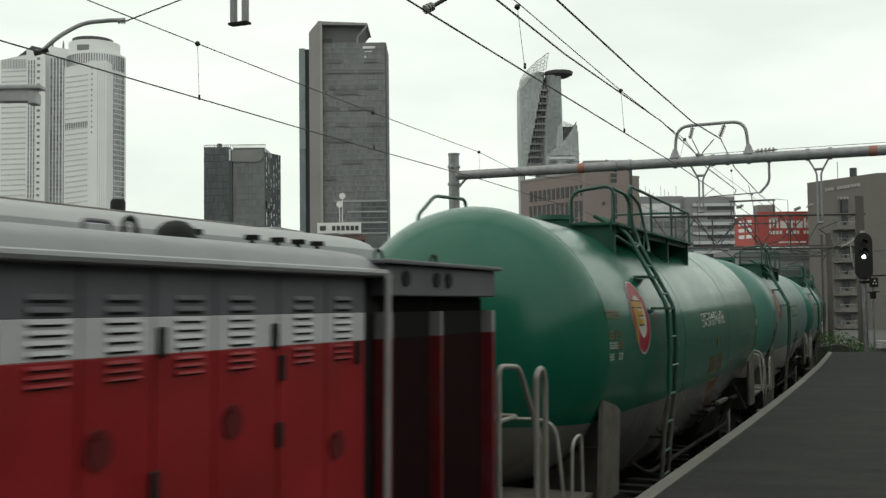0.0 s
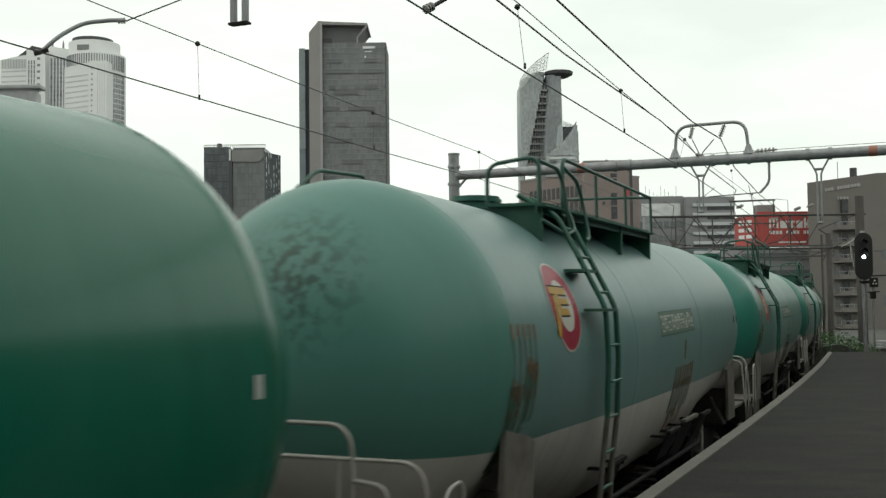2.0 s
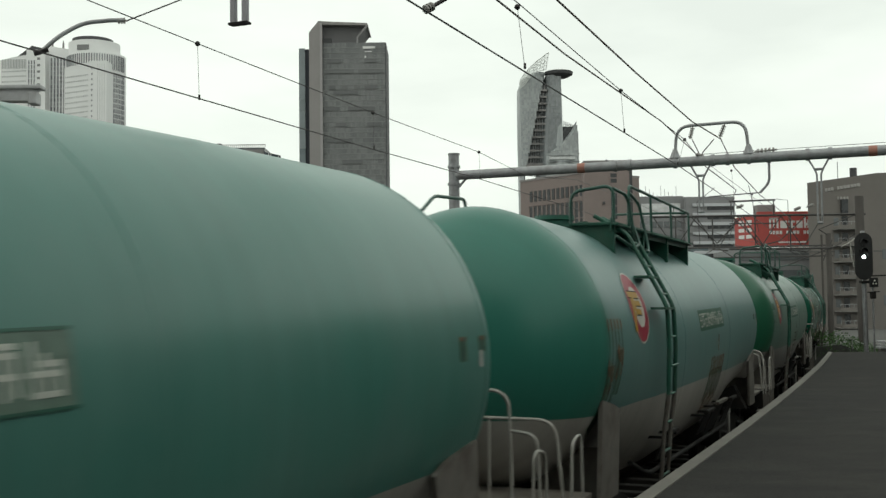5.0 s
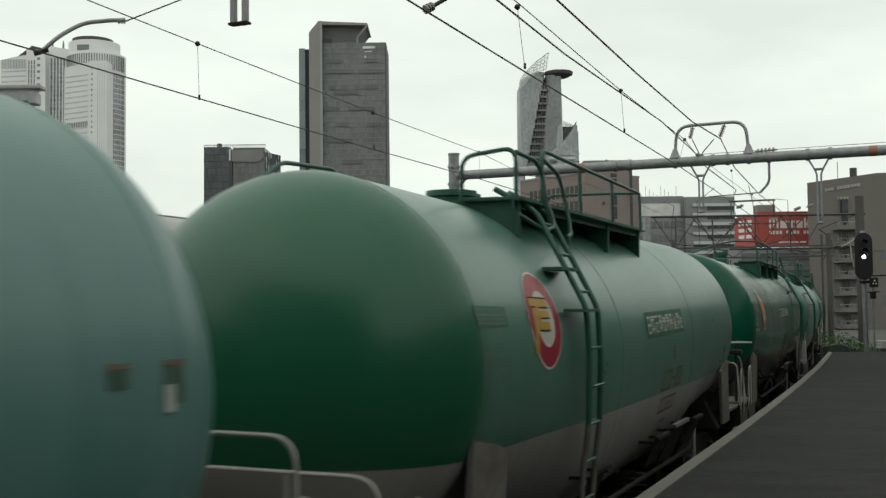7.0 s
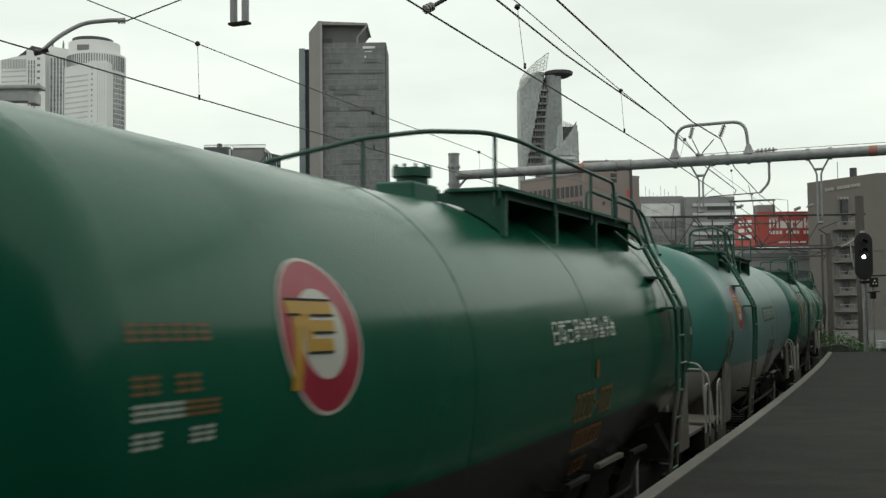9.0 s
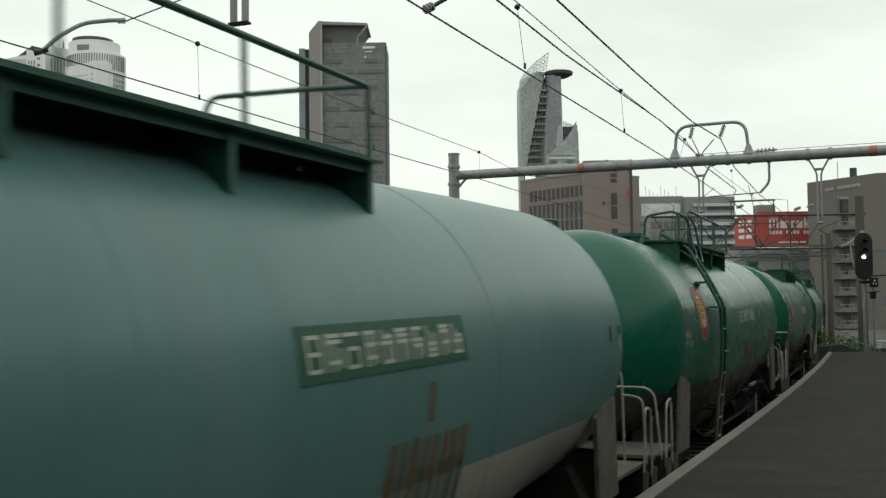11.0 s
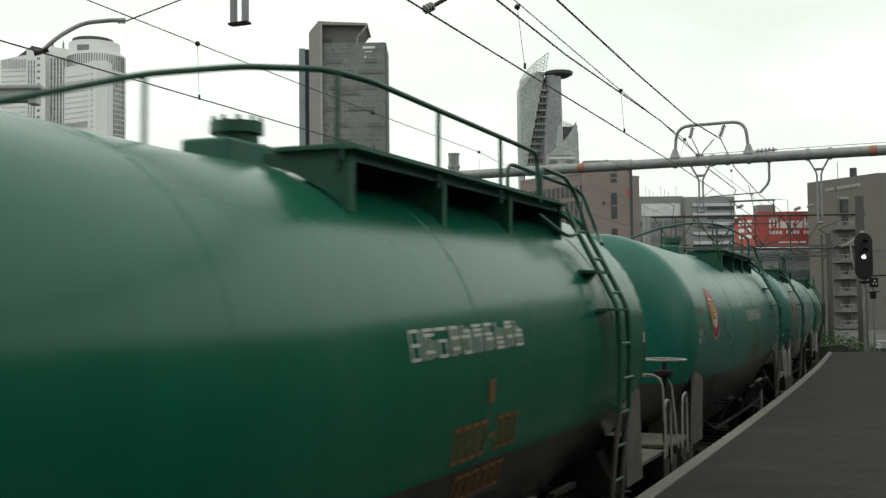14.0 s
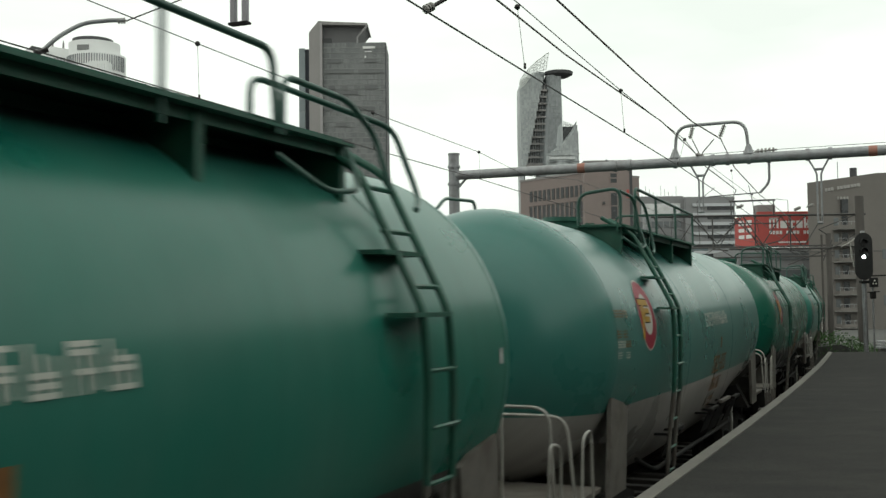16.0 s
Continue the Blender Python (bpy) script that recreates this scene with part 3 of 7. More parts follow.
def peeled_top(w, h):
    """The film of the emblem has curled off along its upper edge."""
    cx = -3.5
    bm = patch(bmesh.new(), [(cx - 0.20, h + 0.31), (cx - 0.10, h + 0.385), (cx + 0.08, h + 0.39), (cx + 0.22, h + 0.33), (cx + 0.30, h + 0.25), (cx + 0.27, h + 0.19), (cx + 0.14, h + 0.265), (cx - 0.02, h + 0.305)], 0.022)
    part("curled_film", bm, mat("curled_film_dark", (0.035, 0.026, 0.022), 0.7, var=0.4, scale=20), w, "dark curled edge of the emblem film")


def company_name(w, h0, plate):
    """A row of ten white marks, each of a few plain bars."""
    size, step, x0 = 0.180, 0.190, -0.09 if plate is M_PLATE else 0.01
    if plate:
        bm = strip_patch(bmesh.new(), x0 - 0.05, x0 + step * 10 + 0.03, h0 - 0.035, h0 + size + 0.035, 0.003, 3)
        part("name_panel", bm, plate, w, "green painted panel behind the marks")
        for h in (h0 - 0.045, h0 + size + 0.035):
            piece(w, "panel_edge", x0 - 0.055, x0 + step * 10 + 0.035, h, h + 0.012, M_GREEN, 0.005)
    rng = random.Random(3)
    for i in range(10):
        bm = bmesh.new()
        x, e = x0 + i * step, size - 0.012
        def level(a, b, c, th=0.020):
            strip_patch(bm, x + a * e, x + b * e, h0 + c * size - th / 2, h0 + c * size + th / 2, 0.006, 1)
        def upright(c, a, b, th=0.020):
            strip_patch(bm, x + c * e - th / 2, x + c * e + th / 2, h0 + a * size, h0 + b * size, 0.0065, 2)
        if i in (0, 2):
            for c in (0.06, 0.5, 0.94) if i == 0 else (0.06, 0.55):
                level(0.15, 0.9, c)
            upright(0.18, 0.06, 0.94 if i == 0 else 0.55)
            upright(0.88, 0.06, 0.94 if i == 0 else 0.55)
            if i == 2:
                level(0.0, 1.0, 0.94)
        else:
            for c in sorted(rng.sample((0.06, 0.24, 0.42, 0.60, 0.78, 0.94), 3)):
                level(0.36 - 0.36 * rng.random(), 0.96, c)
            upright(0.14 + 0.1 * rng.random(), 0.0, 1.0)
            upright(0.52 + 0.14 * rng.random(), 0.0, 1.0 - 0.3 * rng.random())
            upright(0.88, 0.06, 0.5 + 0.4 * rng.random())
        part("name_mark", bm, M_MARKWHITE, w)


def piece(w, name, x0, x1, h0, h1, material, lift=0.006, n=1):
    part(name, strip_patch(bmesh.new(), x0, x1, h0, h1, lift, n), material, w)


def smear_mat(name, col, rust):
    """Bled paint: streaks that let the coat below show through."""
    m = mat(name, col, 0.6, var=0.4, scale=9, dirt=0.9, dirt_col=rust, stretch=(3, 1, 0.8))
    nt = m.node_tree
    tc, mp, nz, r = (nt.nodes.new("ShaderNode" + k) for k in ("TexCoord", "Mapping", "TexNoise", "MapRange"))
    mp.inputs["Scale"].default_value = (26, 3, 3)
    nz.inputs["Scale"].default_value, nz.inputs["Detail"].default_value = 1.0, 5
    r.inputs[1].default_value, r.inputs[2].default_value, r.inputs[3].default_value, r.inputs[4].default_value = 0.36, 0.62, 0.12, 0.8
    nt.links.new(tc.outputs["Object"], mp.inputs[0])
    nt.links.new(mp.outputs[0], nz.inputs["Vector"])
    nt.links.new(nz.outputs["Fac"], r.inputs[0])
    nt.links.new(r.outputs[0], nt.nodes["Principled BSDF"].inputs["Alpha"])
    return m


M_SMEAR = smear_mat("olive_paint_streak", (0.034, 0.092, 0.056), (0.062, 0.080, 0.036))
M_RUSTMARK = smear_mat("rusted_orange_mark", (0.200, 0.090, 0.038), (0.120, 0.066, 0.034))
M_CARD = mat("white_card", (0.40, 0.41, 0.39), 0.5, var=0.15)
M_FAINT = mat("faded_grey_mark", (0.115, 0.170, 0.135), 0.55, var=0.4, scale=20)


def markings(w, rng, orange, worn, h_lo=-0.12, faint=False):
    """Stencilled data blocks as plain bars; on worn tanks they have bled and rusted."""
    if worn:
        piece(w, "number_bar", 1.26, 1.36, h_lo - 0.04, h_lo + 0.12, M_RUSTMARK, 0.006, 2)
        for k in range(8):
            x = 0.78 + 0.145 * k + 0.012 * rng.random()
            piece(w, "number_bar", x, x + 0.095, h_lo - 0.27 - 0.03 * rng.random(), h_lo - 0.08 - 0.02 * rng.random(), M_RUSTMARK, 0.006, 2)
            piece(w, "paint_smear", x - 0.012, x + 0.11, h_lo - 0.46 - 0.15 * rng.random(), h_lo - 0.22, M_SMEAR, 0.004, 5)
        for k in range(5):
            x = 0.95 + 0.16 * k + 0.02 * rng.random()
            piece(w, "number_bar", x, x + 0.10, h_lo - 0.66 - 0.12 * rng.random(), h_lo - 0.48, M_RUSTMARK, 0.007, 3)
        for k in range(5):
            x = -4.92 + 0.118 * k + 0.01 * rng.random()
            piece(w, "data_bar", x, x + 0.055, h_lo + 0.27 + 0.03 * rng.random(), h_lo + 0.39, M_RUSTMARK, 0.006, 2)
            piece(w, "paint_smear", x + 0.005, x + 0.05, h_lo - 0.05 - 0.3 * rng.random(), h_lo + 0.29, M_SMEAR, 0.004, 5)
        for x0, h1 in ((-4.94, 0.02), (-4.62, 0.16)):
            for k in range(3):
                x = x0 + 0.085 * k
                piece(w, "data_bar", x, x + 0.07, h_lo + h1 - 0.12 - 0.04 * k, h_lo + h1 - 0.02 * k, M_RUSTMARK, 0.007, 2)
                if k != 1:
                    piece(w, "data_bar", x, x + 0.06, h_lo + h1 - 0.28 - 0.04 * rng.random(), h_lo + h1 - 0.22, M_RUSTMARK, 0.007, 2)
                piece(w, "paint_smear", x - 0.01, x + 0.085, h_lo + h1 - 0.80 + 0.15 * rng.random(), h_lo + h1 - 0.05, M_SMEAR, 0.0045, 6)
        for x in (5.20, 5.50):
            piece(w, "paint_smear", x, x + 0.12, 0.02 + 0.08 * rng.random(), 0.17, M_SMEAR, 0.004, 2)
            piece(w, "data_bar", x, x + 0.13, 0.165, 0.190, M_RUSTMARK, 0.006)
    else:
        piece(w, "number_bar", 1.20, 1.30, h_lo - 0.02, h_lo + 0.09, orange)
        for row, hh in enumerate((-0.26, -0.46, -0.66)):
            x = (0.66, 0.80, 1.05)[row]
            for k in range((8, 6, 3)[row]):
                wd, tall = 0.112, (0.17, 0.14, 0.12)[row]
                if (row, k) != (0, 4):
                    for a in (0.0, wd - 0.026):
                        piece(w, "number_bar", x + a, x + a + 0.026, h_lo + hh, h_lo + hh + tall, orange)
                    for a in (0.0, tall - 0.022):
                        piece(w, "number_bar", x, x + wd, h_lo + hh + a, h_lo + hh + a + 0.022, orange, 0.0065)
                else:
                    piece(w, "number_bar", x, x + wd, h_lo + hh + 0.07, h_lo + hh + 0.095, orange)
                x += wd + 0.034
        for row, (hh, cells, sz) in enumerate(((0.40, (0, 1, 2, 3, 4, 5), 0.065), (0.21, (0, 1, 3, 4), 0.065), (0.12, (0, 1, 2, 3, 4, 5, 6), 0.055), (0.02, (0, 1, 4, 5), 0.055))):
            for k in cells:
                x = -4.90 + (0.088 if row == 0 else 0.076 if row == 2 else 0.085) * k
                m = M_FAINT if faint else orange if row < 2 or (row == 2 and k > 3) else M_MARKWHITE
                for a in (0.0, sz * 0.42, sz * 0.84):
                    piece(w, "data_bar", x, x + 0.055, h_lo + hh + a, h_lo + hh + a + 0.011, m)
                piece(w, "data_bar", x + 0.020, x + 0.034, h_lo + hh - 0.006, h_lo + hh + sz + 0.008, m, 0.0065)
    piece(w, "white_card", 5.50, 5.56, 0.0, 0.10, M_CARD, 0.008)


def ladder(w, x, spread=0.17, top=3.62):
    """Bent ladder from the walkway down the platform side."""
    for sx in (-spread, spread):
        pts = [(x + sx + 0.10, -0.62, top - 0.02), (x + sx + 0.09, -0.98, 3.40), (x + sx, -1.42, 2.62), (x + sx + 0.05, -1.43, 2.2), (x + sx + 0.07, -1.41, 1.7), (x + sx + 0.08, -1.36, 1.3), (x + sx + 0.08, -1.32, 0.75)]
        bm = bmesh.new()
        tube(bm, bend(pts[:5], 0.08, 3), 0.024, 8)
        part("ladder_rail", bm, M_GREEN, w, "dark green ladder rail", 60)
        bm = bmesh.new()
        tube(bm, bend(pts[4:], 0.08, 3), 0.024, 8)
        part("ladder_foot", bm, M_GREYSTEEL, w, "grimy grey foot of the ladder", 60)
    for z in (3.30, 3.05, 2.75, 2.6, 2.3, 2.0, 1.7, 1.4, 1.1, 0.85):
        f = np.interp(z, [0.75, 1.45, 1.95, 2.62, 3.40, 3.60], [1.33, 1.38, 1.45, 1.42, 0.98, 0.65])
        bm = bmesh.new()
        o = 0.07 if z < 2.5 else 0.05 if z > 3.2 else 0.0
        tube(bm, [(x - spread + o, -f, z), (x + spread + o, -f, z)], 0.014, 6)
        part("rung", bm, M_GREEN, w)
    for z in (2.93, 2.60):
        f = np.interp(z, [2.62, 3.40], [1.42, 0.98])
        bm = bmesh.new()
        box(bm, x - spread - 0.16, x + spread + 0.01, -f - 0.02, -f + 0.14, z - 0.012, z + 0.012)
        part("ladder_bracket", bm, M_GREEN, w)


def hatch(w, x, y, tall):
    bm = bmesh.new()
    r, z1 = (0.135, 3.70) if tall else (0.20, 3.60)
    disc(bm, (x, y, (3.4 + z1) / 2), (0, 0, 1), r, z1 - 3.4, 22)
    disc(bm, (x, y, z1 + 0.03), (0, 0, 1), r + 0.03, 0.07 if tall else 0.05, 22)
    for k in range(10 if tall else 0):
        a = k * math.pi / 5
        disc(bm, (x + (r + 0.012) * math.cos(a), y + (r + 0.012) * math.sin(a), z1 + 0.075), (0, 0, 1), 0.014, 0.04, 6)
    part("manhole", bm, M_GREEN if tall else M_LID, w, "dark green bolted manhole cover" if tall else "green round manhole cover", 40)
    if tall:
        bm = bmesh.new()
        box(bm, x - 0.34, x + 0.16, y - 0.17, y + 0.17, 3.44, 3.63, 0.02)
        plinth = part("manhole_plinth", bm, M_LID, w, "green box plinth under the manhole")
        bm = bmesh.new()
        disc(bm, (x - 0.06, y - 0.172, 3.57), (0, 1, 0), 0.04, 0.02, 14)
        part("plinth_port", bm, M_BLACK, plinth)
        for dx, dy, h in ((0.24, 0.02, 3.66), (0.33, -0.06, 3.62), (0.42, 0.04, 3.66), (0.52, 0.0, 3.60)):
            bm = bmesh.new()
            tube(bm, [(x + dx, y + dy, 3.42), (x + dx, y + dy, h - 0.03), (x + dx, y + dy, h - 0.03), (x + dx, y + dy, h)], [0.022, 0.022, 0.045, 0.045], 10)
            part("valve", bm, M_RAILGREY if dx == 0.24 else M_GREEN, w, "", 40)
        bm = bmesh.new()
        box(bm, x + 0.14, x + 0.62, y - 0.14, y + 0.10, 3.44, 3.535, 0.01)
        part("valve_tray", bm, M_LID, w)
    else:
        for dx, dy, r, z in ((0.75, 0.1, 0.07, 3.70), (1.05, -0.05, 0.05, 3.66)):
            bm = bmesh.new()
            tube(bm, [(x + dx, y + dy, 3.45), (x + dx, y + dy, z - 0.04), (x + dx, y + dy, z - 0.04), (x + dx, y + dy, z)], [r, r, r * 1.3, r * 1.3], 12)
            part("valve", bm, M_GREEN, w, "", 40)


def seams(w, paint, xs):
    for x in xs:
        bm = bmesh.new()
        n = 64
        for k in range(n):
            a, b = 2 * math.pi * k / n, 2 * math.pi * (k + 1) / n
            vs = [bm.verts.new(skin(math.degrees(t), x + dx, l)) for dx, l, t in
                  ((-0.010, 0.0, a), (-0.004, 0.003, a), (-0.004, 0.003, b), (-0.010, 0.0, b), (0.004, 0.003, a), (0.010, 0.0, a), (0.010, 0.0, b), (0.004, 0.003, b))]
            bm.faces.new((vs[0], vs[1], vs[2], vs[3]))
            bm.faces.new((vs[1], vs[4], vs[7], vs[2]))
            bm.faces.new((vs[4], vs[5], vs[6], vs[7]))
        bmesh.ops.remove_doubles(bm, verts=bm.verts[:], dist=1e-5)
        bmesh.ops.recalc_face_normals(bm, faces=bm.faces[:])
        part("weld_seam", bm, paint, w, "", 60)


def shift_fittings(w):
    for o in w.children:
        o.data.transform(Matrix.Translation((SHIFT, 0, 0)))


def wagon_a(label, paint, emblem_h, plate, orange, seed):
    w = thing("tank_wagon", label, "tank wagon", "tank wagons of the train")
    rng = random.Random(seed)
    seams(w, paint, (-4.89, -1.2, 2.4, 5.63))
    walkway(w, -3.0, 1.42)
    ladder(w, -2.72)
    hatch(w, -2.22, 0.0, False)
    # crown railings
    rail_part("hoop_rail", [(-3.08, -0.44, 3.5), (-3.08, -0.44, 3.84), (-3.06, -0.9, 3.90), (-3.06, -0.9, 3.5)], w, M_RAILGREEN, 0.019, 0.12)
    rail_part("guard_rail", [(-3.06, -0.9, 3.86), (-2.62, -0.92, 3.84), (-2.52, -0.94, 3.75), (-2.50, -1.0, 3.32)], w, M_RAILGREEN, 0.019, 0.10)
    rail_part("grab_loop", [(-3.04, -0.92, 3.36), (-2.80, -1.06, 3.24), (-2.52, -1.06, 3.30), (-2.50, -0.98, 3.5)], w, M_RAILGREEN, 0.016, 0.10)
    rail_part("grab_loop", [(-2.45, -0.92, 3.88), (-2.02, -0.94, 3.78), (-1.93, -0.98, 3.5), (-1.98, -1.04, 3.26), (-2.25, -1.08, 3.22)], w, M_RAILGREEN, 0.018, 0.12)
    rail_part("guard_rail", [(-2.45, -0.92, 3.5), (-2.45, -0.92, 3.95), (1.27, -0.9, 3.92)], w, M_RAILGREEN, 0.019, 0.10)
    for x in (-1.26, -0.02, 1.27):
        rail_part("rail_post", [(x, -0.92, 3.47), (x, -0.91, 3.92)], w, M_RAILGREEN, 0.016)
    rail_part("end_bar", [(1.27, -0.9, 3.92), (1.27, -0.5, 3.93), (1.27, 0.2, 3.93), (1.27, 0.25, 3.5)], w, M_RAILGREEN, 0.017, 0.10)
    # deck and rails on the far side
    bm = bmesh.new()
    box(bm, -3.08, 1.27, 0.40, 0.93, 3.47, 3.50, 0.004)
    part("walkway", bm, M_GREEN, w)
    rail_part("hoop_rail", [(-4.15, 0.88, 3.20), (-4.10, 0.9, 3.55), (-3.65, 0.9, 3.80), (-2.75, 0.9, 3.84), (-2.68, 0.9, 3.5)], w, M_RAILGREEN, 0.019, 0.10)
    emblem(w, emblem_h, "a")
    company_name(w, 0.14, plate)
    dusty = paint is PAINTS["bottle_green"]
    markings(w, rng, M_RUSTMARK if dusty else orange, plate is not None and not dusty, faint=dusty)
    if dusty:
        piece(w, "data_panel", -4.92, -4.34, 0.26, 0.40, M_PLATE, 0.004, 2)
    if seed == 2:
        peeled_top(w, emblem_h)
    shift_fittings(w)
    part("tank", tank_mesh(tank_profile()), paint, w, "", 35)
    common(w, "a")
    return w


def wagon_b(label, paint, emblem_h, plate, orange, seed):
    w = thing("tank_wagon", label, "tank wagon", "tank wagons of the train")
    rng = random.Random(seed)
    seams(w, paint, (-4.89, -1.6, 1.1, 4.4, 5.63))
    walkway(w, 0.06, 4.2, z=3.535)
    ladder(w, 4.22)
    hatch(w, 0.29, 0.0, True)
    rail_part("guard_rail", [(-1.35, 0.62, 3.42), (-1.25, 0.5, 3.66), (-0.6, 0.0, 3.90), (-0.2, -0.35, 3.99), (0.05, -0.75, 3.99), (0.3, -0.92, 3.95), (3.35, -0.92, 3.91), (3.4, -0.92, 3.5)], w, M_RAILGREEN, 0.019, 0.10)
    for x, y, z in ((-0.6, 0.0, 3.90), (0.1, -0.8, 3.98), (1.3, -0.91, 3.94), (2.5, -0.91, 3.92)):
        rail_part("rail_post", [(x, y, 3.42), (x, y, z)], w, M_RAILGREEN, 0.016)
    rail_part("grab_loop", [(3.45, -0.92, 3.5), (3.45, -0.92, 3.80), (4.1, -0.94, 3.78), (4.4, -0.96, 3.62), (4.42, -1.05, 3.3)], w, M_RAILGREEN, 0.018, 0.10)
    rail_part("grab_loop", [(3.8, -0.5, 3.5), (3.8, -0.5, 3.9), (4.75, -0.9, 3.72), (4.8, -1.05, 3.3), (4.55, -1.15, 3.2)], w, M_RAILGREEN, 0.018, 0.10)
    rail_part("grab_loop", [(3.4, -0.92, 3.40), (3.6, -1.1, 3.22), (3.95, -1.1, 3.26), (4.02, -0.98, 3.5)], w, M_RAILGREEN, 0.016, 0.10)
    emblem(w, emblem_h, "b")
    company_name(w, 0.14, plate)
    markings(w, rng, orange, plate is not None)
    shift_fittings(w)
    part("tank", tank_mesh(tank_profile(0.50, 2.33, 2.51)), paint, w, "", 35)
    common(w, "b")
    # hand brake wheel on a pedestal over the leading deck
    bm = bmesh.new()
    n = 28
    tube(bm, [(-6.50 + 0.25 * math.cos(2 * math.pi * k / n), -1.10 + 0.25 * math.sin(2 * math.pi * k / n), 2.0) for k in range(n + 1)], 0.012, 8, False)
    wheel = part("brake_wheel", bm, M_RAILGREY, w, "pale spoked hand brake wheel", 60)
    for k in range(5):
        a = 2 * math.pi * k / 5
        bm = bmesh.new()
        tube(bm, [(-6.50, -1.10, 1.98), (-6.50 + 0.25 * math.cos(a), -1.10 + 0.25 * math.sin(a), 2.0)], 0.009, 6)
        part("spoke", bm, M_RAILGREY, wheel)
    bm = bmesh.new()
    tube(bm, [(-6.50, -1.10, 0.98), (-6.50, -1.10, 2.0)], 0.025, 8)
    box(bm, -6.60, -6.40, -1.20, -1.00, 1.80, 1.88, 0.02)
    part("brake_stand", bm, M_BLACK, w)
    return w


M_PLATEOLD = mat("faded_name_panel", (0.105, 0.165, 0.130), 0.55, var=0.3, scale=12)
M_PLATE = mat("name_panel_green", (0.018, 0.095, 0.055), 0.5, var=0.2)
WAGONS = [
    ("a", "leaf_green", 0.30, None), ("a", "pale_aqua", 0.42, M_PLATEOLD), ("a", "teal", 0.42, M_PLATEOLD), ("a", "plain_aqua", 0.40, M_PLATE),
    ("a", "bottle_green", 0.32, M_PLATE), ("b", "dark_green", 0.30, None), ("a", "blue_aqua", 0.36, M_PLATE), ("a", "sea_green", 0.32, None),
    ("b", "deep_green", 0.30, None), ("b", "teal_b", 0.30, None), ("a", "clean_teal", 0.32, None), ("a", "sea_green", 0.32, None),
    ("a", "teal", 0.36, M_PLATE), ("b", "deep_green", 0.30, None), ("a", "plain_aqua", 0.36, M_PLATE), ("a", "bottle_green", 0.36, None)]
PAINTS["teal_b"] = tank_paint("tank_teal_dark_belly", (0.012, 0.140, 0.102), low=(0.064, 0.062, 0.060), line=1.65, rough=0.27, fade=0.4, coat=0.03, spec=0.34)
WORDS = {"leaf_green": "glossy leaf green tank wagon with dark grey belly", "dark_green": "glossy dark green tank wagon with blackish belly", "deep_green": "glossy deep green tank wagon with dark grey belly", "blue_aqua": "faded pale blue-green tank wagon with grey belly", "pale_aqua": "faded pale aqua tank wagon with algae-stained grey belly", "plain_aqua": "faded pale aqua tank wagon with grey belly",
         "clean_teal": "clean teal tank wagon with pale grey belly",
         "teal": "dusty teal tank wagon with pale grey belly", "bottle_green": "dull bottle green tank wagon with grey belly",
         "sea_green": "sea green tank wagon with dark grey belly", "teal_b": "clean teal tank wagon with dark grey belly"}
TRAIN = []
built = {}
for i, (kind, paint, eh, plate) in enumerate(WAGONS):
    key = (kind, paint, eh, plate is not None)
    extra = ", mid ladder" if kind == "a" else ", end ladder"
    if key in built:
        w = copy_thing(built[key], Matrix())
    else:
        w = (wagon_a if kind == "a" else wagon_b)(WORDS[paint] + extra, PAINTS[paint], eh, plate, M_MARKORANGE, i)
        built[key] = w
    TRAIN.append(w)

# ---------------------------------------------------------------- diesel locomotive at the head of the train
def louvre_panel(parent, x0, x1, z0, z1, y, material, n):
    for k in range(n):
        z = z0 + (z1 - z0) * (k + 0.5) / n
        h = (z1 - z0) / n
        bm = bmesh.new()
        prism(bm, [(y, z + h * 0.42), (y - 0.012, z + h * 0.02), (y - 0.012, z - h * 0.05), (y, z)], "x", x0, x1)
        part("louvre", bm, material, parent)
        # black strip: the slit's opening together with the painted shadow of its lip
        bm = bmesh.new()
        box(bm, x0 + 0.006, x1 - 0.006, y - 0.004, y + 0.01, z - h * 0.30, z - h * 0.02)
        part("louvre_slit", bm, M_BLACK, parent)


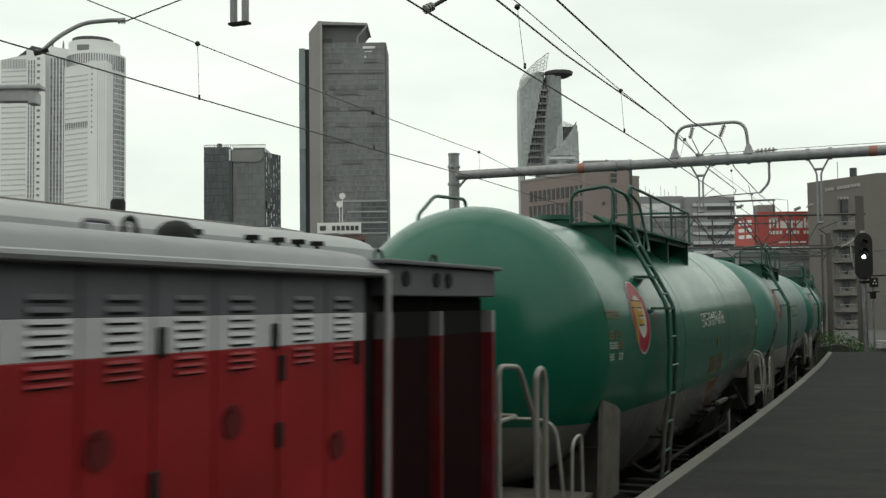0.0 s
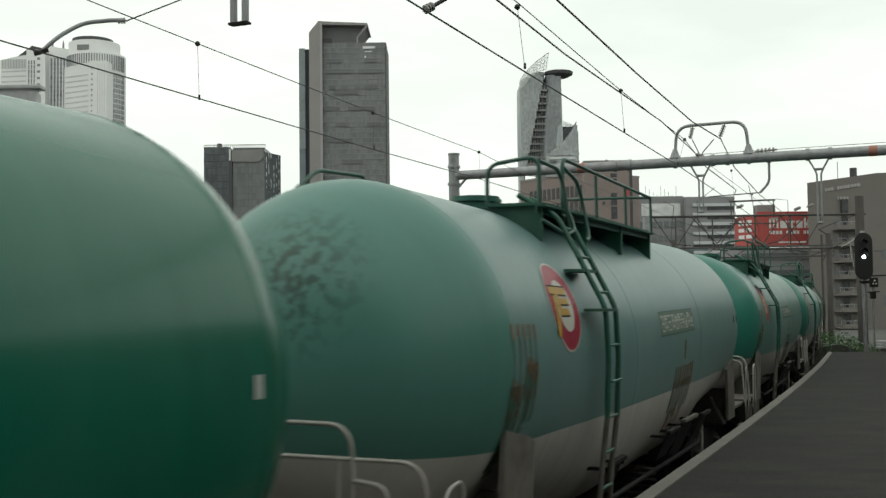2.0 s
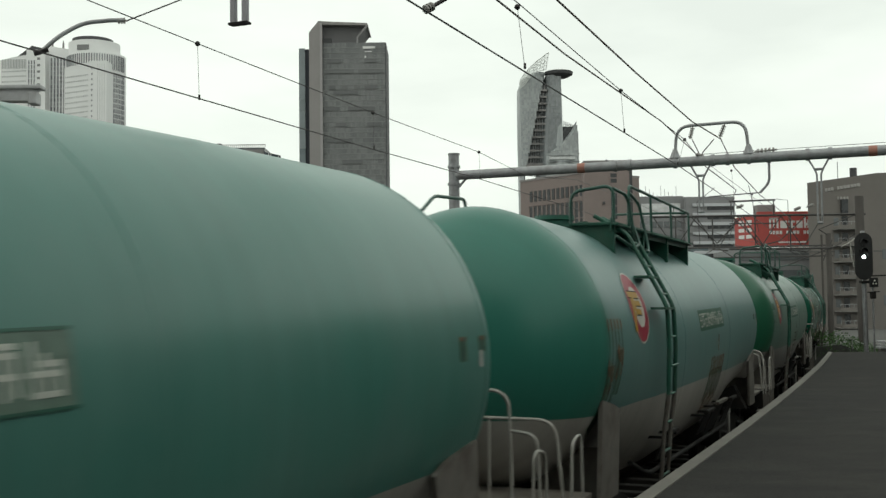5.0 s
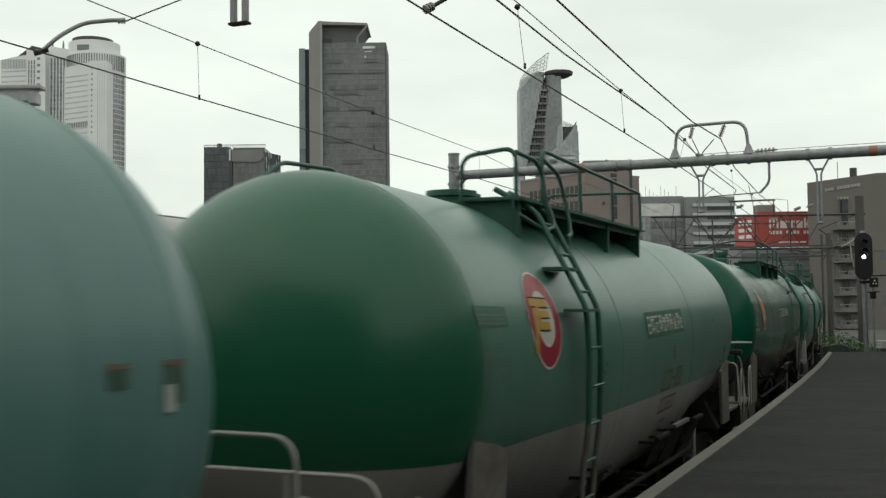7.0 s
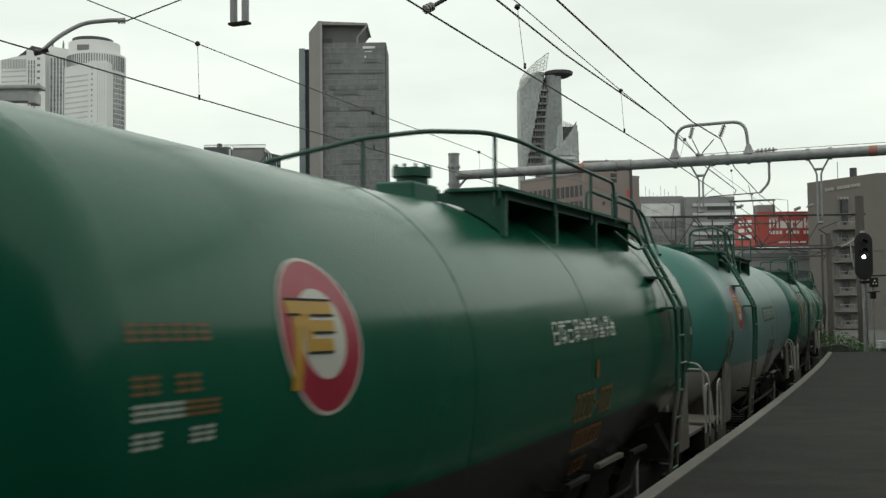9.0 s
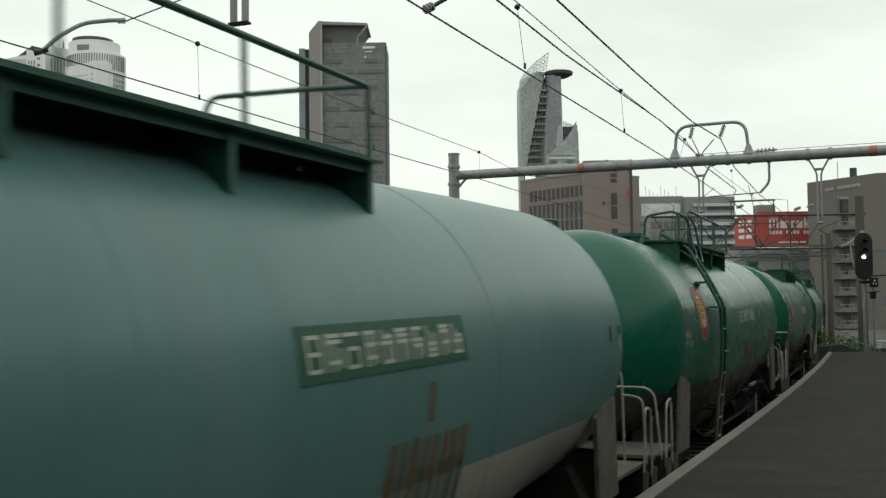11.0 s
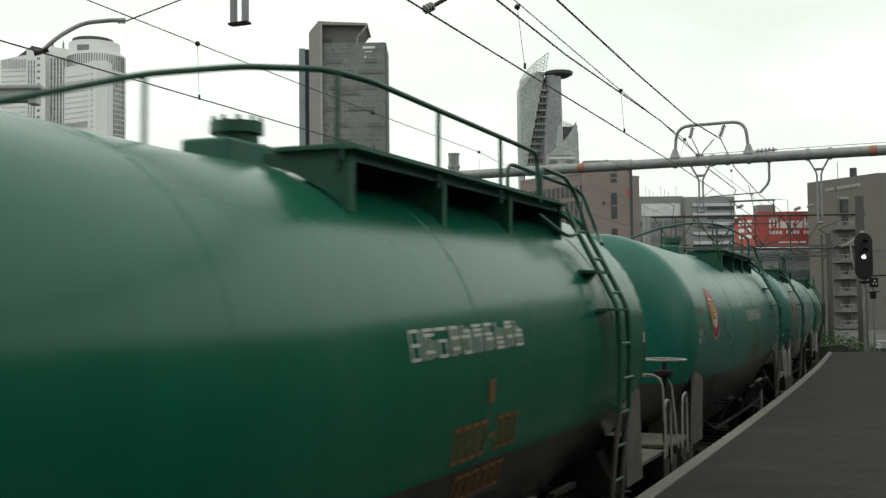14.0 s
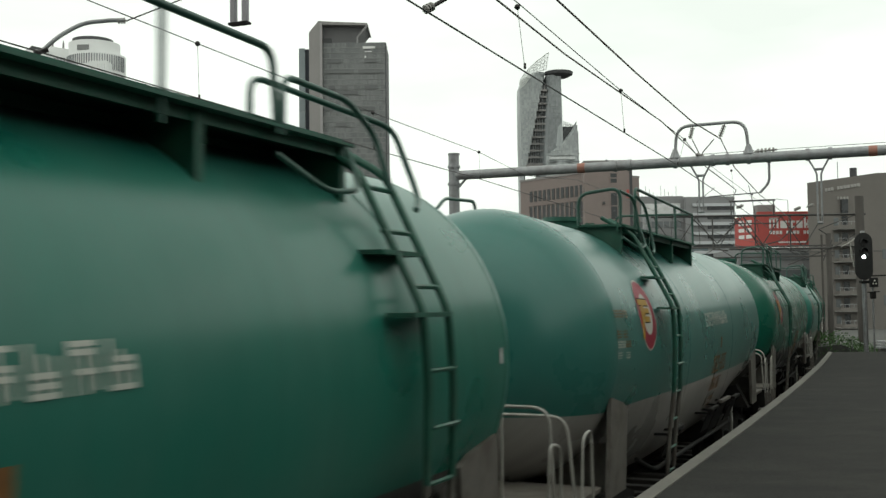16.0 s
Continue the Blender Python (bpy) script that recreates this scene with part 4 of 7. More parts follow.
def locomotive():
    w = thing("diesel_locomotive", "red, white and grey diesel locomotive with louvred hood", "locomotive")
    YS = -1.06
    gz, wz, rz = 2.82, 2.61, 2.462
    # long hood: three painted bands, body panels with joints
    edges = [1.98, 2.50, 2.92, 3.33, 3.84, 4.29, 4.72]
    for a, b in zip(edges, edges[1:]):
        for name, z0, z1, m in (("red_panel", 1.02, rz, M_RED), ("white_panel", rz, wz, M_WHITE), ("grey_panel", wz, gz, M_LOCOGREY)):
            bm = bmesh.new()
            box(bm, a + 0.006, b - 0.006, YS, YS + 0.05, z0, z1, 0.003)
            part(name, bm, m, w)
    bm = bmesh.new()
    box(bm, 1.95, 4.95, YS + 0.03, -YS - 0.03, 1.0, gz)
    part("hood_core", bm, M_BLACK, w)
    bm = bmesh.new()
    n = 14
    prof = [(-1.10, gz - 0.02), (-1.10, gz + 0.015)] + [(-1.06 * math.cos(math.pi * k / n), gz + 0.02 + 0.155 * math.sin(math.pi * k / n) ** 0.7) for k in range(1, n)] + [(1.10, gz + 0.015), (1.10, gz - 0.02)]
    prism(bm, prof, "x", 1.98, 4.86)
    part("hood_roof", bm, mat("hood_roof_grey", (0.165, 0.165, 0.178), 0.38, var=0.12, dirt=0.3), w, "rounded light grey hood roof", 30)
    bm = bmesh.new()
    tube(bm, [(1.98, -1.12, gz + 0.005), (4.86, -1.12, gz + 0.005)], 0.022, 8)
    part("gutter", bm, mat("hood_gutter", (0.30, 0.30, 0.31), 0.4), w)
    for x0, x1 in ((2.24, 2.44), (2.64, 2.83), (3.06, 3.24), (3.44, 3.62), (3.98, 4.15), (4.38, 4.55)):
        louvre_panel(w, x0, x1, wz, 2.70, YS, M_LOCOGREY, 2)
        louvre_panel(w, x0, x1, rz + 0.005, wz, YS, M_WHITE, 4)
        louvre_panel(w, x0, x1, 2.36, rz - 0.01, YS, M_RED, 3)
    for x, z in ((2.06, 2.52), (2.96, 2.51), (3.80, 2.51), (3.86, 2.36), (3.84, 2.05), (4.62, 2.40), (2.92, 1.95)):
        bm = bmesh.new()
        box(bm, x - 0.025, x + 0.025, YS - 0.018, YS, z - 0.06, z + 0.06, 0.008)
        part("door_catch", bm, M_BLACK, w)
    for x, z in ((2.60, 2.13), (3.46, 2.15), (4.40, 1.94)):
        bm = bmesh.new()
        disc(bm, (x, YS - 0.004, z), (0, 1, 0), 0.075, 0.012, 20)
        disc(bm, (x - 0.02, YS - 0.012, z + 0.05), (0, 1, 0), 0.02, 0.02, 10)
        part("round_cover", bm, mat("dark_red_cover", (0.13, 0.008, 0.010), 0.5), w)
    # radiator end with two dark grilles
    rm = w
    # the posts wear darker versions of the hood's red and white
    for a, b in ((4.87, 4.94), (5.612, 5.645), (6.49, 6.55)):
        bm = bmesh.new()
        box(bm, a, b, -1.12, -1.04, 1.0, rz)
        part("radiator_post", bm, mat("darker_red_post", (0.17, 0.012, 0.016), 0.5, var=0.3, dirt=0.4), rm)
        bm = bmesh.new()
        box(bm, a, b, -1.12, -1.04, rz, wz)
        part("radiator_band", bm, mat("darker_white_band", (0.30, 0.29, 0.29), 0.5, var=0.2), rm)
    bm = bmesh.new()
    box(bm, 4.86, 6.55, -1.12, 1.12, 2.70, 2.88, 0.01)
    box(bm, 4.83, 6.60, -1.16, 1.16, 2.88, 2.905, 0.006)
    part("radiator_head", bm, M_LOCOGREY, rm)
    for x in (5.10, 5.54, 5.72):
        bm = bmesh.new()
        disc(bm, (x, -1.125, 2.80), (0, 1, 0), 0.045, 0.02, 16)
        part("port_hole", bm, M_BLACK, rm)
    bm = bmesh.new()
    box(bm, 4.9, 6.52, -1.02, 1.02, 1.0, 2.72)
    part("radiator_core", bm, M_BLACK, rm)
    for k in range(26):
        x = 5.0 + k * 0.0575
        if abs(x - 5.63) > 0.05:
            for z0, z1, m in ((1.02, rz, mat("grille_dark_red", (0.030, 0.006, 0.006), 0.7)), (rz, wz, mat("grille_grey", (0.035, 0.034, 0.034), 0.7)), (wz, 2.69, M_DARK)):
                bm = bmesh.new()
                box(bm, x - 0.005, x + 0.005, -1.06, -1.03, z0, z1)
                part("grille_bar", bm, m, rm)
    bm = bmesh.new()
    tube(bm, [(4.78, -1.16, 1.05), (4.80, -1.16, gz)], 0.02, 8)
    part("down_pipe", bm, mat("down_pipe_grey", (0.42, 0.40, 0.40), 0.4), w)
    for x in (5.2, 6.0):
        rail_part("lifting_eye", [(x - 0.06, -0.9, 2.90), (x - 0.03, -0.9, 2.97), (x + 0.03, -0.9, 2.97), (x + 0.06, -0.9, 2.90)], w, M_DARK, 0.01, 0.03)
    # domed exhaust, hooks and bolts along the crown of the hood
    bm = bmesh.new()
    tube(bm, [(4.47, 0.0, 2.97), (4.47, 0.0, 3.03), (4.47, 0.0, 3.08), (4.47, 0.0, 3.115), (4.47, 0.0, 3.125)], [0.125, 0.122, 0.105, 0.06, 0.02], 20)
    part("exhaust", bm, M_BLACK, w, "sooty black domed exhaust", 60)
    rail_part("roof_hook", [(4.02, 0.0, 2.97), (4.03, 0.0, 3.10), (4.10, 0.0, 3.12), (4.13, 0.0, 3.04), (4.13, 0.0, 2.97)], w, M_DARK, 0.016, 0.04)
    rail_part("roof_handle", [(3.72, 0.0, 2.98), (3.72, 0.0, 3.08), (3.92, 0.0, 3.08), (3.92, 0.0, 2.98)], w, M_LOCOGREY, 0.012, 0.03)
    for x in (4.64, 5.24, 5.54, 5.80, 6.05):
        bm = bmesh.new()
        tube(bm, [(x, 0.0, 2.90), (x, 0.0, 3.06)], 0.016, 8)
        tube(bm, [(x, 0.0, 3.055), (x, 0.0, 3.085)], 0.05, 10)
        part("roof_bolt", bm, M_DARK, w, "", 60)
    # cab and front hood, ahead of the gap
    bm = bmesh.new()
    box(bm, -0.5, 1.86, -1.06, 1.06, 1.0, 2.95, 0.06)
    part("cab", bm, M_BLACK, w)
    bm = bmesh.new()
    box(bm, -6.5, -0.5, -1.0, 1.0, 1.0, 2.85, 0.06)
    part("short_hood", bm, M_RED, w)
    bm = bmesh.new()
    box(bm, -7.0, 7.0, -1.38, 1.38, 0.78, 1.02, 0.02)
    part("frame", bm, M_DARK, w)
    bm = bmesh.new()
    box(bm, 7.0, 7.5, -0.14, 0.14, 0.78, 1.0, 0.03)
    part("coupler", bm, M_DARK, w)
    for x in (-4.2, 0.3, 4.6):
        bogie(w, x)
    # rear deck rails
    rail_part("step_rail", [(6.62, -1.12, 1.02), (6.62, -1.12, 2.22), (6.98, -1.14, 2.20), (7.32, -1.2, 1.6), (7.36, -1.2, 0.6)], w, M_RAILGREY, 0.02, 0.08, "slanted off-white step handrail")
    rail_part("step_rail", [(6.9, -1.3, 0.6), (6.9, -1.3, 2.16), (7.02, -1.3, 2.2), (7.1, -1.3, 2.1), (7.1, -1.3, 0.6)], w, M_RAILGREY, 0.022, 0.06, "looped off-white step handrail")
    rail_part("deck_rail", [(6.62, -1.12, 1.84), (7.0, -1.12, 1.84), (7.05, 1.1, 1.84)], w, M_RAILGREY, 0.018, 0.06)
    return w


LOCO = locomotive()


def parked_train():
    """A stainless commuter car standing on the next track."""
    w = thing("commuter_train_car", "parked silver commuter train car with ribbed grey roof", "train car", m=car_pose(4.55, TRACK2, 6.9, 0.0))
    L = 9.75
    bm = bmesh.new()
    prism(bm, [(-1.45, 1.0), (1.45, 1.0), (1.45, 3.2), (-1.45, 3.2)], "x", -L, L)
    part("body", bm, M_SILVER, w, "brushed stainless steel body")
    bm = bmesh.new()
    n = 16
    crown = [(-1.47 * math.cos(math.pi * k / n), 3.20 + 0.39 * math.sin(math.pi * k / n) ** 0.62) for k in range(n + 1)]
    prism(bm, crown, "x", -L, L - 0.25)
    part("roof", bm, M_ROOF, w, "dusty pale grey roof", 30)
    bm = bmesh.new()
    box(bm, -L, L, -1.49, -1.44, 3.19, 3.24)
    part("roof_gutter", bm, M_GALV, w)
    for k in range(5):
        x = -7.6 + 3.8 * k
        bm = bmesh.new()
        box(bm, x - 1.1, x + 1.1, -1.462, -1.44, 1.95, 2.88, 0.03)
        part("window", bm, M_BLACK, w, "dark tinted side window")
    bm = bmesh.new()
    box(bm, -L, L - 1.4, -0.42, 0.42, 3.50, 3.625, 0.03)
    part("roof_ridge", bm, M_GREYSTEEL, w, "dark grey roof ridge")
    bm = bmesh.new()
    tube(bm, [(6.05, -0.30, 3.5), (6.05, -0.30, 3.71), (6.05, -0.30, 3.74), (6.05, -0.30, 3.745)], [0.075, 0.075, 0.06, 0.02], 14)
    part("roof_ventilator", bm, M_BLACK, w, "short black roof ventilator", 50)
    bm = bmesh.new()
    prism(bm, [(L - 1.6, 3.55), (L - 1.2, 3.61), (L - 0.55, 3.59), (L - 0.25, 3.40)], "y", -0.6, 0.6)
    part("destination_housing", bm, M_ROOF, w)
    bm = bmesh.new()
    box(bm, L - 0.3, L + 0.02, -1.40, 1.40, 1.0, 3.3, 0.06)
    part("end_wall", bm, M_SILVER, w)
    bm = bmesh.new()
    box(bm, -L, L, -1.2, 1.2, 0.7, 1.0)
    part("underframe", bm, M_DARK, w)
    for x in (-6.9, 6.9):
        bogie(w, x)
    return w


parked_train()

# ---------------------------------------------------------------- the city behind the line
GZ = -0.75
M_TOWERWHITE = mat("tower_pale_cladding", (0.74, 0.74, 0.735), 0.6, var=0.06, scale=0.05, fine=0.6)
M_TOWERGREY = mat("tower_grey_stone", (0.24, 0.225, 0.22), 0.6, var=0.1, scale=0.05, fine=0.5)
M_GLASSDARK = mat("tower_glass_dark", (0.035, 0.045, 0.052), 0.22, var=0.35, scale=0.08, fine=0.9)
M_GLASSGREY = mat("tower_glass_grey", (0.125, 0.135, 0.140), 0.25, var=0.35, scale=0.06, fine=0.4, stretch=(1, 1, 2.5))
M_GLASSBLUE = mat("tower_glass_blue", (0.12, 0.15, 0.16), 0.2, var=0.2, scale=0.1, fine=0.8)
M_SPANDREL = mat("spandrel_grey", (0.19, 0.19, 0.19), 0.5, var=0.1, scale=0.1, fine=0.7)
M_BROWN = mat("brown_tile_cladding", (0.215, 0.172, 0.160), 0.7, var=0.12, scale=0.2, fine=1.5)
M_GREYWALL = mat("grey_office_wall", (0.22, 0.22, 0.225), 0.7, var=0.12, scale=0.2, fine=1.2)
M_HOTEL = mat("grey_brown_render", (0.165, 0.150, 0.138), 0.85, var=0.10, scale=0.15, fine=1.5, dirt=0.2, dirt_col=(0.12, 0.11, 0.10))
M_SIGNRED = mat("hoarding_red", (0.41, 0.072, 0.062), 0.6, var=0.1, scale=0.4)
M_SIGNWHITE = mat("hoarding_white", (0.70, 0.69, 0.68), 0.6, var=0.08, scale=0.5)
M_WINDOW = mat("window_dark", (0.022, 0.024, 0.027), 0.25, var=0.4, scale=0.6)
M_ROOFDARK = mat("roof_plant_dark", (0.055, 0.055, 0.058), 0.7, var=0.2, scale=0.2)


def pane_mat(name, lo, hi, rough=0.25):
    """Glazing whose panes differ a little from one another."""
    m = bpy.data.materials.new(name)
    m.use_nodes = True
    nt = m.node_tree
    b = nt.nodes["Principled BSDF"]
    g = nt.nodes.new("ShaderNodeNewGeometry")
    tc = nt.nodes.new("ShaderNodeTexCoord")
    nz = nt.nodes.new("ShaderNodeTexNoise")
    nz.inputs["Scale"].default_value, nz.inputs["Detail"].default_value = 0.035, 3
    nt.links.new(tc.outputs["Object"], nz.inputs["Vector"])
    ad = nt.nodes.new("ShaderNodeMath")
    ad.operation = "MULTIPLY_ADD"
    ad.inputs[1].default_value = 0.45
    nt.links.new(g.outputs["Random Per Island"], ad.inputs[0])
    nt.links.new(nz.outputs["Fac"], ad.inputs[2])
    r = nt.nodes.new("ShaderNodeMapRange")
    r.inputs[1].default_value, r.inputs[2].default_value = 0.35, 1.0
    nt.links.new(ad.outputs[0], r.inputs[0])
    mx = nt.nodes.new("ShaderNodeMix")
    mx.data_type = "RGBA"
    mx.inputs[6].default_value, mx.inputs[7].default_value = (*lo, 1), (*hi, 1)
    nt.links.new(r.outputs[0], mx.inputs[0])
    nt.links.new(mx.outputs[2], b.inputs["Base Color"])
    b.inputs["Roughness"].default_value = rough
    return m


M_PANEGREY = pane_mat("curtain_wall_panes", (0.086, 0.092, 0.094), (0.178, 0.182, 0.180), 0.35)
M_PANEDARK = pane_mat("dark_curtain_panes", (0.028, 0.036, 0.042), (0.080, 0.092, 0.098), 0.3)
M_PANEDARKER = pane_mat("shaded_curtain_panes", (0.070, 0.074, 0.076), (0.115, 0.118, 0.118), 0.3)
M_PANEMID = pane_mat("middle_curtain_panes", (0.095, 0.100, 0.102), (0.15, 0.155, 0.155), 0.3)
M_PANEWHITE = pane_mat("small_pale_windows", (0.27, 0.28, 0.28), (0.43, 0.44, 0.43), 0.4)
M_PANESLOT = pane_mat("tall_slot_windows", (0.085, 0.09, 0.10), (0.29, 0.295, 0.305), 0.3)
M_SPIRALPANE = pane_mat("spiral_panes", (0.25, 0.265, 0.27), (0.40, 0.42, 0.42), 0.4)
M_SPIRALPANEGREY = pane_mat("spiral_shaft_panes", (0.17, 0.182, 0.188), (0.27, 0.285, 0.29), 0.4)
M_SPIRALPALE = mat("spiral_glass_pale", (0.36, 0.38, 0.385), 0.45, var=0.35, scale=0.10, fine=0.6, stretch=(3, 3, 0.35))
M_SPIRALGREY = mat("spiral_glass_grey", (0.235, 0.250, 0.258), 0.5, var=0.25, scale=0.10, fine=0.6, stretch=(2, 2, 0.6))


def wall_box(name, x0, x1, y0, y1, z0, z1, material, parent, label="", bevel=0.0):
    return part(name, box(bmesh.new(), x0, x1, y0, y1, z0, z1, bevel), material, parent, label)


def many_boxes(name, boxes, material, parent, label=""):
    """Many small alike boxes too far off to pick apart: one mesh of stuff."""
    vs, fs = [], []
    for x0, x1, y0, y1, z0, z1 in boxes:
        b = len(vs)
        vs += [(x0, y0, z0), (x1, y0, z0), (x1, y1, z0), (x0, y1, z0), (x0, y0, z1), (x1, y0, z1), (x1, y1, z1), (x0, y1, z1)]
        fs += [(b, b + 1, b + 5, b + 4), (b + 1, b + 2, b + 6, b + 5), (b + 2, b + 3, b + 7, b + 6), (b + 3, b, b + 4, b + 7), (b + 4, b + 5, b + 6, b + 7), (b, b + 3, b + 2, b + 1)]
    me = bpy.data.meshes.new(name)
    me.from_pydata(vs, [], fs)
    me.materials.append(material)
    ob = new(name, me)
    ob.parent = parent
    return tagged(ob, label, kind="stuff")


def grid(x0, x1, z0, z1, y, cols, rows, fx, fz, depth=0.4):
    dx, dz = (x1 - x0) / cols, (z1 - z0) / rows
    return [(x0 + dx * (i + 0.5 - fx / 2), x0 + dx * (i + 0.5 + fx / 2), y - depth, y + depth, z0 + dz * (j + 0.5 - fz / 2), z0 + dz * (j + 0.5 + fz / 2)) for i in range(cols) for j in range(rows)]


def twin_office_tower():
    t = thing("office_tower", "tall pale skyscraper with rows of small windows", "skyscraper")
    y = 945
    bm = bmesh.new()
    prism(bm, [(-377, GZ), (-353.6, GZ), (-353.6, 223.6), (-366, 221.6), (-377, 219.0)], "y", y, y + 40)
    part("wing", bm, M_TOWERWHITE, t)
    wall_box("core", -353.6, -337.4, y - 3, y + 50, GZ, 227.0, M_TOWERWHITE, t)
    bm = bmesh.new()
    prism(bm, [(-337.4, GZ), (-316, GZ), (-316, 225.5), (-322, 229.5), (-339.5, 232.5), (-341, 227)], "y", y + 6, y + 50)
    part("shaft", bm, M_TOWERWHITE, t)
    wins = []
    for i in range(15):
        x = -375.4 + i * 1.40
        for j in range(46):
            z = 8 + j * 4.45 + (x + 377) * 0.03
            wins.append((x, x + 0.72, y - 0.25, y + 0.3, z, z + 1.25))
    many_boxes("window", wins, M_PANEWHITE, t)
    many_boxes("window_column", grid(-352.6, -345.6, 5, 218, y - 3, 3, 54, 0.42, 0.86), M_PANESLOT, t)
    many_boxes("stair_window", grid(-344.6, -341.6, 10, 222, y - 3, 1, 38, 0.8, 0.34), M_SPANDREL, t)
    many_boxes("window_strip", grid(-336.6, -317.4, 5, 222, y + 6, 7, 56, 0.52, 0.90), M_PANESLOT, t)
    many_boxes("crown_fin", grid(-375.8, -354.5, 211.5, 219.5, y, 16, 1, 0.36, 1.0), M_PANEWHITE, t)
    bm = bmesh.new()
    prism(bm, [(-366, 222), (-352, 232.4), (-343.5, 230.5), (-341, 226)], "y", y + 5, y + 36)
    part("roof_cap", bm, M_ROOFDARK, t)
    for x, z in ((-335.2, 238.2), (-325.8, 237.2)):
        bm = bmesh.new()
        tube(bm, [(x, y + 8, 228), (x, y + 8, z - 3), (x, y + 8, z)], [0.9, 0.9, 0.35], 6)
        part("roof_mast", bm, M_TOWERGREY, t)


def twin_hotel_tower():
    t = thing("hotel_tower", "tall pale skyscraper with round ribbed crown", "skyscraper")
    y = 925
    for name, cx, r, z1, m in (("drum", -297.5, 24.3, 222.5, M_TOWERWHITE), ("crown", -299.5, 21.5, 233.5, M_TOWERWHITE), ("roof_disc", -301, 17, 237.5, M_ROOFDARK)):
        bm = bmesh.new()
        disc(bm, (cx, y + 30, (GZ + z1) / 2), (0, 0, 1), r, z1 - GZ, 64)
        part(name, bm, m, t, "", 40)
    bm = bmesh.new()
    prism(bm, [(-315, GZ), (-293.9, GZ), (-293.9, 212.0), (-315, 207.0)], "y", y - 1, y + 28)
    part("slab", bm, M_TOWERWHITE, t)
    wall_box("stair_shaft", -293.9, -279.2, y - 2.5, y + 28, GZ, 212.5, M_TOWERWHITE, t)
    wins = []
    for i in range(13):
        x = -313.9 + i * 1.47
        for j in range(44):
            z = 8 + j * 4.42 + (x + 315) * 0.12
            wins.append((x, x + 0.70, y - 1.25, y - 0.7, z, z + 1.2))
    many_boxes("window", wins, M_PANEWHITE, t)
    many_boxes("service_window", [(-313.9 + i * 1.47, -313.1 + i * 1.47, y - 1.3, y - 0.7, 155.5 + i * 0.17, 160 + i * 0.17) for i in range(13)], M_SPANDREL, t)
    many_boxes("stair_window", grid(-292.0, -290.9, 150, 208, y - 2.5, 1, 13, 0.9, 0.30), M_PANESLOT, t)
    many_boxes("shaft_groove", grid(-287.5, -280.2, 3, 210, y - 2.5, 4, 1, 0.12, 1.0, 0.1), M_PANEWHITE, t)
    ribs = []
    for k in range(34):
        a = math.pi * (1.04 + 0.92 * k / 33)
        x, yy = -297.5 + 24.4 * math.cos(a), y + 30 + 24.4 * math.sin(a)
        ribs.append((x - 0.42, x + 0.42, yy - 0.42, yy + 0.42, 208, 221))
        if x > -279.0:
            ribs += [(x - 0.45, x + 0.45, yy - 0.45, yy + 0.45, 4 + 4.4 * j, 7.6 + 4.4 * j) for j in range(46)]
    many_boxes("rib_window", ribs, M_PANESLOT, t)
    wall_box("crown_opening", -307.5, -297.5, y + 8.0, y + 12, 224.6, 228.8, M_SPANDREL, t)


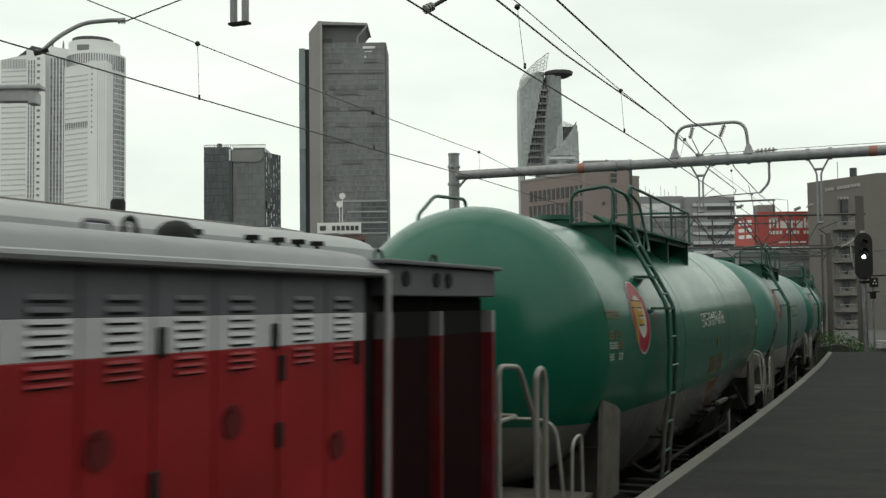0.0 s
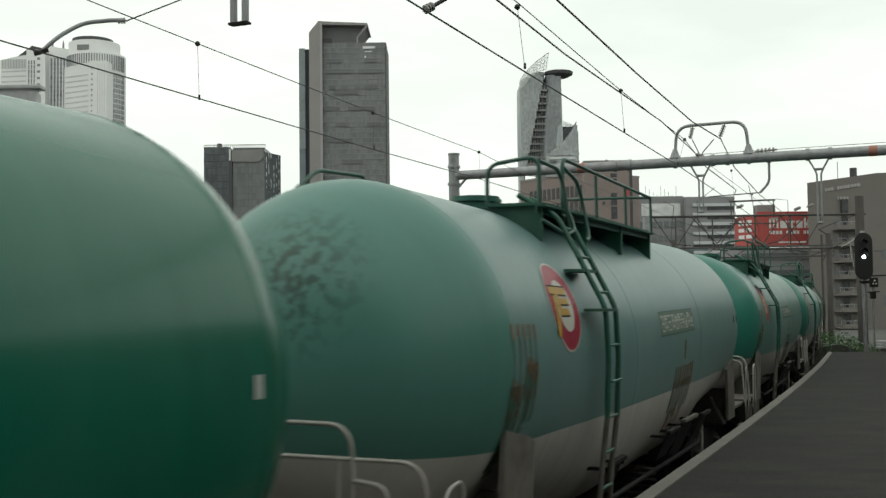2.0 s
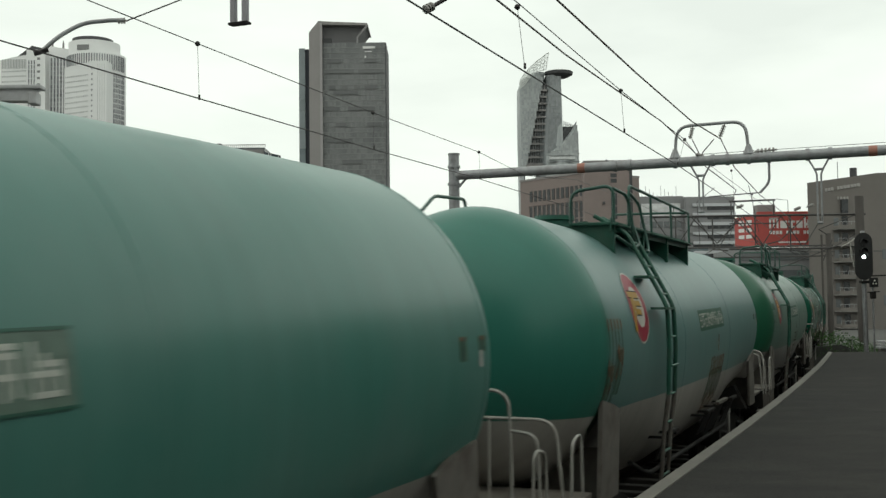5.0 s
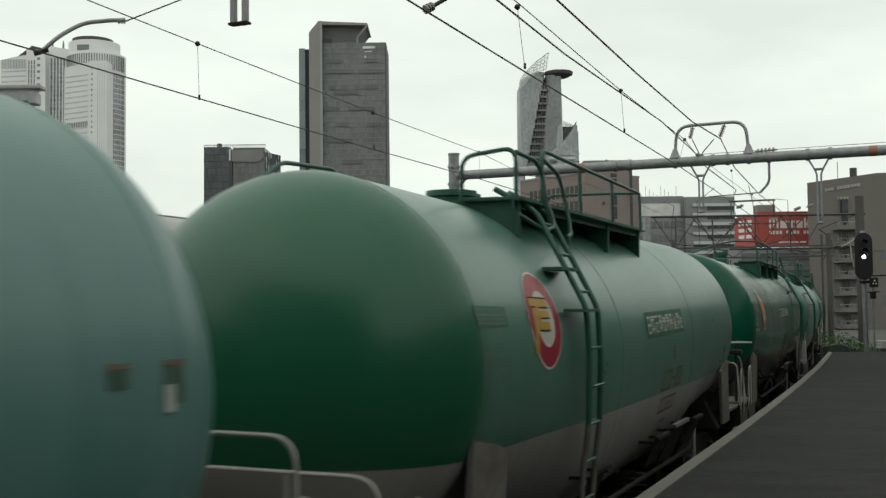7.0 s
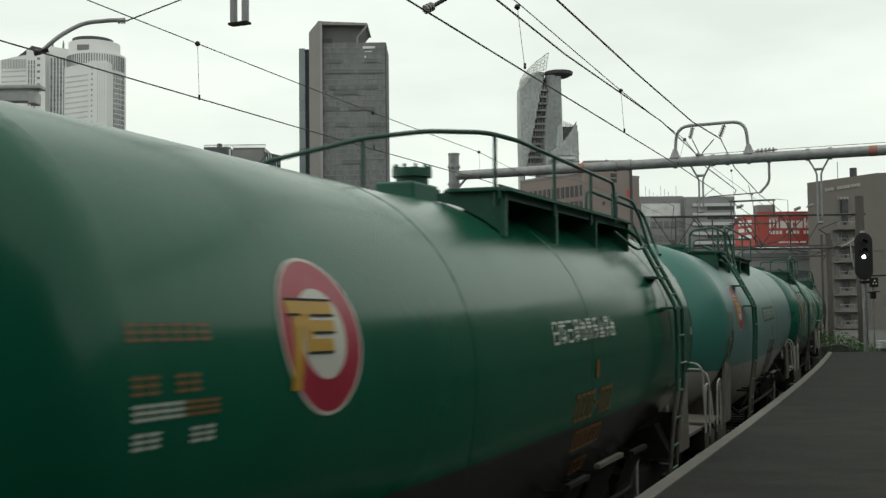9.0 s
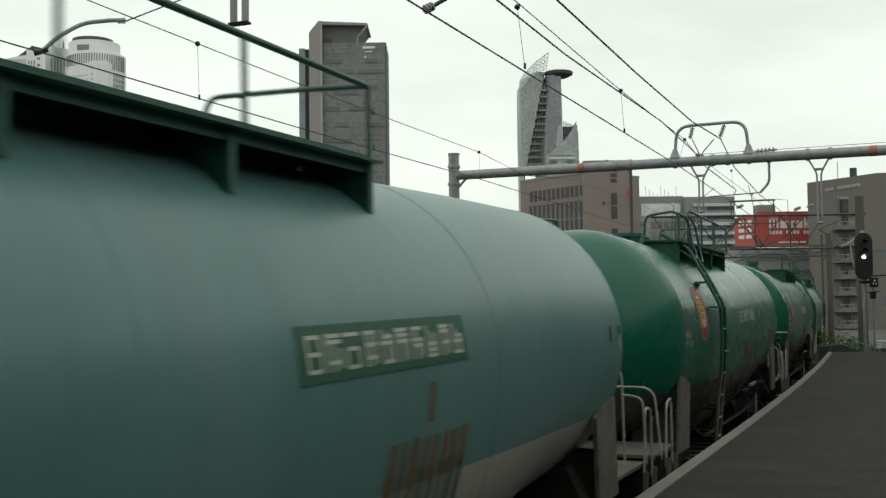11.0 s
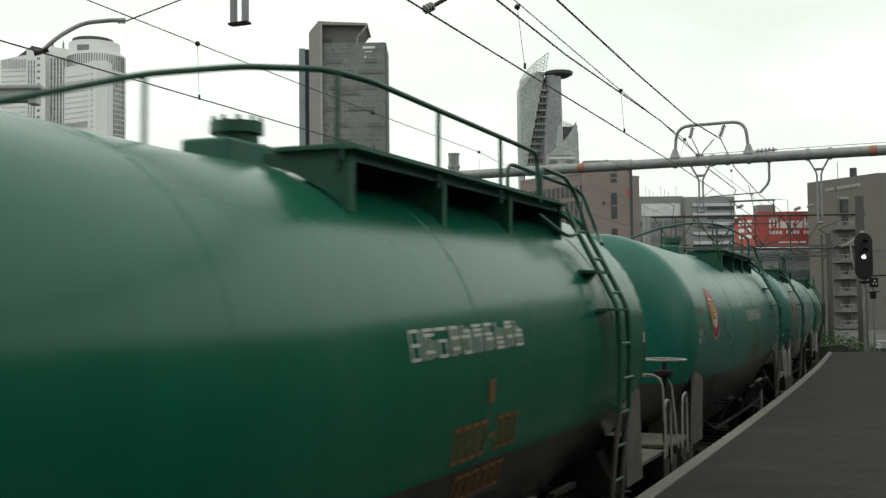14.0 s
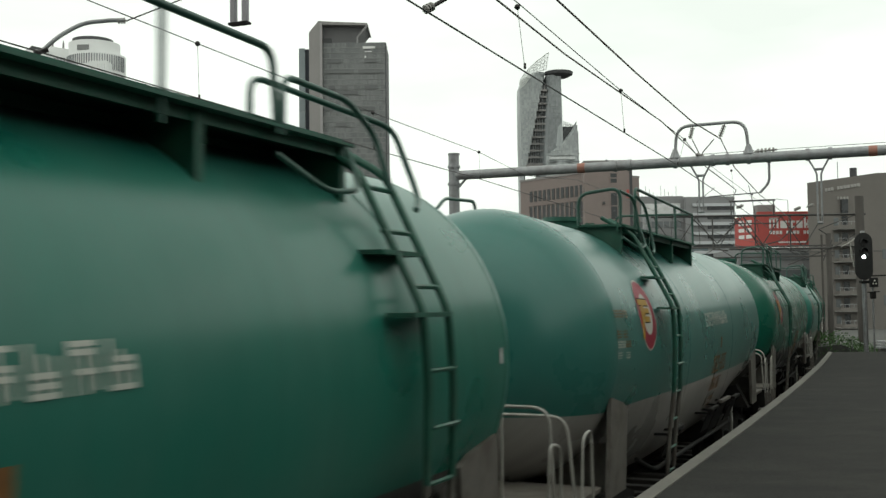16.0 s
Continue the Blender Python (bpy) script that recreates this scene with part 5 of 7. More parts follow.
def glass_tower():
    t = thing("glass_tower", "dark grey glass skyscraper with slanted roof canopy", "skyscraper")
    y = 930
    wall_box("main_slab", -99.4, -46.6, y, y + 45, GZ, 226, M_GLASSGREY, t)
    bm = bmesh.new()
    prism(bm, [(-110.4, GZ), (-99.4, GZ), (-99.4, 244.5), (-102.6, 244.5), (-110.4, 234.8)], "y", y - 4, y + 40)
    part("stone_shaft", bm, M_TOWERGREY, t)
    wall_box("shaft_edge", -101.3, -99.2, y - 4.8, y - 3.9, GZ, 243.4, mat("shaft_pale_edge", (0.30, 0.285, 0.285), 0.6, var=0.1, scale=0.05, fine=0.5), t)
    wall_box("side_wing", -119.6, -110.4, y + 4, y + 42, GZ, 222.5, mat("wing_dark_cladding", (0.022, 0.026, 0.034), 0.7, var=0.2, scale=0.05), t)
    wall_box("side_wing_glazing", -119.8, -114.6, y + 2.8, y + 4.1, 138, 223, mat("wing_glass_bright", (0.185, 0.215, 0.225), 0.3, var=0.15, scale=0.05, fine=0.5), t)
    wall_box("side_wing_base", -119.8, -114.6, y + 2.8, y + 4.1, GZ, 137.9, M_GLASSBLUE, t)
    # curtain wall: storeys of panes with narrow bands between them
    panes, dark, bands = [], [], []
    cols, rows, h = 30, 50, 4.5
    dx = 52.2 / cols
    for j in range(rows):
        z = 2 + j * h
        bands.append((-99.2, -46.8, y - 0.5, y + 0.5, z - 0.3, z + 0.3))
        for i in range(cols):
            x = -99.1 + i * dx
            shade = i >= 18 and 7 <= j <= 19
            (dark if shade else panes).append((x + 0.07, x + dx - 0.07, y - 0.3, y + 0.2, z + 0.35, z + h - 0.35))
    many_boxes("pane", panes, M_PANEGREY, t, "grey reflecting panes")
    many_boxes("dark_pane", dark, M_PANEDARK, t, "dark panes of the open floors")
    many_boxes("floor_band", bands, M_SPANDREL, t)
    many_boxes("balcony_band", [(-90 + 3.5 * ((j * 5) % 4), -46.4, y - 0.9, y - 0.1, 20 + j * 9.0, 21.2 + j * 9.0) for j in range(9)], mat("pale_band", (0.33, 0.33, 0.33), 0.6), t)
    rows_dark = ((46, 2, 9), (46, 20, 26), (44, 1, 15), (44, 17, 29), (41, 3, 6), (41, 9, 12), (41, 15, 18), (41, 20, 26), (40, 5, 17), (37, 0, 8), (37, 12, 25), (34, 6, 11), (34, 21, 28), (31, 2, 14), (27, 9, 19), (24, 1, 6))
    many_boxes("shaded_glazing", [(-99.1 + a * dx, -99.1 + b * dx, y - 1.3, y - 0.6, 2.5 + r * h, 5.5 + r * h) for r, a, b in rows_dark], M_PANEDARKER, t, "darker window rows")
    # roof: a dark recess under a thin slanted canopy
    bm = bmesh.new()
    prism(bm, [(-99.4, 226), (-69.9, 226), (-69.9, 230.8), (-62.5, 240.8), (-99.4, 242)], "y", y + 3, y + 40)
    part("roof_recess", bm, mat("roof_recess_grey", (0.115, 0.112, 0.115), 0.7, var=0.2, scale=0.06), t)
    bm = bmesh.new()
    prism(bm, [(-102.8, 244.5), (-61.2, 242.4), (-60.8, 240.4), (-99.6, 241.6)], "y", y - 4, y + 40)
    part("roof_canopy", bm, M_TOWERGREY, t)
    bm = bmesh.new()
    tube(bm, [(-69.9, y - 0.5, 226), (-69.9, y - 0.5, 231), (-61.6, y - 3, 240.6)], 0.9, 6)
    part("canopy_edge", bm, mat("canopy_pale_edge", (0.27, 0.26, 0.26), 0.6), t)
    wall_box("roof_plant", -98.6, -92, y + 1.5, y + 6, 226.1, 231, M_ROOFDARK, t)
    many_boxes("roof_lamp_panel", [(-65.6, -55.2, y - 0.8, y - 0.2, 221.4, 223.4), (-64, -58, y - 0.8, y - 0.2, 218.6, 219.3), (-64, -62.8, y - 0.8, y - 0.2, 213.5, 215.2), (-62.4, -61.4, y - 0.8, y - 0.2, 211, 212)], M_SIGNWHITE, t)
    wall_box("edge_trim", -46.6, -45.9, y - 0.6, y + 45, GZ, 226.4, M_ROOFDARK, t)


def dark_tower():
    t = thing("dark_office_block", "dark glass office block with lattice roof edge", "office building")
    y = 600
    wall_box("left_wing", -128.8, -115.2, y, y + 30, GZ, 91.0, M_GLASSDARK, t)
    many_boxes("wing_pane", [(-128.7 + i * 1.22, -128.7 + i * 1.22 + 1.15, y - 0.2, y + 0.2, 2 + j * 3.7, 5.4 + j * 3.7) for i in range(11) for j in range(24)], M_PANEDARK, t, "dark tinted panes")
    wall_box("corner_pier", -115.2, -113.2, y - 0.8, y + 30, GZ, 88.5, M_ROOFDARK, t)
    wall_box("pier_edge", -114.9, -114.2, y - 1.0, y - 0.7, 83.5, 89.5, M_TOWERWHITE, t)
    wall_box("front", -113.2, -96.0, y + 0.5, y + 30, GZ, 90.5, M_GLASSGREY, t)
    many_boxes("front_pane", [(-113.0 + i * 2.1, -113.0 + i * 2.1 + 2.04, y + 0.2, y + 0.7, 2 + j * 3.55, 5.2 + j * 3.55) for i in range(8) for j in range(23)], M_PANEMID, t, "grey panes in level rows")
    bm = bmesh.new()
    prism(bm, [(-96.0, y + 0.5), (-89.3, y + 14), (-96.0, y + 30)], "z", GZ, 88)
    part("side_wing", bm, M_GLASSDARK, t)
    rng = random.Random(21)
    many_boxes("side_blind", [(-95.9 + f * 6.4 - 0.12, -95.9 + f * 6.4 + 0.14, y + 0.2 + f * 13.4, y + 0.7 + f * 13.4, z, z + 1.4 + 2.2 * rng.random()) for f, z in [(rng.choice((0.1, 0.25, 0.4, 0.58, 0.75, 0.9)), 2 + 84 * rng.random()) for k in range(130)]], M_TOWERWHITE, t, "bright blinds")
    bm = bmesh.new()
    prism(bm, [(-113.6, 83.0), (-113.6, 89.0), (-96.6, 89.4), (-96.4, 85.6), (-98.0, 83.4), (-100.5, 82.4)], "y", y - 0.9, y + 20)
    part("roof_box", bm, mat("roof_box_grey", (0.19, 0.185, 0.18), 0.6, var=0.15, scale=0.1), t)
    many_boxes("roof_lattice", [(-128.8 + k * 1.1, -128.5 + k * 1.1, y - 0.3, y, 90.4, 92.2) for k in range(31)] + [(-128.8, -95.2, y - 0.3, y, 91.9, 92.2)], M_TOWERGREY, t)
    wall_box("roof_plant", -122, -119.8, y + 2, y + 4, 91, 93.2, M_ROOFDARK, t)


def spiral_tower():
    t = thing("spiral_tower", "twisting glass tower with lattice crown and roof disc", "skyscraper")
    y = 705
    def wing(name, rows, d, m):
        """A curved glass wing: level rows of (z, left, right), bulging towards the viewer."""
        bm = bmesh.new()
        lines = []
        for z, a, b in rows:
            lines.append([bm.verts.new((a + (b - a) * k / 8, y - d * math.sin(math.pi * k / 8) ** 0.8, z)) for k in range(9)] + [bm.verts.new((b, y + 25, z)), bm.verts.new((a, y + 25, z))])
        for r, s in zip(lines, lines[1:]):
            for k in range(11):
                j = (k + 1) % 11
                bm.faces.new((r[k], r[j], s[j], s[k]))
        bm.faces.new(lines[-1])
        bmesh.ops.recalc_face_normals(bm, faces=bm.faces[:])
        return part(name, bm, m, t, "", 40)
    def slant(z):
        """Where the left wing's raking edge is at height z."""
        return 53.9 + (z - 90.8) * 0.2075
    wing("left_wing", [(GZ, 50.2, 51.5), (84.9, 50, 52.8)] + [(z, 50.0 - 0.15 * math.sin((z - 90) / 16), slant(z)) for z in (90.8, 105, 120, 132, 140)] + [(144.4, 50.2, 65.1), (148, 53, 65.8), (150.5, 56.6, 66.3), (151.6, 58.6, 66.5)], 3, M_SPIRALPALE)
    many_boxes("wing_upright", [(50.5 + 1.5 * k, 50.62 + 1.5 * k, y - 3.1, y - 1, 88, min(148, 90.8 + (50.5 + 1.5 * k - 54.4) / 0.2075) if k > 2 else 140) for k in range(10)], M_SPIRALGREY, t)
    wing("shaft", [(GZ, 57, 77.4), (91, 61.5, 77.3), (120, 64.3, 77.1), (142, 67.4, 76.7), (149.5, 66.6, 76.3)], 4, M_SPIRALGREY)
    wing("right_wing", [(GZ, 62, 88), (92, 63.5, 87.3), (98, 64.1, 86.8), (100.6, 67.6, 86.6), (103.3, 71.2, 86.4), (105.6, 74.2, 86.2), (108.1, 77.2, 86.0), (110.7, 79.6, 85.8), (113.5, 81.9, 85.6), (116, 83.4, 85.4), (118.9, 85.0, 85.25)], 9, M_SPIRALPALE)
    many_boxes("wing_floor", [(66, 86.6, y - 9.1, y - 6, z, z + 0.2) for z in (93.2, 98.2)], M_SPIRALGREY, t)
    wall_box("pale_spandrel", 67.5, 83.5, y - 9.4, y - 6, 94.6, 96.4, mat("pale_spandrel", (0.52, 0.53, 0.53), 0.5, var=0.3, scale=0.3, fine=1.5), t)
    wall_box("wing_recess", 77.3, 83.6, y - 2.5, y + 12, 98, 116.4, M_WINDOW, t)
    wall_box("recess_edge", 84.0, 86.9, y - 1, y + 14, 92, 113.5, M_SPIRALGREY, t)
    for k in range(6):
        bm = bmesh.new()
        tube(bm, [(77.4 + k * 1.1, y - 2.6, 116.4), (77.9 + k * 1.1, y - 2.6, 120.2 - 0.5 * k)], 0.2, 5)
        tube(bm, [(77.4 + k * 1.1, y - 2.6, 119.6 - 0.5 * k), (78.6 + k * 1.1, y - 2.6, 116.6)], 0.16, 5)
        part("wing_rib", bm, M_GALV, t)
    # pale strip modelled in place of a light reflection on the shaft
    bm = bmesh.new()
    prism(bm, [(73.6, 116), (76.6, 119), (76.9, 98), (72.4, 104)], "y", y - 4.8, y - 3)
    part("bright_reveal", bm, M_SPIRALPALE, t)
    panes = []
    for j in range(32):
        z = 90.5 + 1.8 * j
        lo, hi = (50.3, slant(z) - 0.3) if z < 144 else (50.6 + (z - 144) * 1.05, slant(z) - 0.3)
        panes += [(50.3 + 1.1 * k, 51.36 + 1.1 * k, y - 3.35, y - 2.9, z, z + 1.74) for k in range(15) if lo <= 50.3 + 1.1 * k + 0.1 and 51.36 + 1.1 * k < hi + 0.5]
    many_boxes("left_pane", panes, M_SPIRALPANE, t, "pale reflecting panes")
    panes = []
    for j in range(29):
        z = 92 + 1.95 * j
        panes += [(67.2 + 1.13 * k, 68.29 + 1.13 * k, y - 4.3, y - 3.6, z, z + 1.89) for k in range(8) if 67.2 + 1.13 * k > 66.2 + (z - 92) * 0.05]
    many_boxes("shaft_pane", panes, M_SPIRALPANEGREY, t, "grey panes")
    edge = [(92, 64.2), (98, 65.2), (103.3, 71.8), (108.1, 77.8), (113.5, 82.4), (118, 85)]
    panes = []
    for j in range(13):
        z = 97 + 1.6 * j
        lo = float(np.interp(z + 1.6, [e[0] for e in edge], [e[1] for e in edge])) + 0.3
        panes += [(84.2 - 1.2 * k, 85.36 - 1.2 * k, y - 9.6, y - 9.1, z, z + 1.54) for k in range(18) if 84.2 - 1.2 * k > lo - 0.3]
    many_boxes("right_pane", panes, M_SPIRALPANE, t, "pale reflecting panes")
    # dark slot of open floors that climbs the tower
    bm = bmesh.new()
    prism(bm, [(51.3, 88), (66.6, 88), (70.4, 143.6), (63.0, 143.6)], "y", y + 0.3, y + 2)
    part("slot_back", bm, M_WINDOW, t)
    for k in range(12):
        z = 92.2 + k * 4.28
        bm = bmesh.new()
        prism(bm, [(slant(z) - 0.2, z), (64.3 + (z - 92) * 0.072, z), (64.3 + (z - 92) * 0.072, z + 1.0), (slant(z) + 1.6, z + 1.5), (slant(z) - 0.2, z + 1.0)], "y", y - 2.2, y + 0.4)
        part("slot_floor", bm, M_TOWERGREY, t)
        wall_box("slot_column", slant(z) + 1.9, slant(z) + 2.3, y - 0.6, y + 0.3, z + 1, z + 4.3, M_TOWERGREY, t)
    wall_box("base_band", 52.8, 64.5, y - 5.8, y - 4, 90.4, 91.6, M_TOWERGREY, t)
    # lattice crown that sweeps up to a point
    outer = [(49.8, 143.8), (50.7, 146.8), (53.3, 150.4), (56.3, 153.8), (59.3, 156.6), (61.8, 158.8), (64.1, 160.3), (66.4, 162.1), (68.6, 163.5)]
    inner = [(50.3, 140.6), (51.6, 141.8), (53.6, 143.6), (56.0, 147.0), (58.6, 149.8), (60.6, 151.4), (62.8, 151.8), (65.0, 152.2), (66.8, 152.6)]
    lat = mat("lattice_white", (0.60, 0.62, 0.60), 0.5)
    def strut(a, b, r=0.2):
        bm = bmesh.new()
        tube(bm, [(a[0], y - 4.5, a[1]), (b[0], y - 4.5, b[1])], r, 5)
        part("crown_strut", bm, lat, t)
    mix = lambda i, f: (inner[i][0] * (1 - f) + outer[i][0] * f, inner[i][1] * (1 - f) + outer[i][1] * f)
    for i in range(9):
        strut(inner[i], outer[i], 0.24)
        if i < 8:
            for f in (0.0, 0.25, 0.5, 0.75, 1.0):
                strut(mix(i, f), mix(i + 1, f), 0.3 if f == 1.0 else 0.2)
            for f in (0.0, 0.25, 0.5, 0.75):
                strut(mix(i, f), mix(i + 1, f + 0.25), 0.15)
    bm = bmesh.new()
    tube(bm, [(75.4, y + 2, 148.6), (75.4, y + 2, 150.2), (75.4, y + 2, 152.0), (75.4, y + 2, 152.3)], [5.5, 8.8, 9.1, 8.6], 32)
    part("roof_disc", bm, M_ROOFDARK, t, "dark round roof deck", 40)


def brown_building():
    t = thing("brown_office_building", "brown tiled office building with narrow window bays", "office building", m=pose(16.55, 235.0, 0, 0, 0, -52.6))
    L, top = 18.9, 28.9
    wall_box("wing", 0, L, 0, 16, GZ, top, M_BROWN, t)
    wall_box("parapet", -0.1, L + 0.05, -0.15, 16.1, top, top + 0.4, M_TOWERGREY, t)
    p = 16.2 / 12
    bay = wall_box("window_bay", -0.42, 0.42, -0.1, 0.1, 0, 22.4, M_WINDOW, t, "tall dark window bay")
    bay.matrix_basis = pose(2.7 + p / 2, 0, 1.0)
    high = wall_box("top_window", -0.40, 0.40, -0.1, 0.1, 0, 2.2, M_WINDOW, t)
    high.matrix_basis = pose(2.7 + p / 2, 0, 24.4)
    pier = wall_box("pier", -0.2, 0.2, -0.16, 0.02, 0, 23.2, M_BROWN, t)
    pier.matrix_basis = pose(2.7, 0, 0.5)
    for k in range(1, 12):
        share("window_bay", bay, pose(2.7 + p * (k + 0.5), 0, 1.0), t)
        share("top_window", high, pose(2.7 + p * (k + 0.5), 0, 24.4), t)
    for k in range(1, 13):
        share("pier", pier, pose(2.7 + p * k, 0, 0.5), t)
    for j in range(7):
        wall_box("floor_sill", 2.7, L, -0.12, 0.02, 1.4 + 3.1 * j, 1.6 + 3.1 * j, M_BROWN, t)
    wall_box("upper_sill", 2.4, L, -0.3, 0.02, 23.5, 23.9, M_BROWN, t)
    wall_box("red_mark", 1.2, 1.7, -0.08, 0.02, 19.5, 21.2, M_SIGNRED, t)
    b = thing("brown_stair_block", "plain pink-brown tiled stair block with slot windows", "office building")
    y = 217
    wall_box("wall", 27.75, 37.1, y, y + 22, GZ, 30.6, M_BROWN, b)
    wall_box("parapet", 27.7, 37.2, y - 0.1, y + 22.1, 30.6, 31.0, M_TOWERGREY, b)
    for z0, z1 in ((26.6, 28.4), (19.5, 24.6), (12.0, 17.6), (5.0, 10.5)):
        wall_box("slot_window", 32.9, 34.1, y - 0.06, y + 0.2, z0, z1, M_WINDOW, b)
        wall_box("slot_frame", 32.75, 32.9, y - 0.14, y + 0.02, z0 - 0.1, z1 + 0.1, M_BROWN, b)
        wall_box("slot_bar", 32.9, 34.1, y - 0.1, y + 0.02, (z0 + z1) / 2 - 0.1, (z0 + z1) / 2 + 0.1, M_BROWN, b)
    wall_box("edge_strip", 36.6, 37.15, y - 0.08, y + 0.02, GZ, 30.6, M_ROOFDARK, b)
    wall_box("red_mark", 36.0, 36.5, y - 0.1, y, 23.6, 25.2, M_SIGNRED, b)
    wall_box("wall_lamp", 31.3, 31.7, y - 0.3, y, 22.4, 22.9, M_ROOFDARK, b)


def grey_building():
    t = thing("grey_office_building", "grey office building with banded windows", "office building")
    y = 260
    wall_box("left_block", 43.0, 56.4, y, y + 20, GZ, 28.0, M_GREYWALL, t)
    wall_box("right_block", 56.4, 67.8, y - 2, y + 20, GZ, 27.6, M_GREYWALL, t)
    wall_box("notice_panel", 46.5, 55.6, y - 0.15, y + 0.1, 23.4, 26.3, mat("pale_panel", (0.60, 0.60, 0.60), 0.6, var=0.25, scale=0.5, fine=3), t)
    for j in range(5):
        z = 20.6 - j * 3.3
        wall_box("window_band", 44.2, 56.0, y - 0.12, y + 0.1, z, z + 1.5, M_GLASSGREY, t)
        for k in range(9):
            wall_box("mullion", 44.2 + k * 1.45, 44.4 + k * 1.45, y - 0.2, y + 0.1, z, z + 1.5, M_GREYWALL, t)
    for j in range(8):
        z = 24.5 - j * 2.2
        wall_box("window_band", 58.0 + (3.4 if j < 4 else 0), 67.4, y - 2.1, y - 1.9, z, z + 0.8, M_WINDOW, t)
        wall_box("floor_ledge", 58.0, 67.9, y - 2.5, y - 1.9, z + 0.8, z + 1.5, mat("pale_ledge", (0.50, 0.51, 0.53), 0.6), t)
    many_boxes("aerial", [(47 + k * 0.9, 47.08 + k * 0.9, y + 2, y + 2.1, 28, 28.5 + 0.7 * ((k * 7) % 4)) for k in range(10)], M_GALV, t)
    wall_box("graffiti_panel", 56.5, 61.4, y - 2.2, y - 2.0, 13.8, 15.6, M_GLASSBLUE, t)


def red_hoarding():
    t = thing("rooftop_hoarding", "red rooftop advertising hoarding with plain white shapes", "billboard")
    y = 150
    wall_box("front_board", 42.4, 49.8, y, y + 0.3, 10.2, 15.0, M_SIGNRED, t)
    bm = bmesh.new()
    prism(bm, [(40.4, y + 4.0), (42.4, y), (42.4, y + 0.3), (40.7, y + 4.0)], "z", 10.2, 14.5)
    part("side_board", bm, M_SIGNRED, t)
    # plain white blocks of the size of the marks
    z = 12.75
    for x0, x1, z0, z1 in ((44.0, 44.25, 0, 1.45), (44.5, 44.75, 0, 1.45), (45.0, 45.25, 0, 1.45), (44.0, 45.25, 1.2, 1.45), (45.5, 46.4, 0, 1.0), (46.6, 47.5, 0.0, 0.28), (46.6, 47.5, 0.75, 1.0), (46.9, 47.2, 0.2, 0.8), (47.7, 48.5, 0, 1.0), (48.7, 48.95, 0, 1.5), (48.95, 49.4, 0.35, 0.7), (49.15, 49.45, 0.6, 1.1), (49.15, 49.45, 0, 0.4)):
        wall_box("white_block", x0, x1, y - 0.06, y, z + z0, z + z1, M_SIGNWHITE, t)
    for k in range(12):
        if k % 5 != 4:
            wall_box("small_bar", 44.0 + k * 0.46, 44.34 + k * 0.46, y - 0.05, y, 11.95, 12.4, M_SIGNWHITE, t)
    wall_box("small_bar", 45.2, 49.0, y - 0.05, y, 10.75, 10.95, M_SIGNWHITE, t)
    for k, (a, b) in enumerate(((13.3, 14.0), (12.4, 12.9), (11.5, 12.0))):
        for f in (0.28, 0.62):
            xx = 40.5 + 1.9 * f
            bm = bmesh.new()
            prism(bm, [(xx - 0.25, y + 4.0 * (1 - f) + 0.45), (xx + 0.25, y + 4.0 * (1 - f) - 0.55), (xx + 0.2, y + 4.0 * (1 - f) - 0.62), (xx - 0.3, y + 4.0 * (1 - f) + 0.38)], "z", a, b)
            part("side_bar", bm, M_SIGNWHITE, t)
    wall_box("plant_box", 43.3, 45.8, y + 3, y + 5, 14.2, 16.2, M_TOWERGREY, t)
    b = thing("shop_building", "grey low building under the red hoarding", "building")
    wall_box("wall", 39.8, 52.0, y + 0.2, y + 14, GZ, 10.1, M_GREYWALL, b)
    for k in range(4):
        wall_box("window_band", 40.2, 51.6, y + 0.12, y + 0.3, 1.5 + 2.3 * k, 2.5 + 2.3 * k, M_GLASSGREY, b)


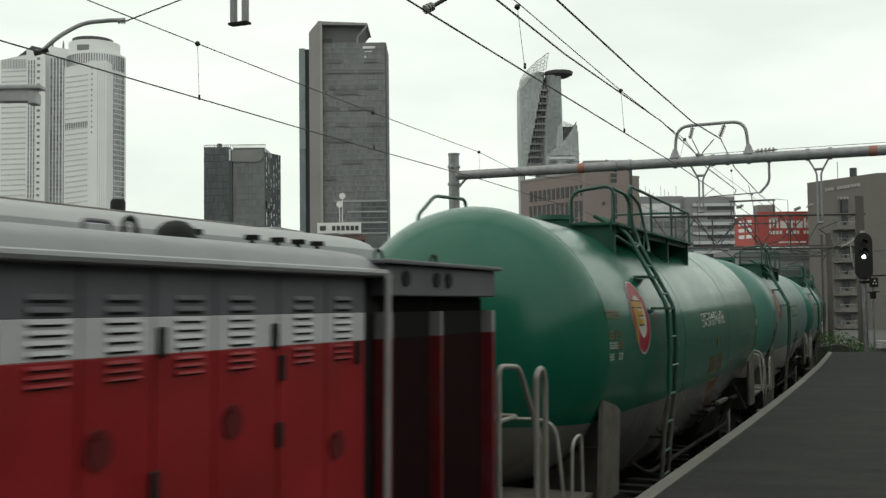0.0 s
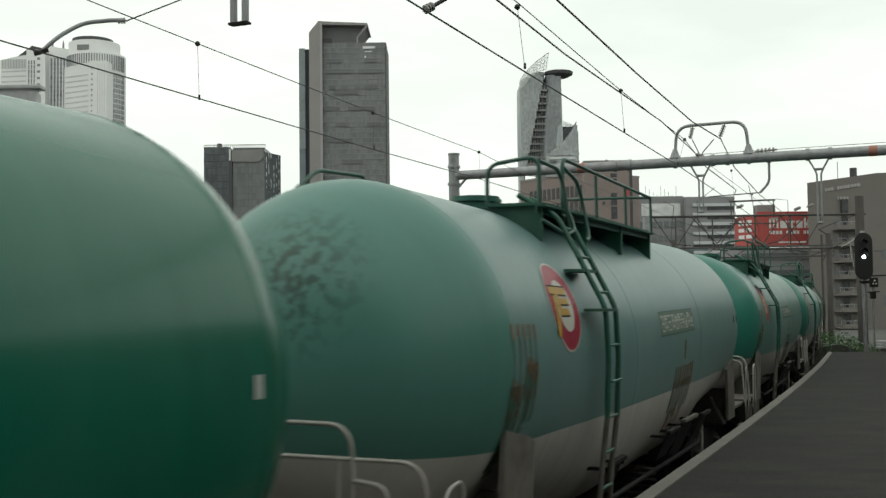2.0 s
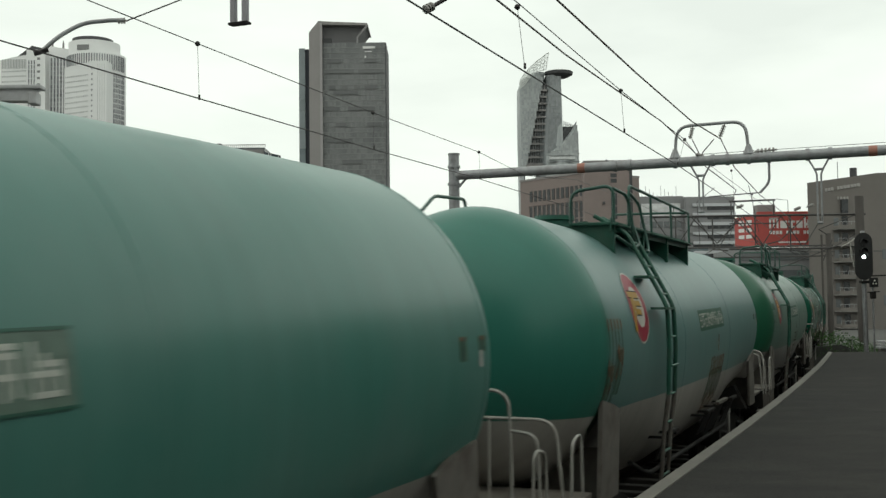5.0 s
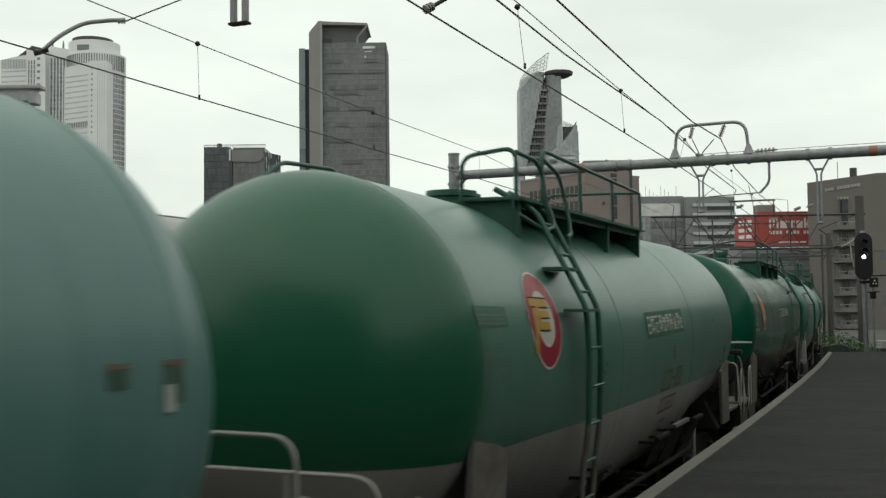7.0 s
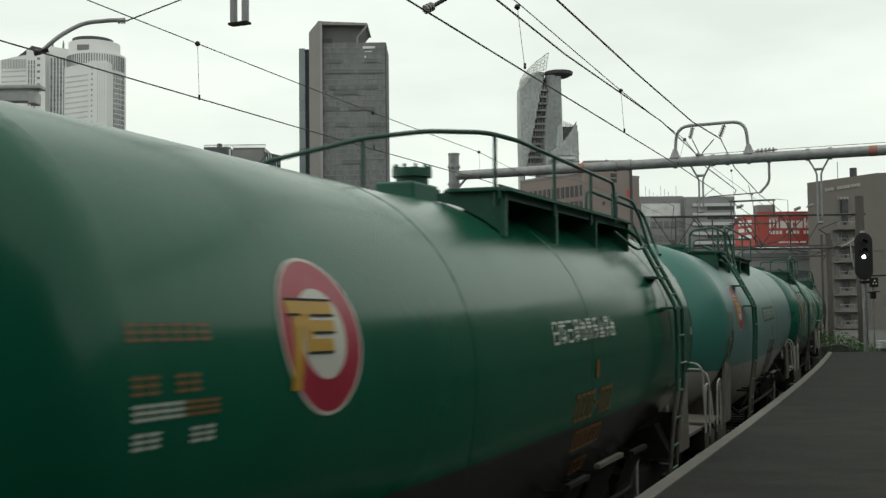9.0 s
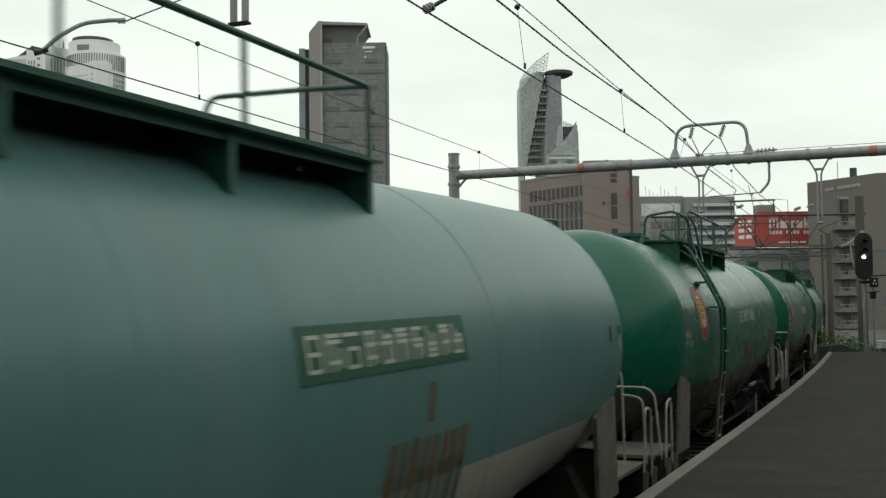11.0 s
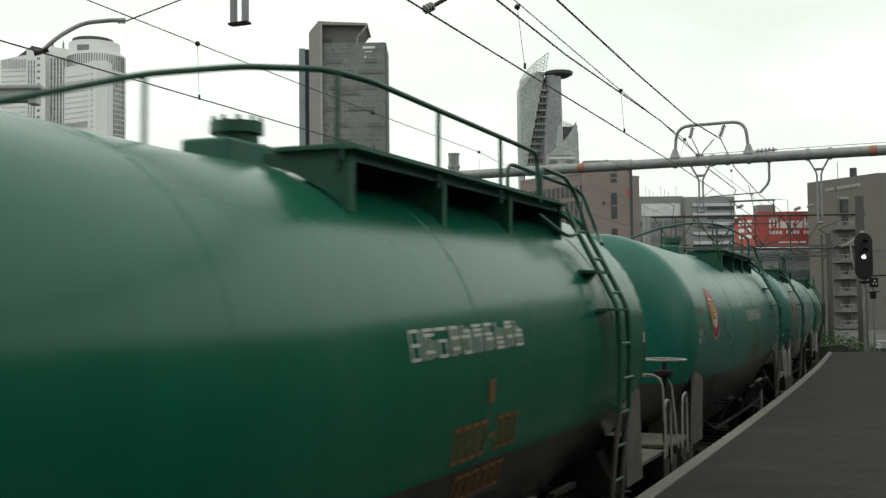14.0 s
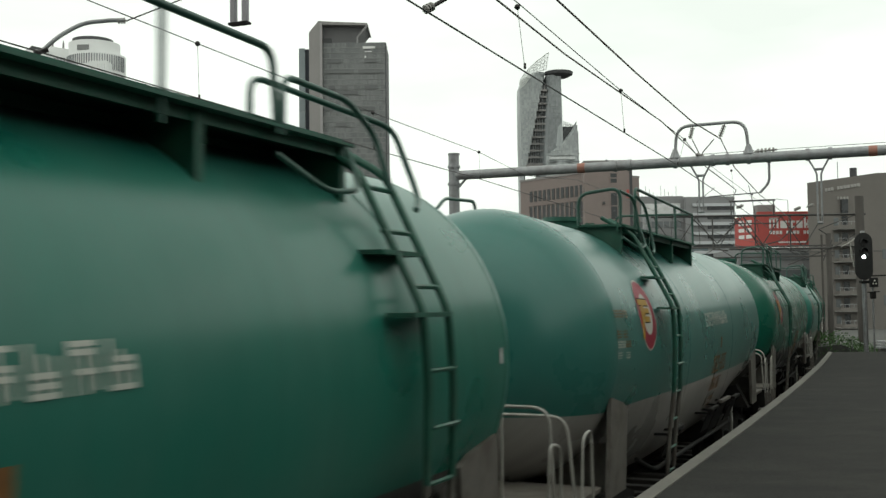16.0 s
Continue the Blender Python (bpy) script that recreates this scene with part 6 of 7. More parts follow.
def hotel():
    t = thing("hotel_building", "grey-brown hotel block with outdoor stair balconies", "hotel")
    y = 140
    bm = bmesh.new()
    lo = [bm.verts.new(v) for v in ((46.0, y, GZ), (75, y, GZ), (88, y + 25, GZ), (54.4, y + 25, GZ))]
    hi = [bm.verts.new(v) for v in ((46.0, y, 17.75), (75, y, 19.4), (88, y + 25, 19.4), (54.4, y + 25, 18.2))]
    mid = bm.verts.new((54.8, y, 18.9))
    bm.faces.new(lo)
    bm.faces.new((hi[0], mid, hi[1], hi[2], hi[3]))
    bm.faces.new((lo[0], lo[1], hi[1], mid, hi[0]))
    for a, b in ((1, 2), (2, 3), (3, 0)):
        bm.faces.new((lo[a], lo[b], hi[b], hi[a]))
    bmesh.ops.recalc_face_normals(bm, faces=bm.faces[:])
    part("wall", bm, M_HOTEL, t)
    rng = random.Random(4)
    x = 48.2
    for k in range(11):
        wdt = 0.28 + 0.1 * rng.random()
        if k != 3:
            wall_box("letter_bar", x, x + wdt, y - 0.12, y + 0.02, 16.62 + 0.06 * k, 17.02 + 0.06 * k, mat("letter_pale", (0.33, 0.315, 0.30), 0.5), t)
        x += wdt + 0.09
    for k in range(4):
        wall_box("letter_bar", 49.7 + k * 0.4, 49.95 + k * 0.4, y - 0.12, y + 0.02, 15.6, 15.95, mat("letter_pale", (0.33, 0.315, 0.30), 0.5), t)
    # stair balconies
    for j in range(7):
        z = -0.6 + j * 2.05
        s = wall_box("balcony", 49.0, 52.2, y - 2.0, y + 0.02, z, z + 0.16, M_CONC, t, "concrete stair landing")
        wall_box("balcony_front", 49.0, 52.2, y - 2.06, y - 1.98, z + 0.16, z + 0.55, M_HOTEL, t)
        wall_box("stair_door", 50.2, 50.95, y - 0.08, y + 0.02, z + 0.16, z + 1.75, M_WINDOW, t)
        wall_box("stair_window", 49.2, 49.8, y - 0.06, y + 0.02, z + 0.6, z + 1.6, M_GLASSGREY, t)
        for k in range(6):
            bm = bmesh.new()
            tube(bm, [(49.05 + k * 0.55, y - 2.0, z + 0.5), (49.05 + k * 0.55, y - 2.0, z + 0.95)], 0.03, 5)
            part("baluster", bm, M_GALV, t)
        bm = bmesh.new()
        tube(bm, [(49.0, y - 2.0, z + 0.95), (52.2, y - 2.0, z + 0.95)], 0.035, 5)
        part("handrail", bm, M_GALV, t)
    wall_box("service_duct", 50.1, 50.9, y - 0.5, y + 0.02, 13.6, 15.6, M_WINDOW, t)
    wall_box("wall_joint", 46, 60, y - 0.04, y + 0.02, 9.0, 9.08, M_ROOFDARK, t)
    for z in (2.2, 8.0):
        wall_box("side_window", 55.2, 57.5, y - 0.06, y + 0.02, z, z + 1.3, M_GLASSGREY, t)
    bm = bmesh.new()
    disc(bm, (52.6, y + 2, 18.9), (0, 0, 1), 0.45, 1.8, 14)
    part("chimney", bm, M_ROOFDARK, t)
    bm = bmesh.new()
    tube(bm, [(50.6, y + 2, 18), (50.6, y + 2, 20.6)], 0.05, 5)
    part("aerial", bm, M_GALV, t)


def small_roof_sign():
    b = thing("brick_building", "small brick building with a white roof sign", "building")
    y = 120
    wall_box("wall", -13.5, -8.2, y, y + 10, GZ, 10.6, mat("dull_brick", (0.16, 0.11, 0.09), 0.8, var=0.2, scale=1), b)
    first = wall_box("window", -0.18, 0.18, -0.06, 0.05, 0, 1.3, M_WINDOW, b)
    first.matrix_basis = pose(-13.1, y, 8.7)
    for k in range(1, 10):
        share("window", first, pose(-13.1 + 0.5 * k, y, 8.7), b)
    wall_box("sign_board", -13.5, -8.8, y - 0.4, y - 0.1, 10.75, 11.9, M_SIGNWHITE, b, "white roof sign board")
    for k in range(8):
        if k not in (1,):
            wall_box("sign_bar", -12.9 + k * 0.5 - (0.3 if k == 0 else 0), -12.55 + k * 0.5, y - 0.46, y - 0.4, 11.05, 11.55, M_ROOFDARK, b)
    for x, z in ((-11.2, 14.0), (-10.9, 14.9)):
        bm = bmesh.new()
        tube(bm, [(x, y + 1, 10.5), (x, y + 1, z)], 0.05, 6)
        disc(bm, (x, y + 1, z), (0.2, 1, 0), 0.34, 0.1, 16)
        part("roof_dish", bm, M_SIGNWHITE, b)
    v = thing("white_canopy_building", "small white flat-roofed building with glazed front", "building")
    wall_box("wall", -8.1, -6.6, y - 3, y + 2, GZ, 9.0, M_SIGNWHITE, v)
    wall_box("glazing", -8.0, -5.8, y - 3.2, y + 1, 9.0, 10.4, M_GLASSGREY, v)
    wall_box("roof", -7.9, -5.8, y - 3.3, y + 1, 10.4, 10.55, M_GREYWALL, v)


twin_office_tower()
twin_hotel_tower()
glass_tower()
dark_tower()
spiral_tower()
brown_building()
grey_building()
red_hoarding()
hotel()
small_roof_sign()

# ---------------------------------------------------------------- overhead line
def bar(name, pts, r, material, parent, n=8, label="", rad=None):
    bm = bmesh.new()
    tube(bm, bend(pts, rad) if rad else pts, r, n)
    return part(name, bm, material, parent, label, 60)


def sagging(pts, steps=6, sag=0.0):
    out = []
    for a, b in zip(pts, pts[1:]):
        for k in range(steps):
            f = k / steps
            p = Vector(a).lerp(Vector(b), f)
            p.z -= sag * 4 * f * (1 - f)
            out.append(p)
    return out + [Vector(pts[-1])]


def insulator(name, a, b, parent, r=0.045, n=5):
    """A string of ribbed discs from a to b."""
    a, b = Vector(a), Vector(b)
    bm = bmesh.new()
    tube(bm, [a, b], r * 0.35, 8)
    for k in range(n):
        disc(bm, a.lerp(b, (k + 1) / (n + 1)), b - a, r, (b - a).length / n * 0.45, 12)
    return part(name, bm, M_CERAMIC, parent, "pale ribbed insulator", 50)


BEAM = Vector((0.929, -0.370, 0.0)).normalized()
M_BAND = mat("faded_orange_band", (0.34, 0.15, 0.11), 0.7, var=0.2)


def gantry():
    g = thing("catenary_gantry", "grey steel pipe gantry over the tracks", "gantry")
    p0 = Vector((0.30, 28.0, 0))
    def on(s, z, d=0.0):
        q = p0 + BEAM * s
        return (q.x - d * 0.37, q.y - d * 0.929, z)
    bar("pole", [(0.30, 28.0, -0.75), (0.30, 28.0, 6.46)], 0.135, M_GALV, g, 16, "grey steel pole")
    bar("pole_cap", [(0.30, 28.0, 6.46), (0.30, 28.0, 6.50)], 0.15, M_GALV, g, 16)
    bar("pole", [on(15.2, 1.1), on(15.2, 6.4)], 0.135, M_GALV, g, 16)
    bar("beam", [on(0.05, 5.94), on(15.2, 5.94)], 0.118, M_GALV, g, 16, "horizontal steel pipe beam")
    for z in (5.72, 6.16):
        bar("clamp", [on(0, z - 0.03), on(0, z + 0.03)], 0.16, M_GALV, g, 16)
    bar("knee", [on(0.1, 5.62), on(0.34, 5.86)], 0.03, M_GALV, g)
    for s in (4.14, 4.48, 5.55, 6.42, 6.75, 7.22, 7.66, 8.5, 8.98, 11.0):
        bar("beam_collar", [on(s - 0.04, 5.94), on(s + 0.04, 5.94)], 0.140, M_GALV, g, 16)
    for s in (3.31, 9.87):
        bar("colour_band", [on(s - 0.09, 5.94), on(s + 0.09, 5.94)], 0.121, M_BAND, g, 16, "faded orange band")
    # raised hoop that carries two wires
    bar("hoop", [on(5.55, 6.05), on(5.60, 6.78), on(7.17, 6.80), on(7.22, 6.05)], 0.038, M_GALV, g, 10, "bent steel hoop", 0.32)
    for s in (5.55, 7.22):
        bm = bmesh.new()
        tube(bm, [on(s, 6.04), on(s, 6.26)], [0.13, 0.045], 10)
        part("hoop_foot", bm, M_GALV, g)
    insulator("insulator", on(5.98, 6.76), on(5.90, 6.47), g, 0.05)
    insulator("insulator", on(6.70, 6.76), on(6.58, 6.45), g, 0.05)
    bar("hanger", [on(6.45, 6.43), on(6.2, 6.15), on(6.1, 5.95)], 0.012, M_WIRE, g, 6)
    # hanging yokes
    for s, zb in ((6.13, 4.76), (8.73, 4.40)):
        for e in (-1, 1):
            bar("yoke_arm", [on(s + e * 0.22, 5.84), on(s + e * 0.10, 5.62), on(s + e * 0.045, 5.5), on(s + e * 0.045, zb)], 0.022, M_GALV, g, 8, "", 0.1)
        bar("yoke_tie", [on(s - 0.09, 5.60), on(s + 0.09, 5.60)], 0.03, M_GALV, g)
        bar("yoke_tie", [on(s - 0.06, zb), on(s + 0.06, zb)], 0.035, M_GALV, g)
    bar("registration_arm", [on(7.66, 5.86), on(7.66, 5.36), on(7.45, 5.14)], 0.030, M_GALV, g, 8, "bent steel registration arm", 0.12)
    insulator("insulator", on(7.35, 6.08), on(7.85, 6.10), g, 0.06)
    bar("registration_rod", [on(7.45, 5.14), on(6.3, 5.10)], 0.012, M_WIRE, g, 6)
    insulator("insulator", on(6.02, 6.10), on(6.22, 6.02), g, 0.06, 4)
    bar("stay", [on(3.9, 6.1), on(4.14, 5.98), on(4.5, 6.0)], 0.02, M_GALV, g, 6)


def near_gantry():
    """The gantry overhead, of which only hanging parts come into view."""
    g = thing("near_gantry", "grey steel gantry with hanging double bars", "gantry")
    p0 = Vector((-2.24, 12.3, 0))
    on = lambda s, z: tuple((p0 + BEAM * s)[:2]) + (z,)
    bar("beam", [on(-9, 7.0), on(13, 7.0)], 0.12, M_GALV, g, 14)
    bar("pole", [on(-9, -0.75), on(-9, 7.3)], 0.14, M_GALV, g, 14)
    bar("pole", [on(13, 1.1), on(13, 7.3)], 0.14, M_GALV, g, 14)
    for x in (-0.075, 0.075):
        q = p0 + BEAM * x
        bm = bmesh.new()
        box(bm, -0.032, 0.032, -0.03, 0.03, 5.82, 6.95, 0.004)
        o = part("hanging_bar", bm, mat("weathered_lilac_grey", (0.30, 0.29, 0.31), 0.55, var=0.15), g, "grey hanging steel bar")
        o.matrix_basis = pose(q.x, q.y, 0, 0, 0, -21.7)
    q = p0
    bm = bmesh.new()
    box(bm, -0.12, 0.12, -0.05, 0.05, 5.80, 5.825)
    o = part("foot_plate", bm, M_DARK, g)
    o.matrix_basis = pose(q.x, q.y, 0, 0, 0, -21.7)
    bar("pull_off_arm", [(-3.84, 10.6, 5.12), (-3.70, 10.68, 5.29), (-3.50, 10.8, 5.45), (-3.24, 10.9, 5.50), (-3.13, 10.9, 5.495)], 0.021, M_GALV, g, 8, "curved steel pull-off arm", 0.1)
    insulator("insulator", (-3.21, 10.9, 5.49), (-3.10, 10.92, 5.50), g, 0.03, 3)
    bar("pull_off_wire", [(-3.10, 10.92, 5.50), (-2.64, 11.2, 5.78), (-1.2, 11.9, 6.95)], 0.007, M_WIRE, g, 6)
    bar("wire_clip", [(-3.90, 10.58, 5.10), (-3.78, 10.62, 5.15)], 0.026, M_WIRE, g, 6)
    bar("registration_arm", [(-0.10, 9.3, 5.14), (0.03, 9.4, 5.24), (0.9, 9.9, 5.9), (1.2, 10.92, 6.95)], 0.018, M_WIRE, g, 6)
    insulator("insulator", (-0.14, 9.28, 5.12), (-0.05, 9.34, 5.18), g, 0.04, 3)


def cantilever():
    g = thing("cantilever_post", "post with pale grey box-section arm", "post")
    pale = mat("pale_arm_paint", (0.50, 0.50, 0.51), 0.5, var=0.15, dirt=0.3, dirt_col=(0.3, 0.29, 0.28))
    bar("post", [(-9.6, 16.3, -0.75), (-9.6, 16.3, 6.2)], 0.13, M_GALV, g, 14)
    bm = bmesh.new()
    box(bm, -9.6, -5.86, 15.92, 16.08, 5.66, 5.86, 0.02)
    part("arm", bm, pale, g)
    bm = bmesh.new()
    box(bm, -9.6, -5.76, 15.88, 16.12, 5.84, 5.90, 0.015)
    box(bm, -5.95, -5.82, 15.9, 16.1, 5.62, 5.80, 0.02)
    part("arm_cap", bm, pale, g)


def wires():
    brown = mat("bronze_feeder_wire", (0.070, 0.040, 0.034), 0.5, metal=0.3)
    def wire(label, pts, r, sag=0.0):
        bm = bmesh.new()
        tube(bm, sagging(pts, 6, sag), r, 6)
        ob = part("overhead_wire", bm, brown if r > 0.0105 else M_WIRE)
        tagged(ob, label, "wire", "overhead wires")
        return ob
    c1 = wire("thin dark contact wire over the tank train", [(-6.1, -6.0, 5.12), (-0.25, 8.9, 5.10), (4.21, 19.8, 5.10), (6.96, 27.0, 5.15), (10.45, 36.0, 5.13), (19.3, 60, 5.2)], 0.0085)
    c2 = wire("thin dark contact wire over the next track", [(-9.9, -4.0, 5.12), (-4.01, 10.05, 5.10), (-1.06, 17.33, 5.10), (0.73, 21.2, 5.06), (3.6, 28.2, 5.0), (15, 60, 5.2)], 0.0085)
    m1 = wire("messenger wire above the contact wire", [(-2.6, 3.0, 6.2), (0.73, 11.2, 5.76), (2.59, 15.93, 5.71), (4.34, 19.79, 5.56), (5.95, 25.75, 6.05), (10.4, 36, 5.8), (19.3, 60, 6.3)], 0.006)
    wire("thick feeder wire to the gantry insulators", [(-2.6, 1.5, 6.3), (0.58, 11.2, 5.74), (1.64, 14.5, 5.92), (3.93, 19.8, 5.90), (5.94, 25.75, 6.08)], 0.011)
    wire("thick upper feeder wire under the hoop", [(-2.4, 4.0, 6.9), (1.49, 14.0, 6.51), (3.36, 18.9, 6.57), (5.26, 23.2, 6.44), (6.43, 25.56, 6.43)], 0.014)
    wire("thick feeder wire beyond the gantry", [(6.43, 25.56, 6.44), (7.38, 28.0, 6.06), (10.29, 36.0, 6.14), (19.0, 60, 7.0)], 0.013)
    m2 = wire("messenger wire of the next track", [(-8.8, -1.0, 6.4), (-3.61, 11.2, 5.80), (-2.87, 13.03, 5.77), (-1.07, 17.33, 5.68), (0.71, 21.2, 5.58), (1.8, 24, 5.45), (3.4, 28.0, 5.8), (14.5, 60, 6.4)], 0.0065)
    wire("thin wire from the hoop to the far side", [(5.9, 25.8, 6.1), (10.5, 24.0, 6.12)], 0.006)
    wire("thick wire falling from hoop to far gantry", [(5.83, 25.8, 6.46), (6.3, 26.5, 5.9), (8.2, 31, 5.8), (15.6, 60, 8.1)], 0.012)
    for a, b in (((-2.87, 13.03, 5.77), (-2.85, 13.03, 5.10)), ((-1.07, 17.33, 5.68), (-1.06, 17.33, 5.10)), ((0.71, 21.2, 5.58), (0.73, 21.2, 5.06)), ((0.81, 11.54, 5.755), (0.88, 11.54, 5.10)),
                 ((2.59, 15.93, 5.71), (2.63, 15.93, 5.10)), ((4.34, 19.79, 5.56), (4.21, 19.79, 5.10)), ((7.3, 28.0, 5.98), (7.36, 28.0, 5.15)), ((9.2, 33.0, 5.86), (9.25, 33, 5.14))):
        d = tagged(new("dropper"), "thin wire dropper with a dark ball clamp", "dropper", "wire droppers")
        bar("rod", [a, b], 0.003, M_WIRE, d, 6)
        bm = bmesh.new()
        bmesh.ops.create_icosphere(bm, subdivisions=2, radius=0.032, matrix=Matrix.Translation(a))
        part("ball_clamp", bm, M_WIRE, d, "dark round clamp", 60)
        bar("foot_clamp", [b, Vector(b) + Vector((0, 0, 0.06))], 0.014, M_WIRE, d, 6)


def far_gantries():
    g = thing("far_gantry", "lattice steel gantry on concrete poles", "gantry")
    pole = mat("old_concrete_pole", (0.085, 0.076, 0.070), 0.9, var=0.15, scale=1.5)
    bar("pole", [(22.49, 60, -0.75), (22.49, 60, 8.35)], [0.26, 0.23], pole, g, 16, "weathered concrete pole")
    bar("pole", [(11.35, 62, -0.75), (11.35, 62, 7.5)], 0.2, M_GALV, g, 12)
    bar("pole", [(20.75, 61, -0.75), (20.75, 61, 6.35)], 0.06, pole, g, 12)
    dark = M_GANTRYDARK
    for z, x0, x1 in ((7.38, 11.3, 22.8), (5.58, 15.5, 21.0)):
        bar("chord", [(x0, 60.3, z), (x1, 60.0, z)], 0.06, dark, g, 6)
    for a, b in (((22.4, 7.4), (20.3, 6.6)), ((20.3, 6.6), (20.75, 6.3)), ((22.4, 6.4), (20.9, 5.5)), ((19.7, 7.4), (18.2, 6.0)), ((18.2, 6.0), (16.5, 5.58)), ((15.6, 7.38), (17.4, 5.6)),
                 ((20.7, 5.5), (18.6, 4.7)), ((15.5, 6.95), (18.0, 6.95)), ((13.4, 7.38), (14.8, 5.9)), ((14.8, 5.9), (16.2, 7.38)), ((16.2, 7.38), (17.4, 5.6)), ((20.5, 4.9), (21.0, 6.0))):
        bar("brace", [(a[0], 60.1, a[1]), (b[0], 60.1, b[1])], 0.032, dark, g, 6)
    for x in (15.6, 17.9):
        bar("upright", [(x, 60.1, 7.38), (x, 60.1, 8.2)], 0.03, dark, g, 6)
    bar("upper_bar", [(15.5, 60.1, 8.15), (18.0, 60.1, 8.22)], 0.05, dark, g, 6)
    # sway wires and droppers of the far tracks
    rng = random.Random(12)
    for k in range(5):
        x = 12.3 + k * 1.6
        bar("stay_wire", [(x, 60.2, 5.4 + 1.2 * rng.random()), (x + 0.9 * (rng.random() - 0.4), 60.2, 7.1 + 1.3 * rng.random()), (x + 2.2 * (rng.random() - 0.3), 60.2, 8.2 + 1.2 * rng.random())], 0.018, dark, g, 5)
    for x, l in ((12.6, 1.5), (14.6, 1.8), (16.9, 1.6), (18.8, 1.9)):
        bar("drop_arm", [(x, 60.2, 7.38), (x, 60.2, 7.38 - l), (x + 0.8, 60.2, 7.3 - l)], 0.04, dark, g, 6)
    for k in range(8):
        x = 11.4 + k * 1.15
        bar("brace", [(x, 60.15, 5.62 if k % 2 else 7.35), (x + 1.15, 60.15, 7.35 if k % 2 else 5.62)], 0.028, dark, g, 6)
    for x, z in ((20.0, 7.9), (16.2, 7.9), (19.3, 7.75)):
        insulator("insulator", (x - 0.35, 60, z - 0.12), (x + 0.05, 60, z + 0.05), g, 0.09, 4)
    h = thing("far_gantry", "distant dark lattice gantry over the curve", "gantry")
    bar("pole", [(27.7, 80, -0.75), (27.7, 80, 7.6)], 0.2, pole, h, 12)
    bar("pole", [(17.0, 82, -0.75), (17.0, 82, 7.4)], 0.18, pole, h, 12)
    for z in (6.76, 6.0):
        bar("chord", [(17.0, 82, z), (28.0, 80, z)], 0.06, dark, h, 6)
    for k in range(9):
        x = 17.5 + k * 1.2
        bar("brace", [(x, 81, 6.0 if k % 2 else 6.76), (x + 1.2, 81, 6.76 if k % 2 else 6.0)], 0.03, dark, h, 6)
    for y, l in ((60, 7.4), (60, 6.9)):
        bm = bmesh.new()
        tube(bm, sagging([(12.0, y, l), (30, y + 40, l + 0.5)], 6, 0.3), 0.018, 6)
        tagged(part("overhead_wire", bm, M_WIRE), "distant overhead wire beyond the gantry", "wire", "overhead wires")


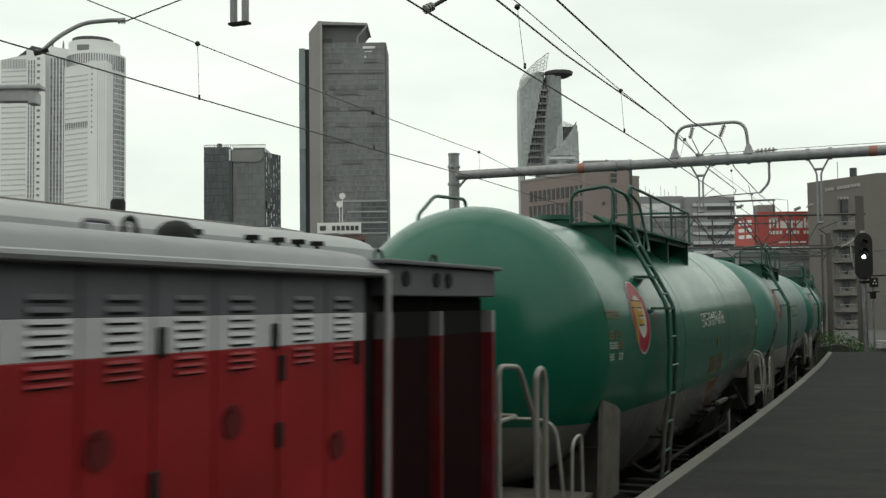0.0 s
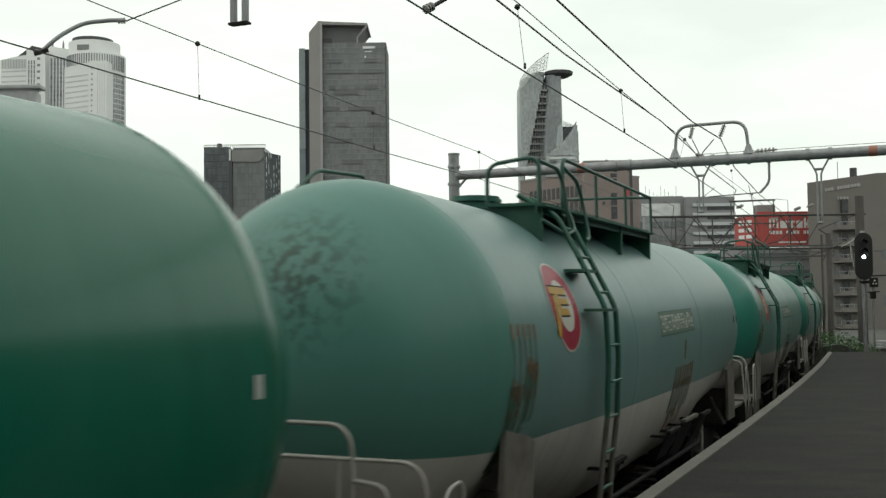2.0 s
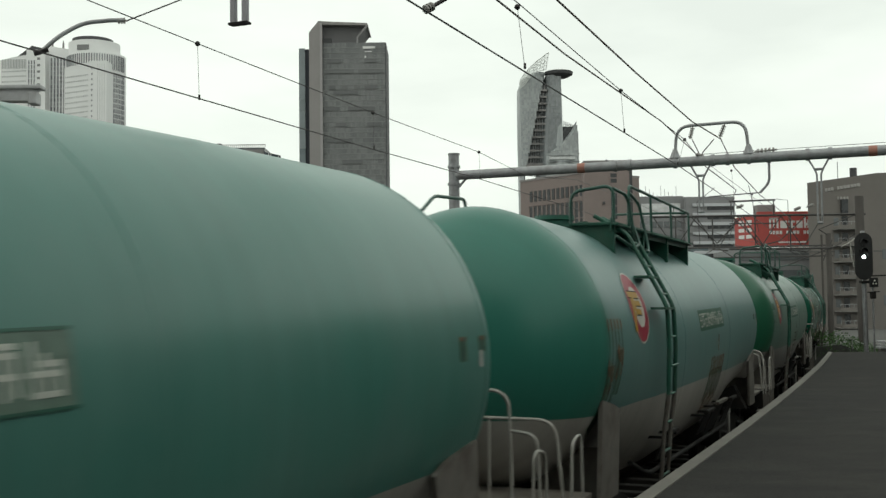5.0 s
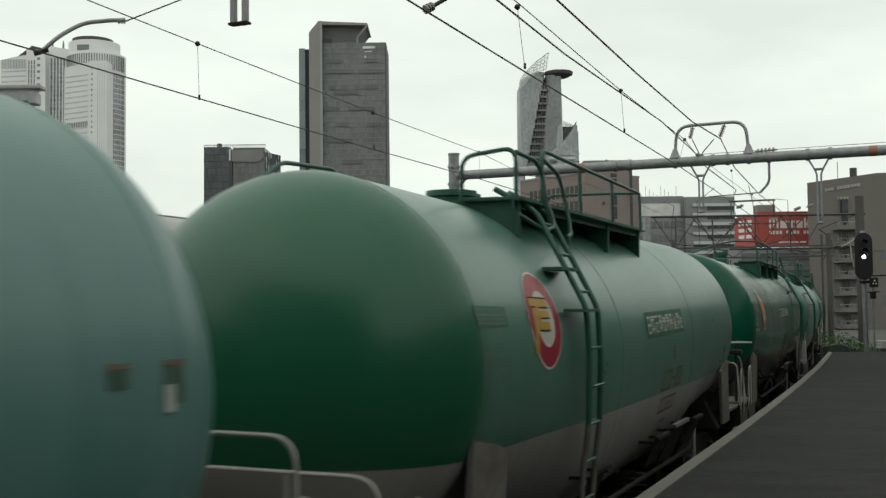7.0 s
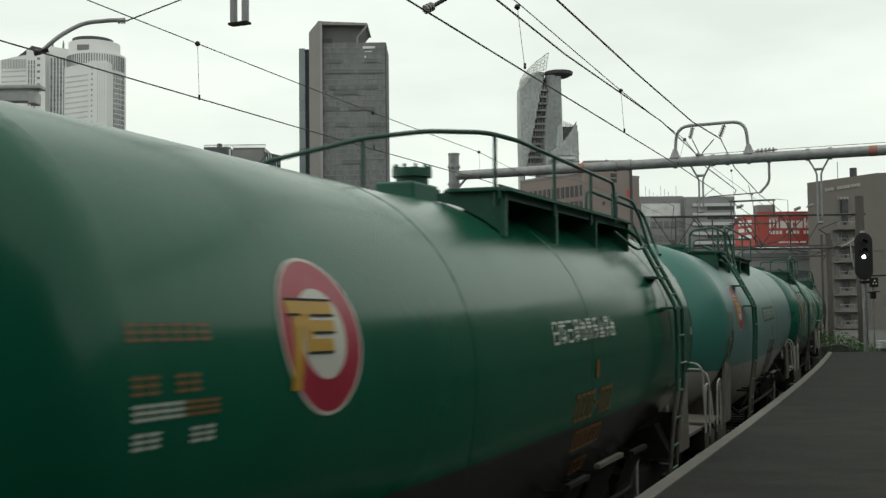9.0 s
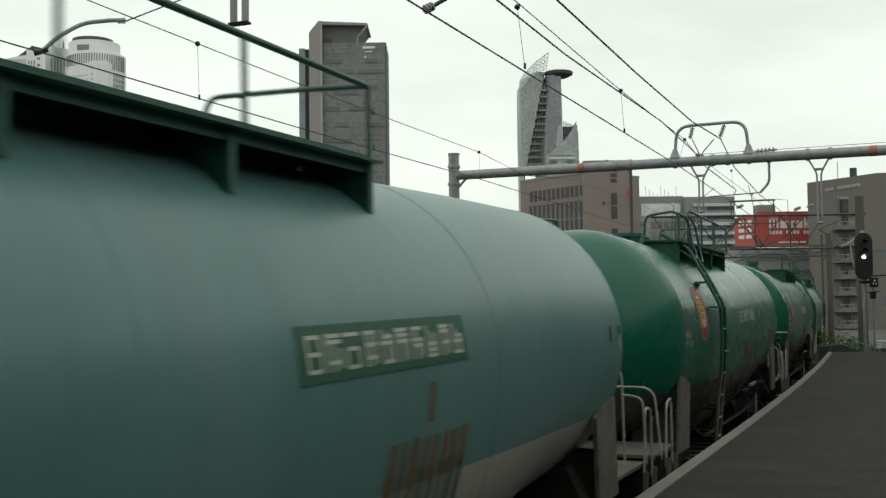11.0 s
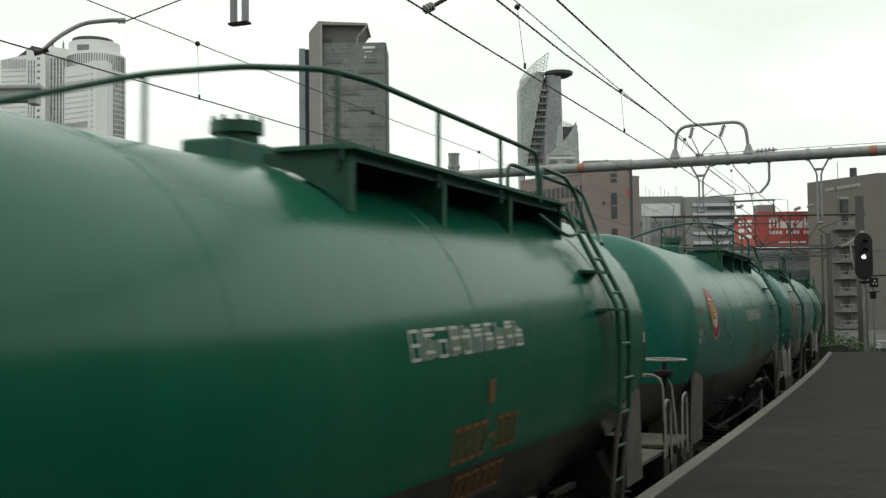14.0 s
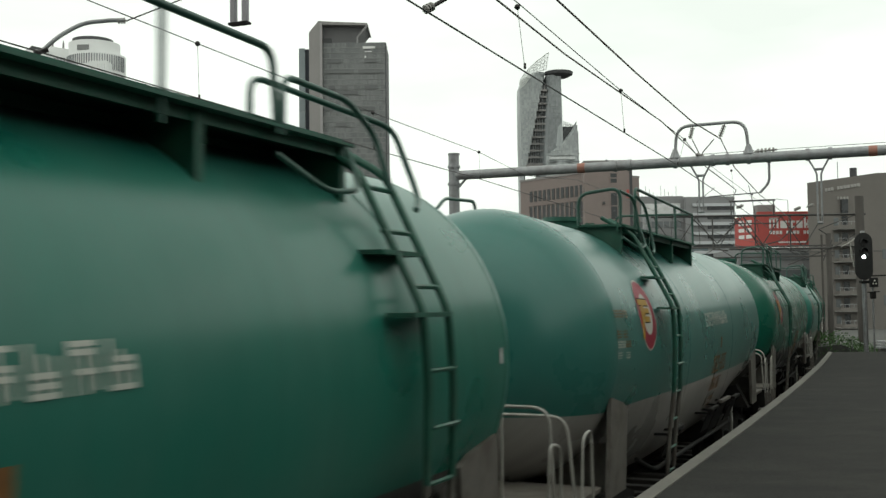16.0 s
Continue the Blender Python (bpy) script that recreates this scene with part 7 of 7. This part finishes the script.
def signals():
    t = thing("railway_signal", "black colour light signal showing a bright lower lamp", "railway signal")
    x, y = 15.09, 40.0
    bar("mast", [(x + 0.03, y + 0.12, -0.75), (x + 0.03, y + 0.12, 5.2)], 0.075, M_GALV, t, 12, "grey steel signal mast")
    bm = bmesh.new()
    n = 16
    r, h0, h1 = 0.32, 3.74, 4.80
    out = [(x + r * math.cos(math.pi * k / n), h1 + r * math.sin(math.pi * k / n)) for k in range(n + 1)] + [(x - r * math.cos(math.pi * k / n), h0 - r * math.sin(math.pi * k / n)) for k in range(n + 1)]
    prism(bm, out, "y", y - 0.03, y + 0.0)
    part("backboard", bm, M_BLACK, t, "black oval backboard")
    lamp = bpy.data.materials.new("signal_lamp_glow")
    lamp.use_nodes = True
    b = lamp.node_tree.nodes["Principled BSDF"]
    b.inputs["Base Color"].default_value = (0.7, 0.9, 0.8, 1)
    b.inputs["Emission Color"].default_value = (0.85, 1.0, 0.93, 1)
    b.inputs["Emission Strength"].default_value = 6.0
    for k, z in enumerate((4.74, 4.42, 4.25)):
        bm = bmesh.new()
        prof = [(x + 0.14 * math.cos(math.pi * j / 10), z + 0.02 + 0.14 * math.sin(math.pi * j / 10)) for j in range(11)] + [(x - 0.12 * math.cos(math.pi * j / 10), z + 0.02 + 0.12 * math.sin(math.pi * j / 10)) for j in range(11)]
        prism(bm, prof, "y", y - 0.16, y - 0.03)
        hood = part("hood", bm, M_BLACK, t)
        bm = bmesh.new()
        disc(bm, (x, y - 0.04, z), (0, 1, 0), 0.065 if k == 2 else 0.09, 0.03, 18)
        part("lens", bm, lamp if k == 2 else M_BLACK, t, "bright lit lens" if k == 2 else "")
    bm = bmesh.new()
    box(bm, x - 0.16, x + 0.16, y, y + 0.2, 3.6, 4.9, 0.02)
    part("lamp_case", bm, M_BLACK, t)
    bm = bmesh.new()
    box(bm, x - 0.12, x + 0.2, y - 0.05, y + 0.2, 3.30, 3.40, 0.02)
    part("bracket", bm, M_DARK, t)
    bar("service_ladder", [(x - 0.45, y + 0.1, 4.85), (x - 0.38, y + 0.1, 4.3), (x - 0.30, y + 0.1, 3.9)], 0.03, M_RAILGREY, t, 6, "white service ladder")
    bar("service_ladder", [(x - 0.75, y + 0.1, 4.62), (x - 0.4, y + 0.1, 4.8), (x - 0.1, y + 0.1, 5.05)], 0.03, M_RAILGREY, t, 6)
    s = thing("repeater_signal", "small square repeater signal on a thin post", "railway signal")
    x = 15.38
    bar("post", [(x, y, -0.75), (x, y, 3.5)], 0.035, M_GALV, s, 10)
    bm = bmesh.new()
    box(bm, x - 0.14, x + 0.14, y - 0.2, y - 0.04, 3.16, 3.50, 0.02)
    part("case", bm, M_BLACK, s)
    for dx, z in ((-0.05, 3.28), (0.05, 3.28), (0.0, 3.39)):
        bm = bmesh.new()
        disc(bm, (x + dx, y - 0.21, z), (0, 1, 0), 0.03, 0.02, 12)
        part("lens", bm, M_LOGOWHITE, s)
    bar("cross_arm", [(x - 0.3, y, 3.56), (x + 0.7, y, 3.58)], 0.025, M_DARK, s, 6)
    bar("cross_arm", [(x - 0.2, y, 2.98), (x + 0.25, y, 3.0)], 0.02, M_DARK, s, 6)
    bm = bmesh.new()
    box(bm, x - 0.09, x + 0.09, y - 0.1, y + 0.05, 2.75, 3.0, 0.02)
    part("junction_box", bm, M_DARK, s)
    b = thing("step_block", "white slatted step block at the platform end", "steps")
    for k in range(3):
        bm = bmesh.new()
        box(bm, 15.0, 15.55, y - 1.5 - 0.02 * k, y - 1.1, 1.02 + 0.1 * k, 1.09 + 0.1 * k, 0.01)
        part("slat", bm, M_WHITE, b)
    bm = bmesh.new()
    box(bm, 15.05, 15.5, y - 1.4, y - 1.15, -0.75, 1.02)
    part("pedestal", bm, M_CONC, b)
    c = thing("ramp_fence", "sloping white pipe fence beside the weeds", "fence")
    bar("top_rail", [(15.4, 44, 1.42), (16.7, 44, 0.90)], 0.022, M_WHITE, c, 8)
    for f in (0.02, 0.5, 0.98):
        bar("post", [(15.4 + 1.3 * f, 44, -0.75), (15.4 + 1.3 * f, 44, 1.42 - 0.52 * f)], 0.02, M_WHITE, c, 8)


def weeds():
    """A bank of weeds past the platform's end, of many small leaves."""
    rng = random.Random(8)
    vs, fs = [], []
    for k in range(4200):
        f = rng.random()
        x = 14.2 + 3.6 * f
        y = 43.0 + 3.5 * rng.random()
        top = 1.50 - 0.85 * max(0, (x - 15.2)) / 2.6 + 0.18 * noise.noise((x * 2.2, y * 2, 0))
        z = -0.7 + (top + 0.7) * rng.random() ** 0.45
        l, w = 0.05 + 0.09 * rng.random(), 0.018 + 0.022 * rng.random()
        d = Vector((rng.gauss(0, 1), rng.gauss(0, 1), rng.gauss(0.7, 0.6))).normalized() * l
        e = d.orthogonal().normalized() * w
        c = Vector((x, y, z))
        b = len(vs)
        vs += [c, c + d * 0.5 + e, c + d, c + d * 0.5 - e]
        fs.append((b, b + 1, b + 2, b + 3))
    me = bpy.data.meshes.new("weeds")
    me.from_pydata([tuple(v) for v in vs], [], fs)
    me.materials.append(mat("weed_leaf", (0.030, 0.080, 0.013), 0.85, var=0.45, scale=6))
    tagged(new("weeds", me), "tangle of green weeds on the bank", "weeds", kind="stuff")
    bm = bmesh.new()
    prism(bm, [(13.6, -0.8), (18.6, -0.8), (17.0, 0.35), (15.4, 1.0), (14.4, 0.9)], "y", 43.4, 47)
    tagged(part("bank", bm, M_GROUND), "grey earth bank under the weeds", "bank", kind="structure")


gantry()
near_gantry()
cantilever()
wires()
far_gantries()
signals()
weeds()

M_SKYBLOCK = mat("sky_block_grey", (0.11, 0.105, 0.10), 0.7, var=0.3, scale=0.6)
# unseen walls added behind and beside the viewer to block low sky light
bm = bmesh.new()
box(bm, 14.5, 15.0, -30, 29, -0.75, 7.2)
tagged(part("wall_east", bm, M_SKYBLOCK), "plain dark grey unseen wall that blocks sky light", "wall", kind="structure")
# added just out of view, so that far tanks reflect less sky
bm = bmesh.new()
prism(bm, [(14.5, 29.02), (15.0, 29.02), (15.9, 34.5), (46.3, 104), (45.8, 104), (15.4, 34.6)], "z", -0.75, 4.7)
tagged(part("wall_yard", bm, M_SKYBLOCK), "plain dark grey unseen wall that blocks reflected sky", "wall", kind="structure")
bm = bmesh.new()
box(bm, -60, 15.0, -30.5, -30, -0.75, 30)
tagged(part("wall_south", bm, M_SKYBLOCK), "plain dark grey unseen wall that blocks sky light", "wall", kind="structure")

# unseen roof added just behind the viewer to keep sky light off near tanks
bm = bmesh.new()
d, n = Vector((0.394, 0.919, 0)), Vector((0.919, -0.394, 0))
p = Vector((-2.25, -1.2, 0))
lo = [p + n * 0.2, p + n * 13, p + n * 13 - d * 28, p + n * 0.2 - d * 28]
vs = [bm.verts.new((q.x, q.y, z)) for z in (5.2, 5.45) for q in lo]
for f in ((0, 3, 2, 1), (4, 5, 6, 7), (0, 1, 5, 4), (1, 2, 6, 5), (2, 3, 7, 6), (3, 0, 4, 7)):
    bm.faces.new([vs[k] for k in f])
tagged(part("ceiling", bm, M_SKYBLOCK), "plain dark unseen roof that blocks sky light", "ceiling", kind="structure")

# ---------------------------------------------------------------- what moves
def motions():
    for i, w in enumerate(TRAIN):
        walk(w, [(float(t), car_pose(train_s(i + 1, t))) for t in range(17)])
    walk(LOCO, [(float(t), car_pose(train_s(1, t) - 14.23, bogie=4.6)) for t in range(17)])


motions()
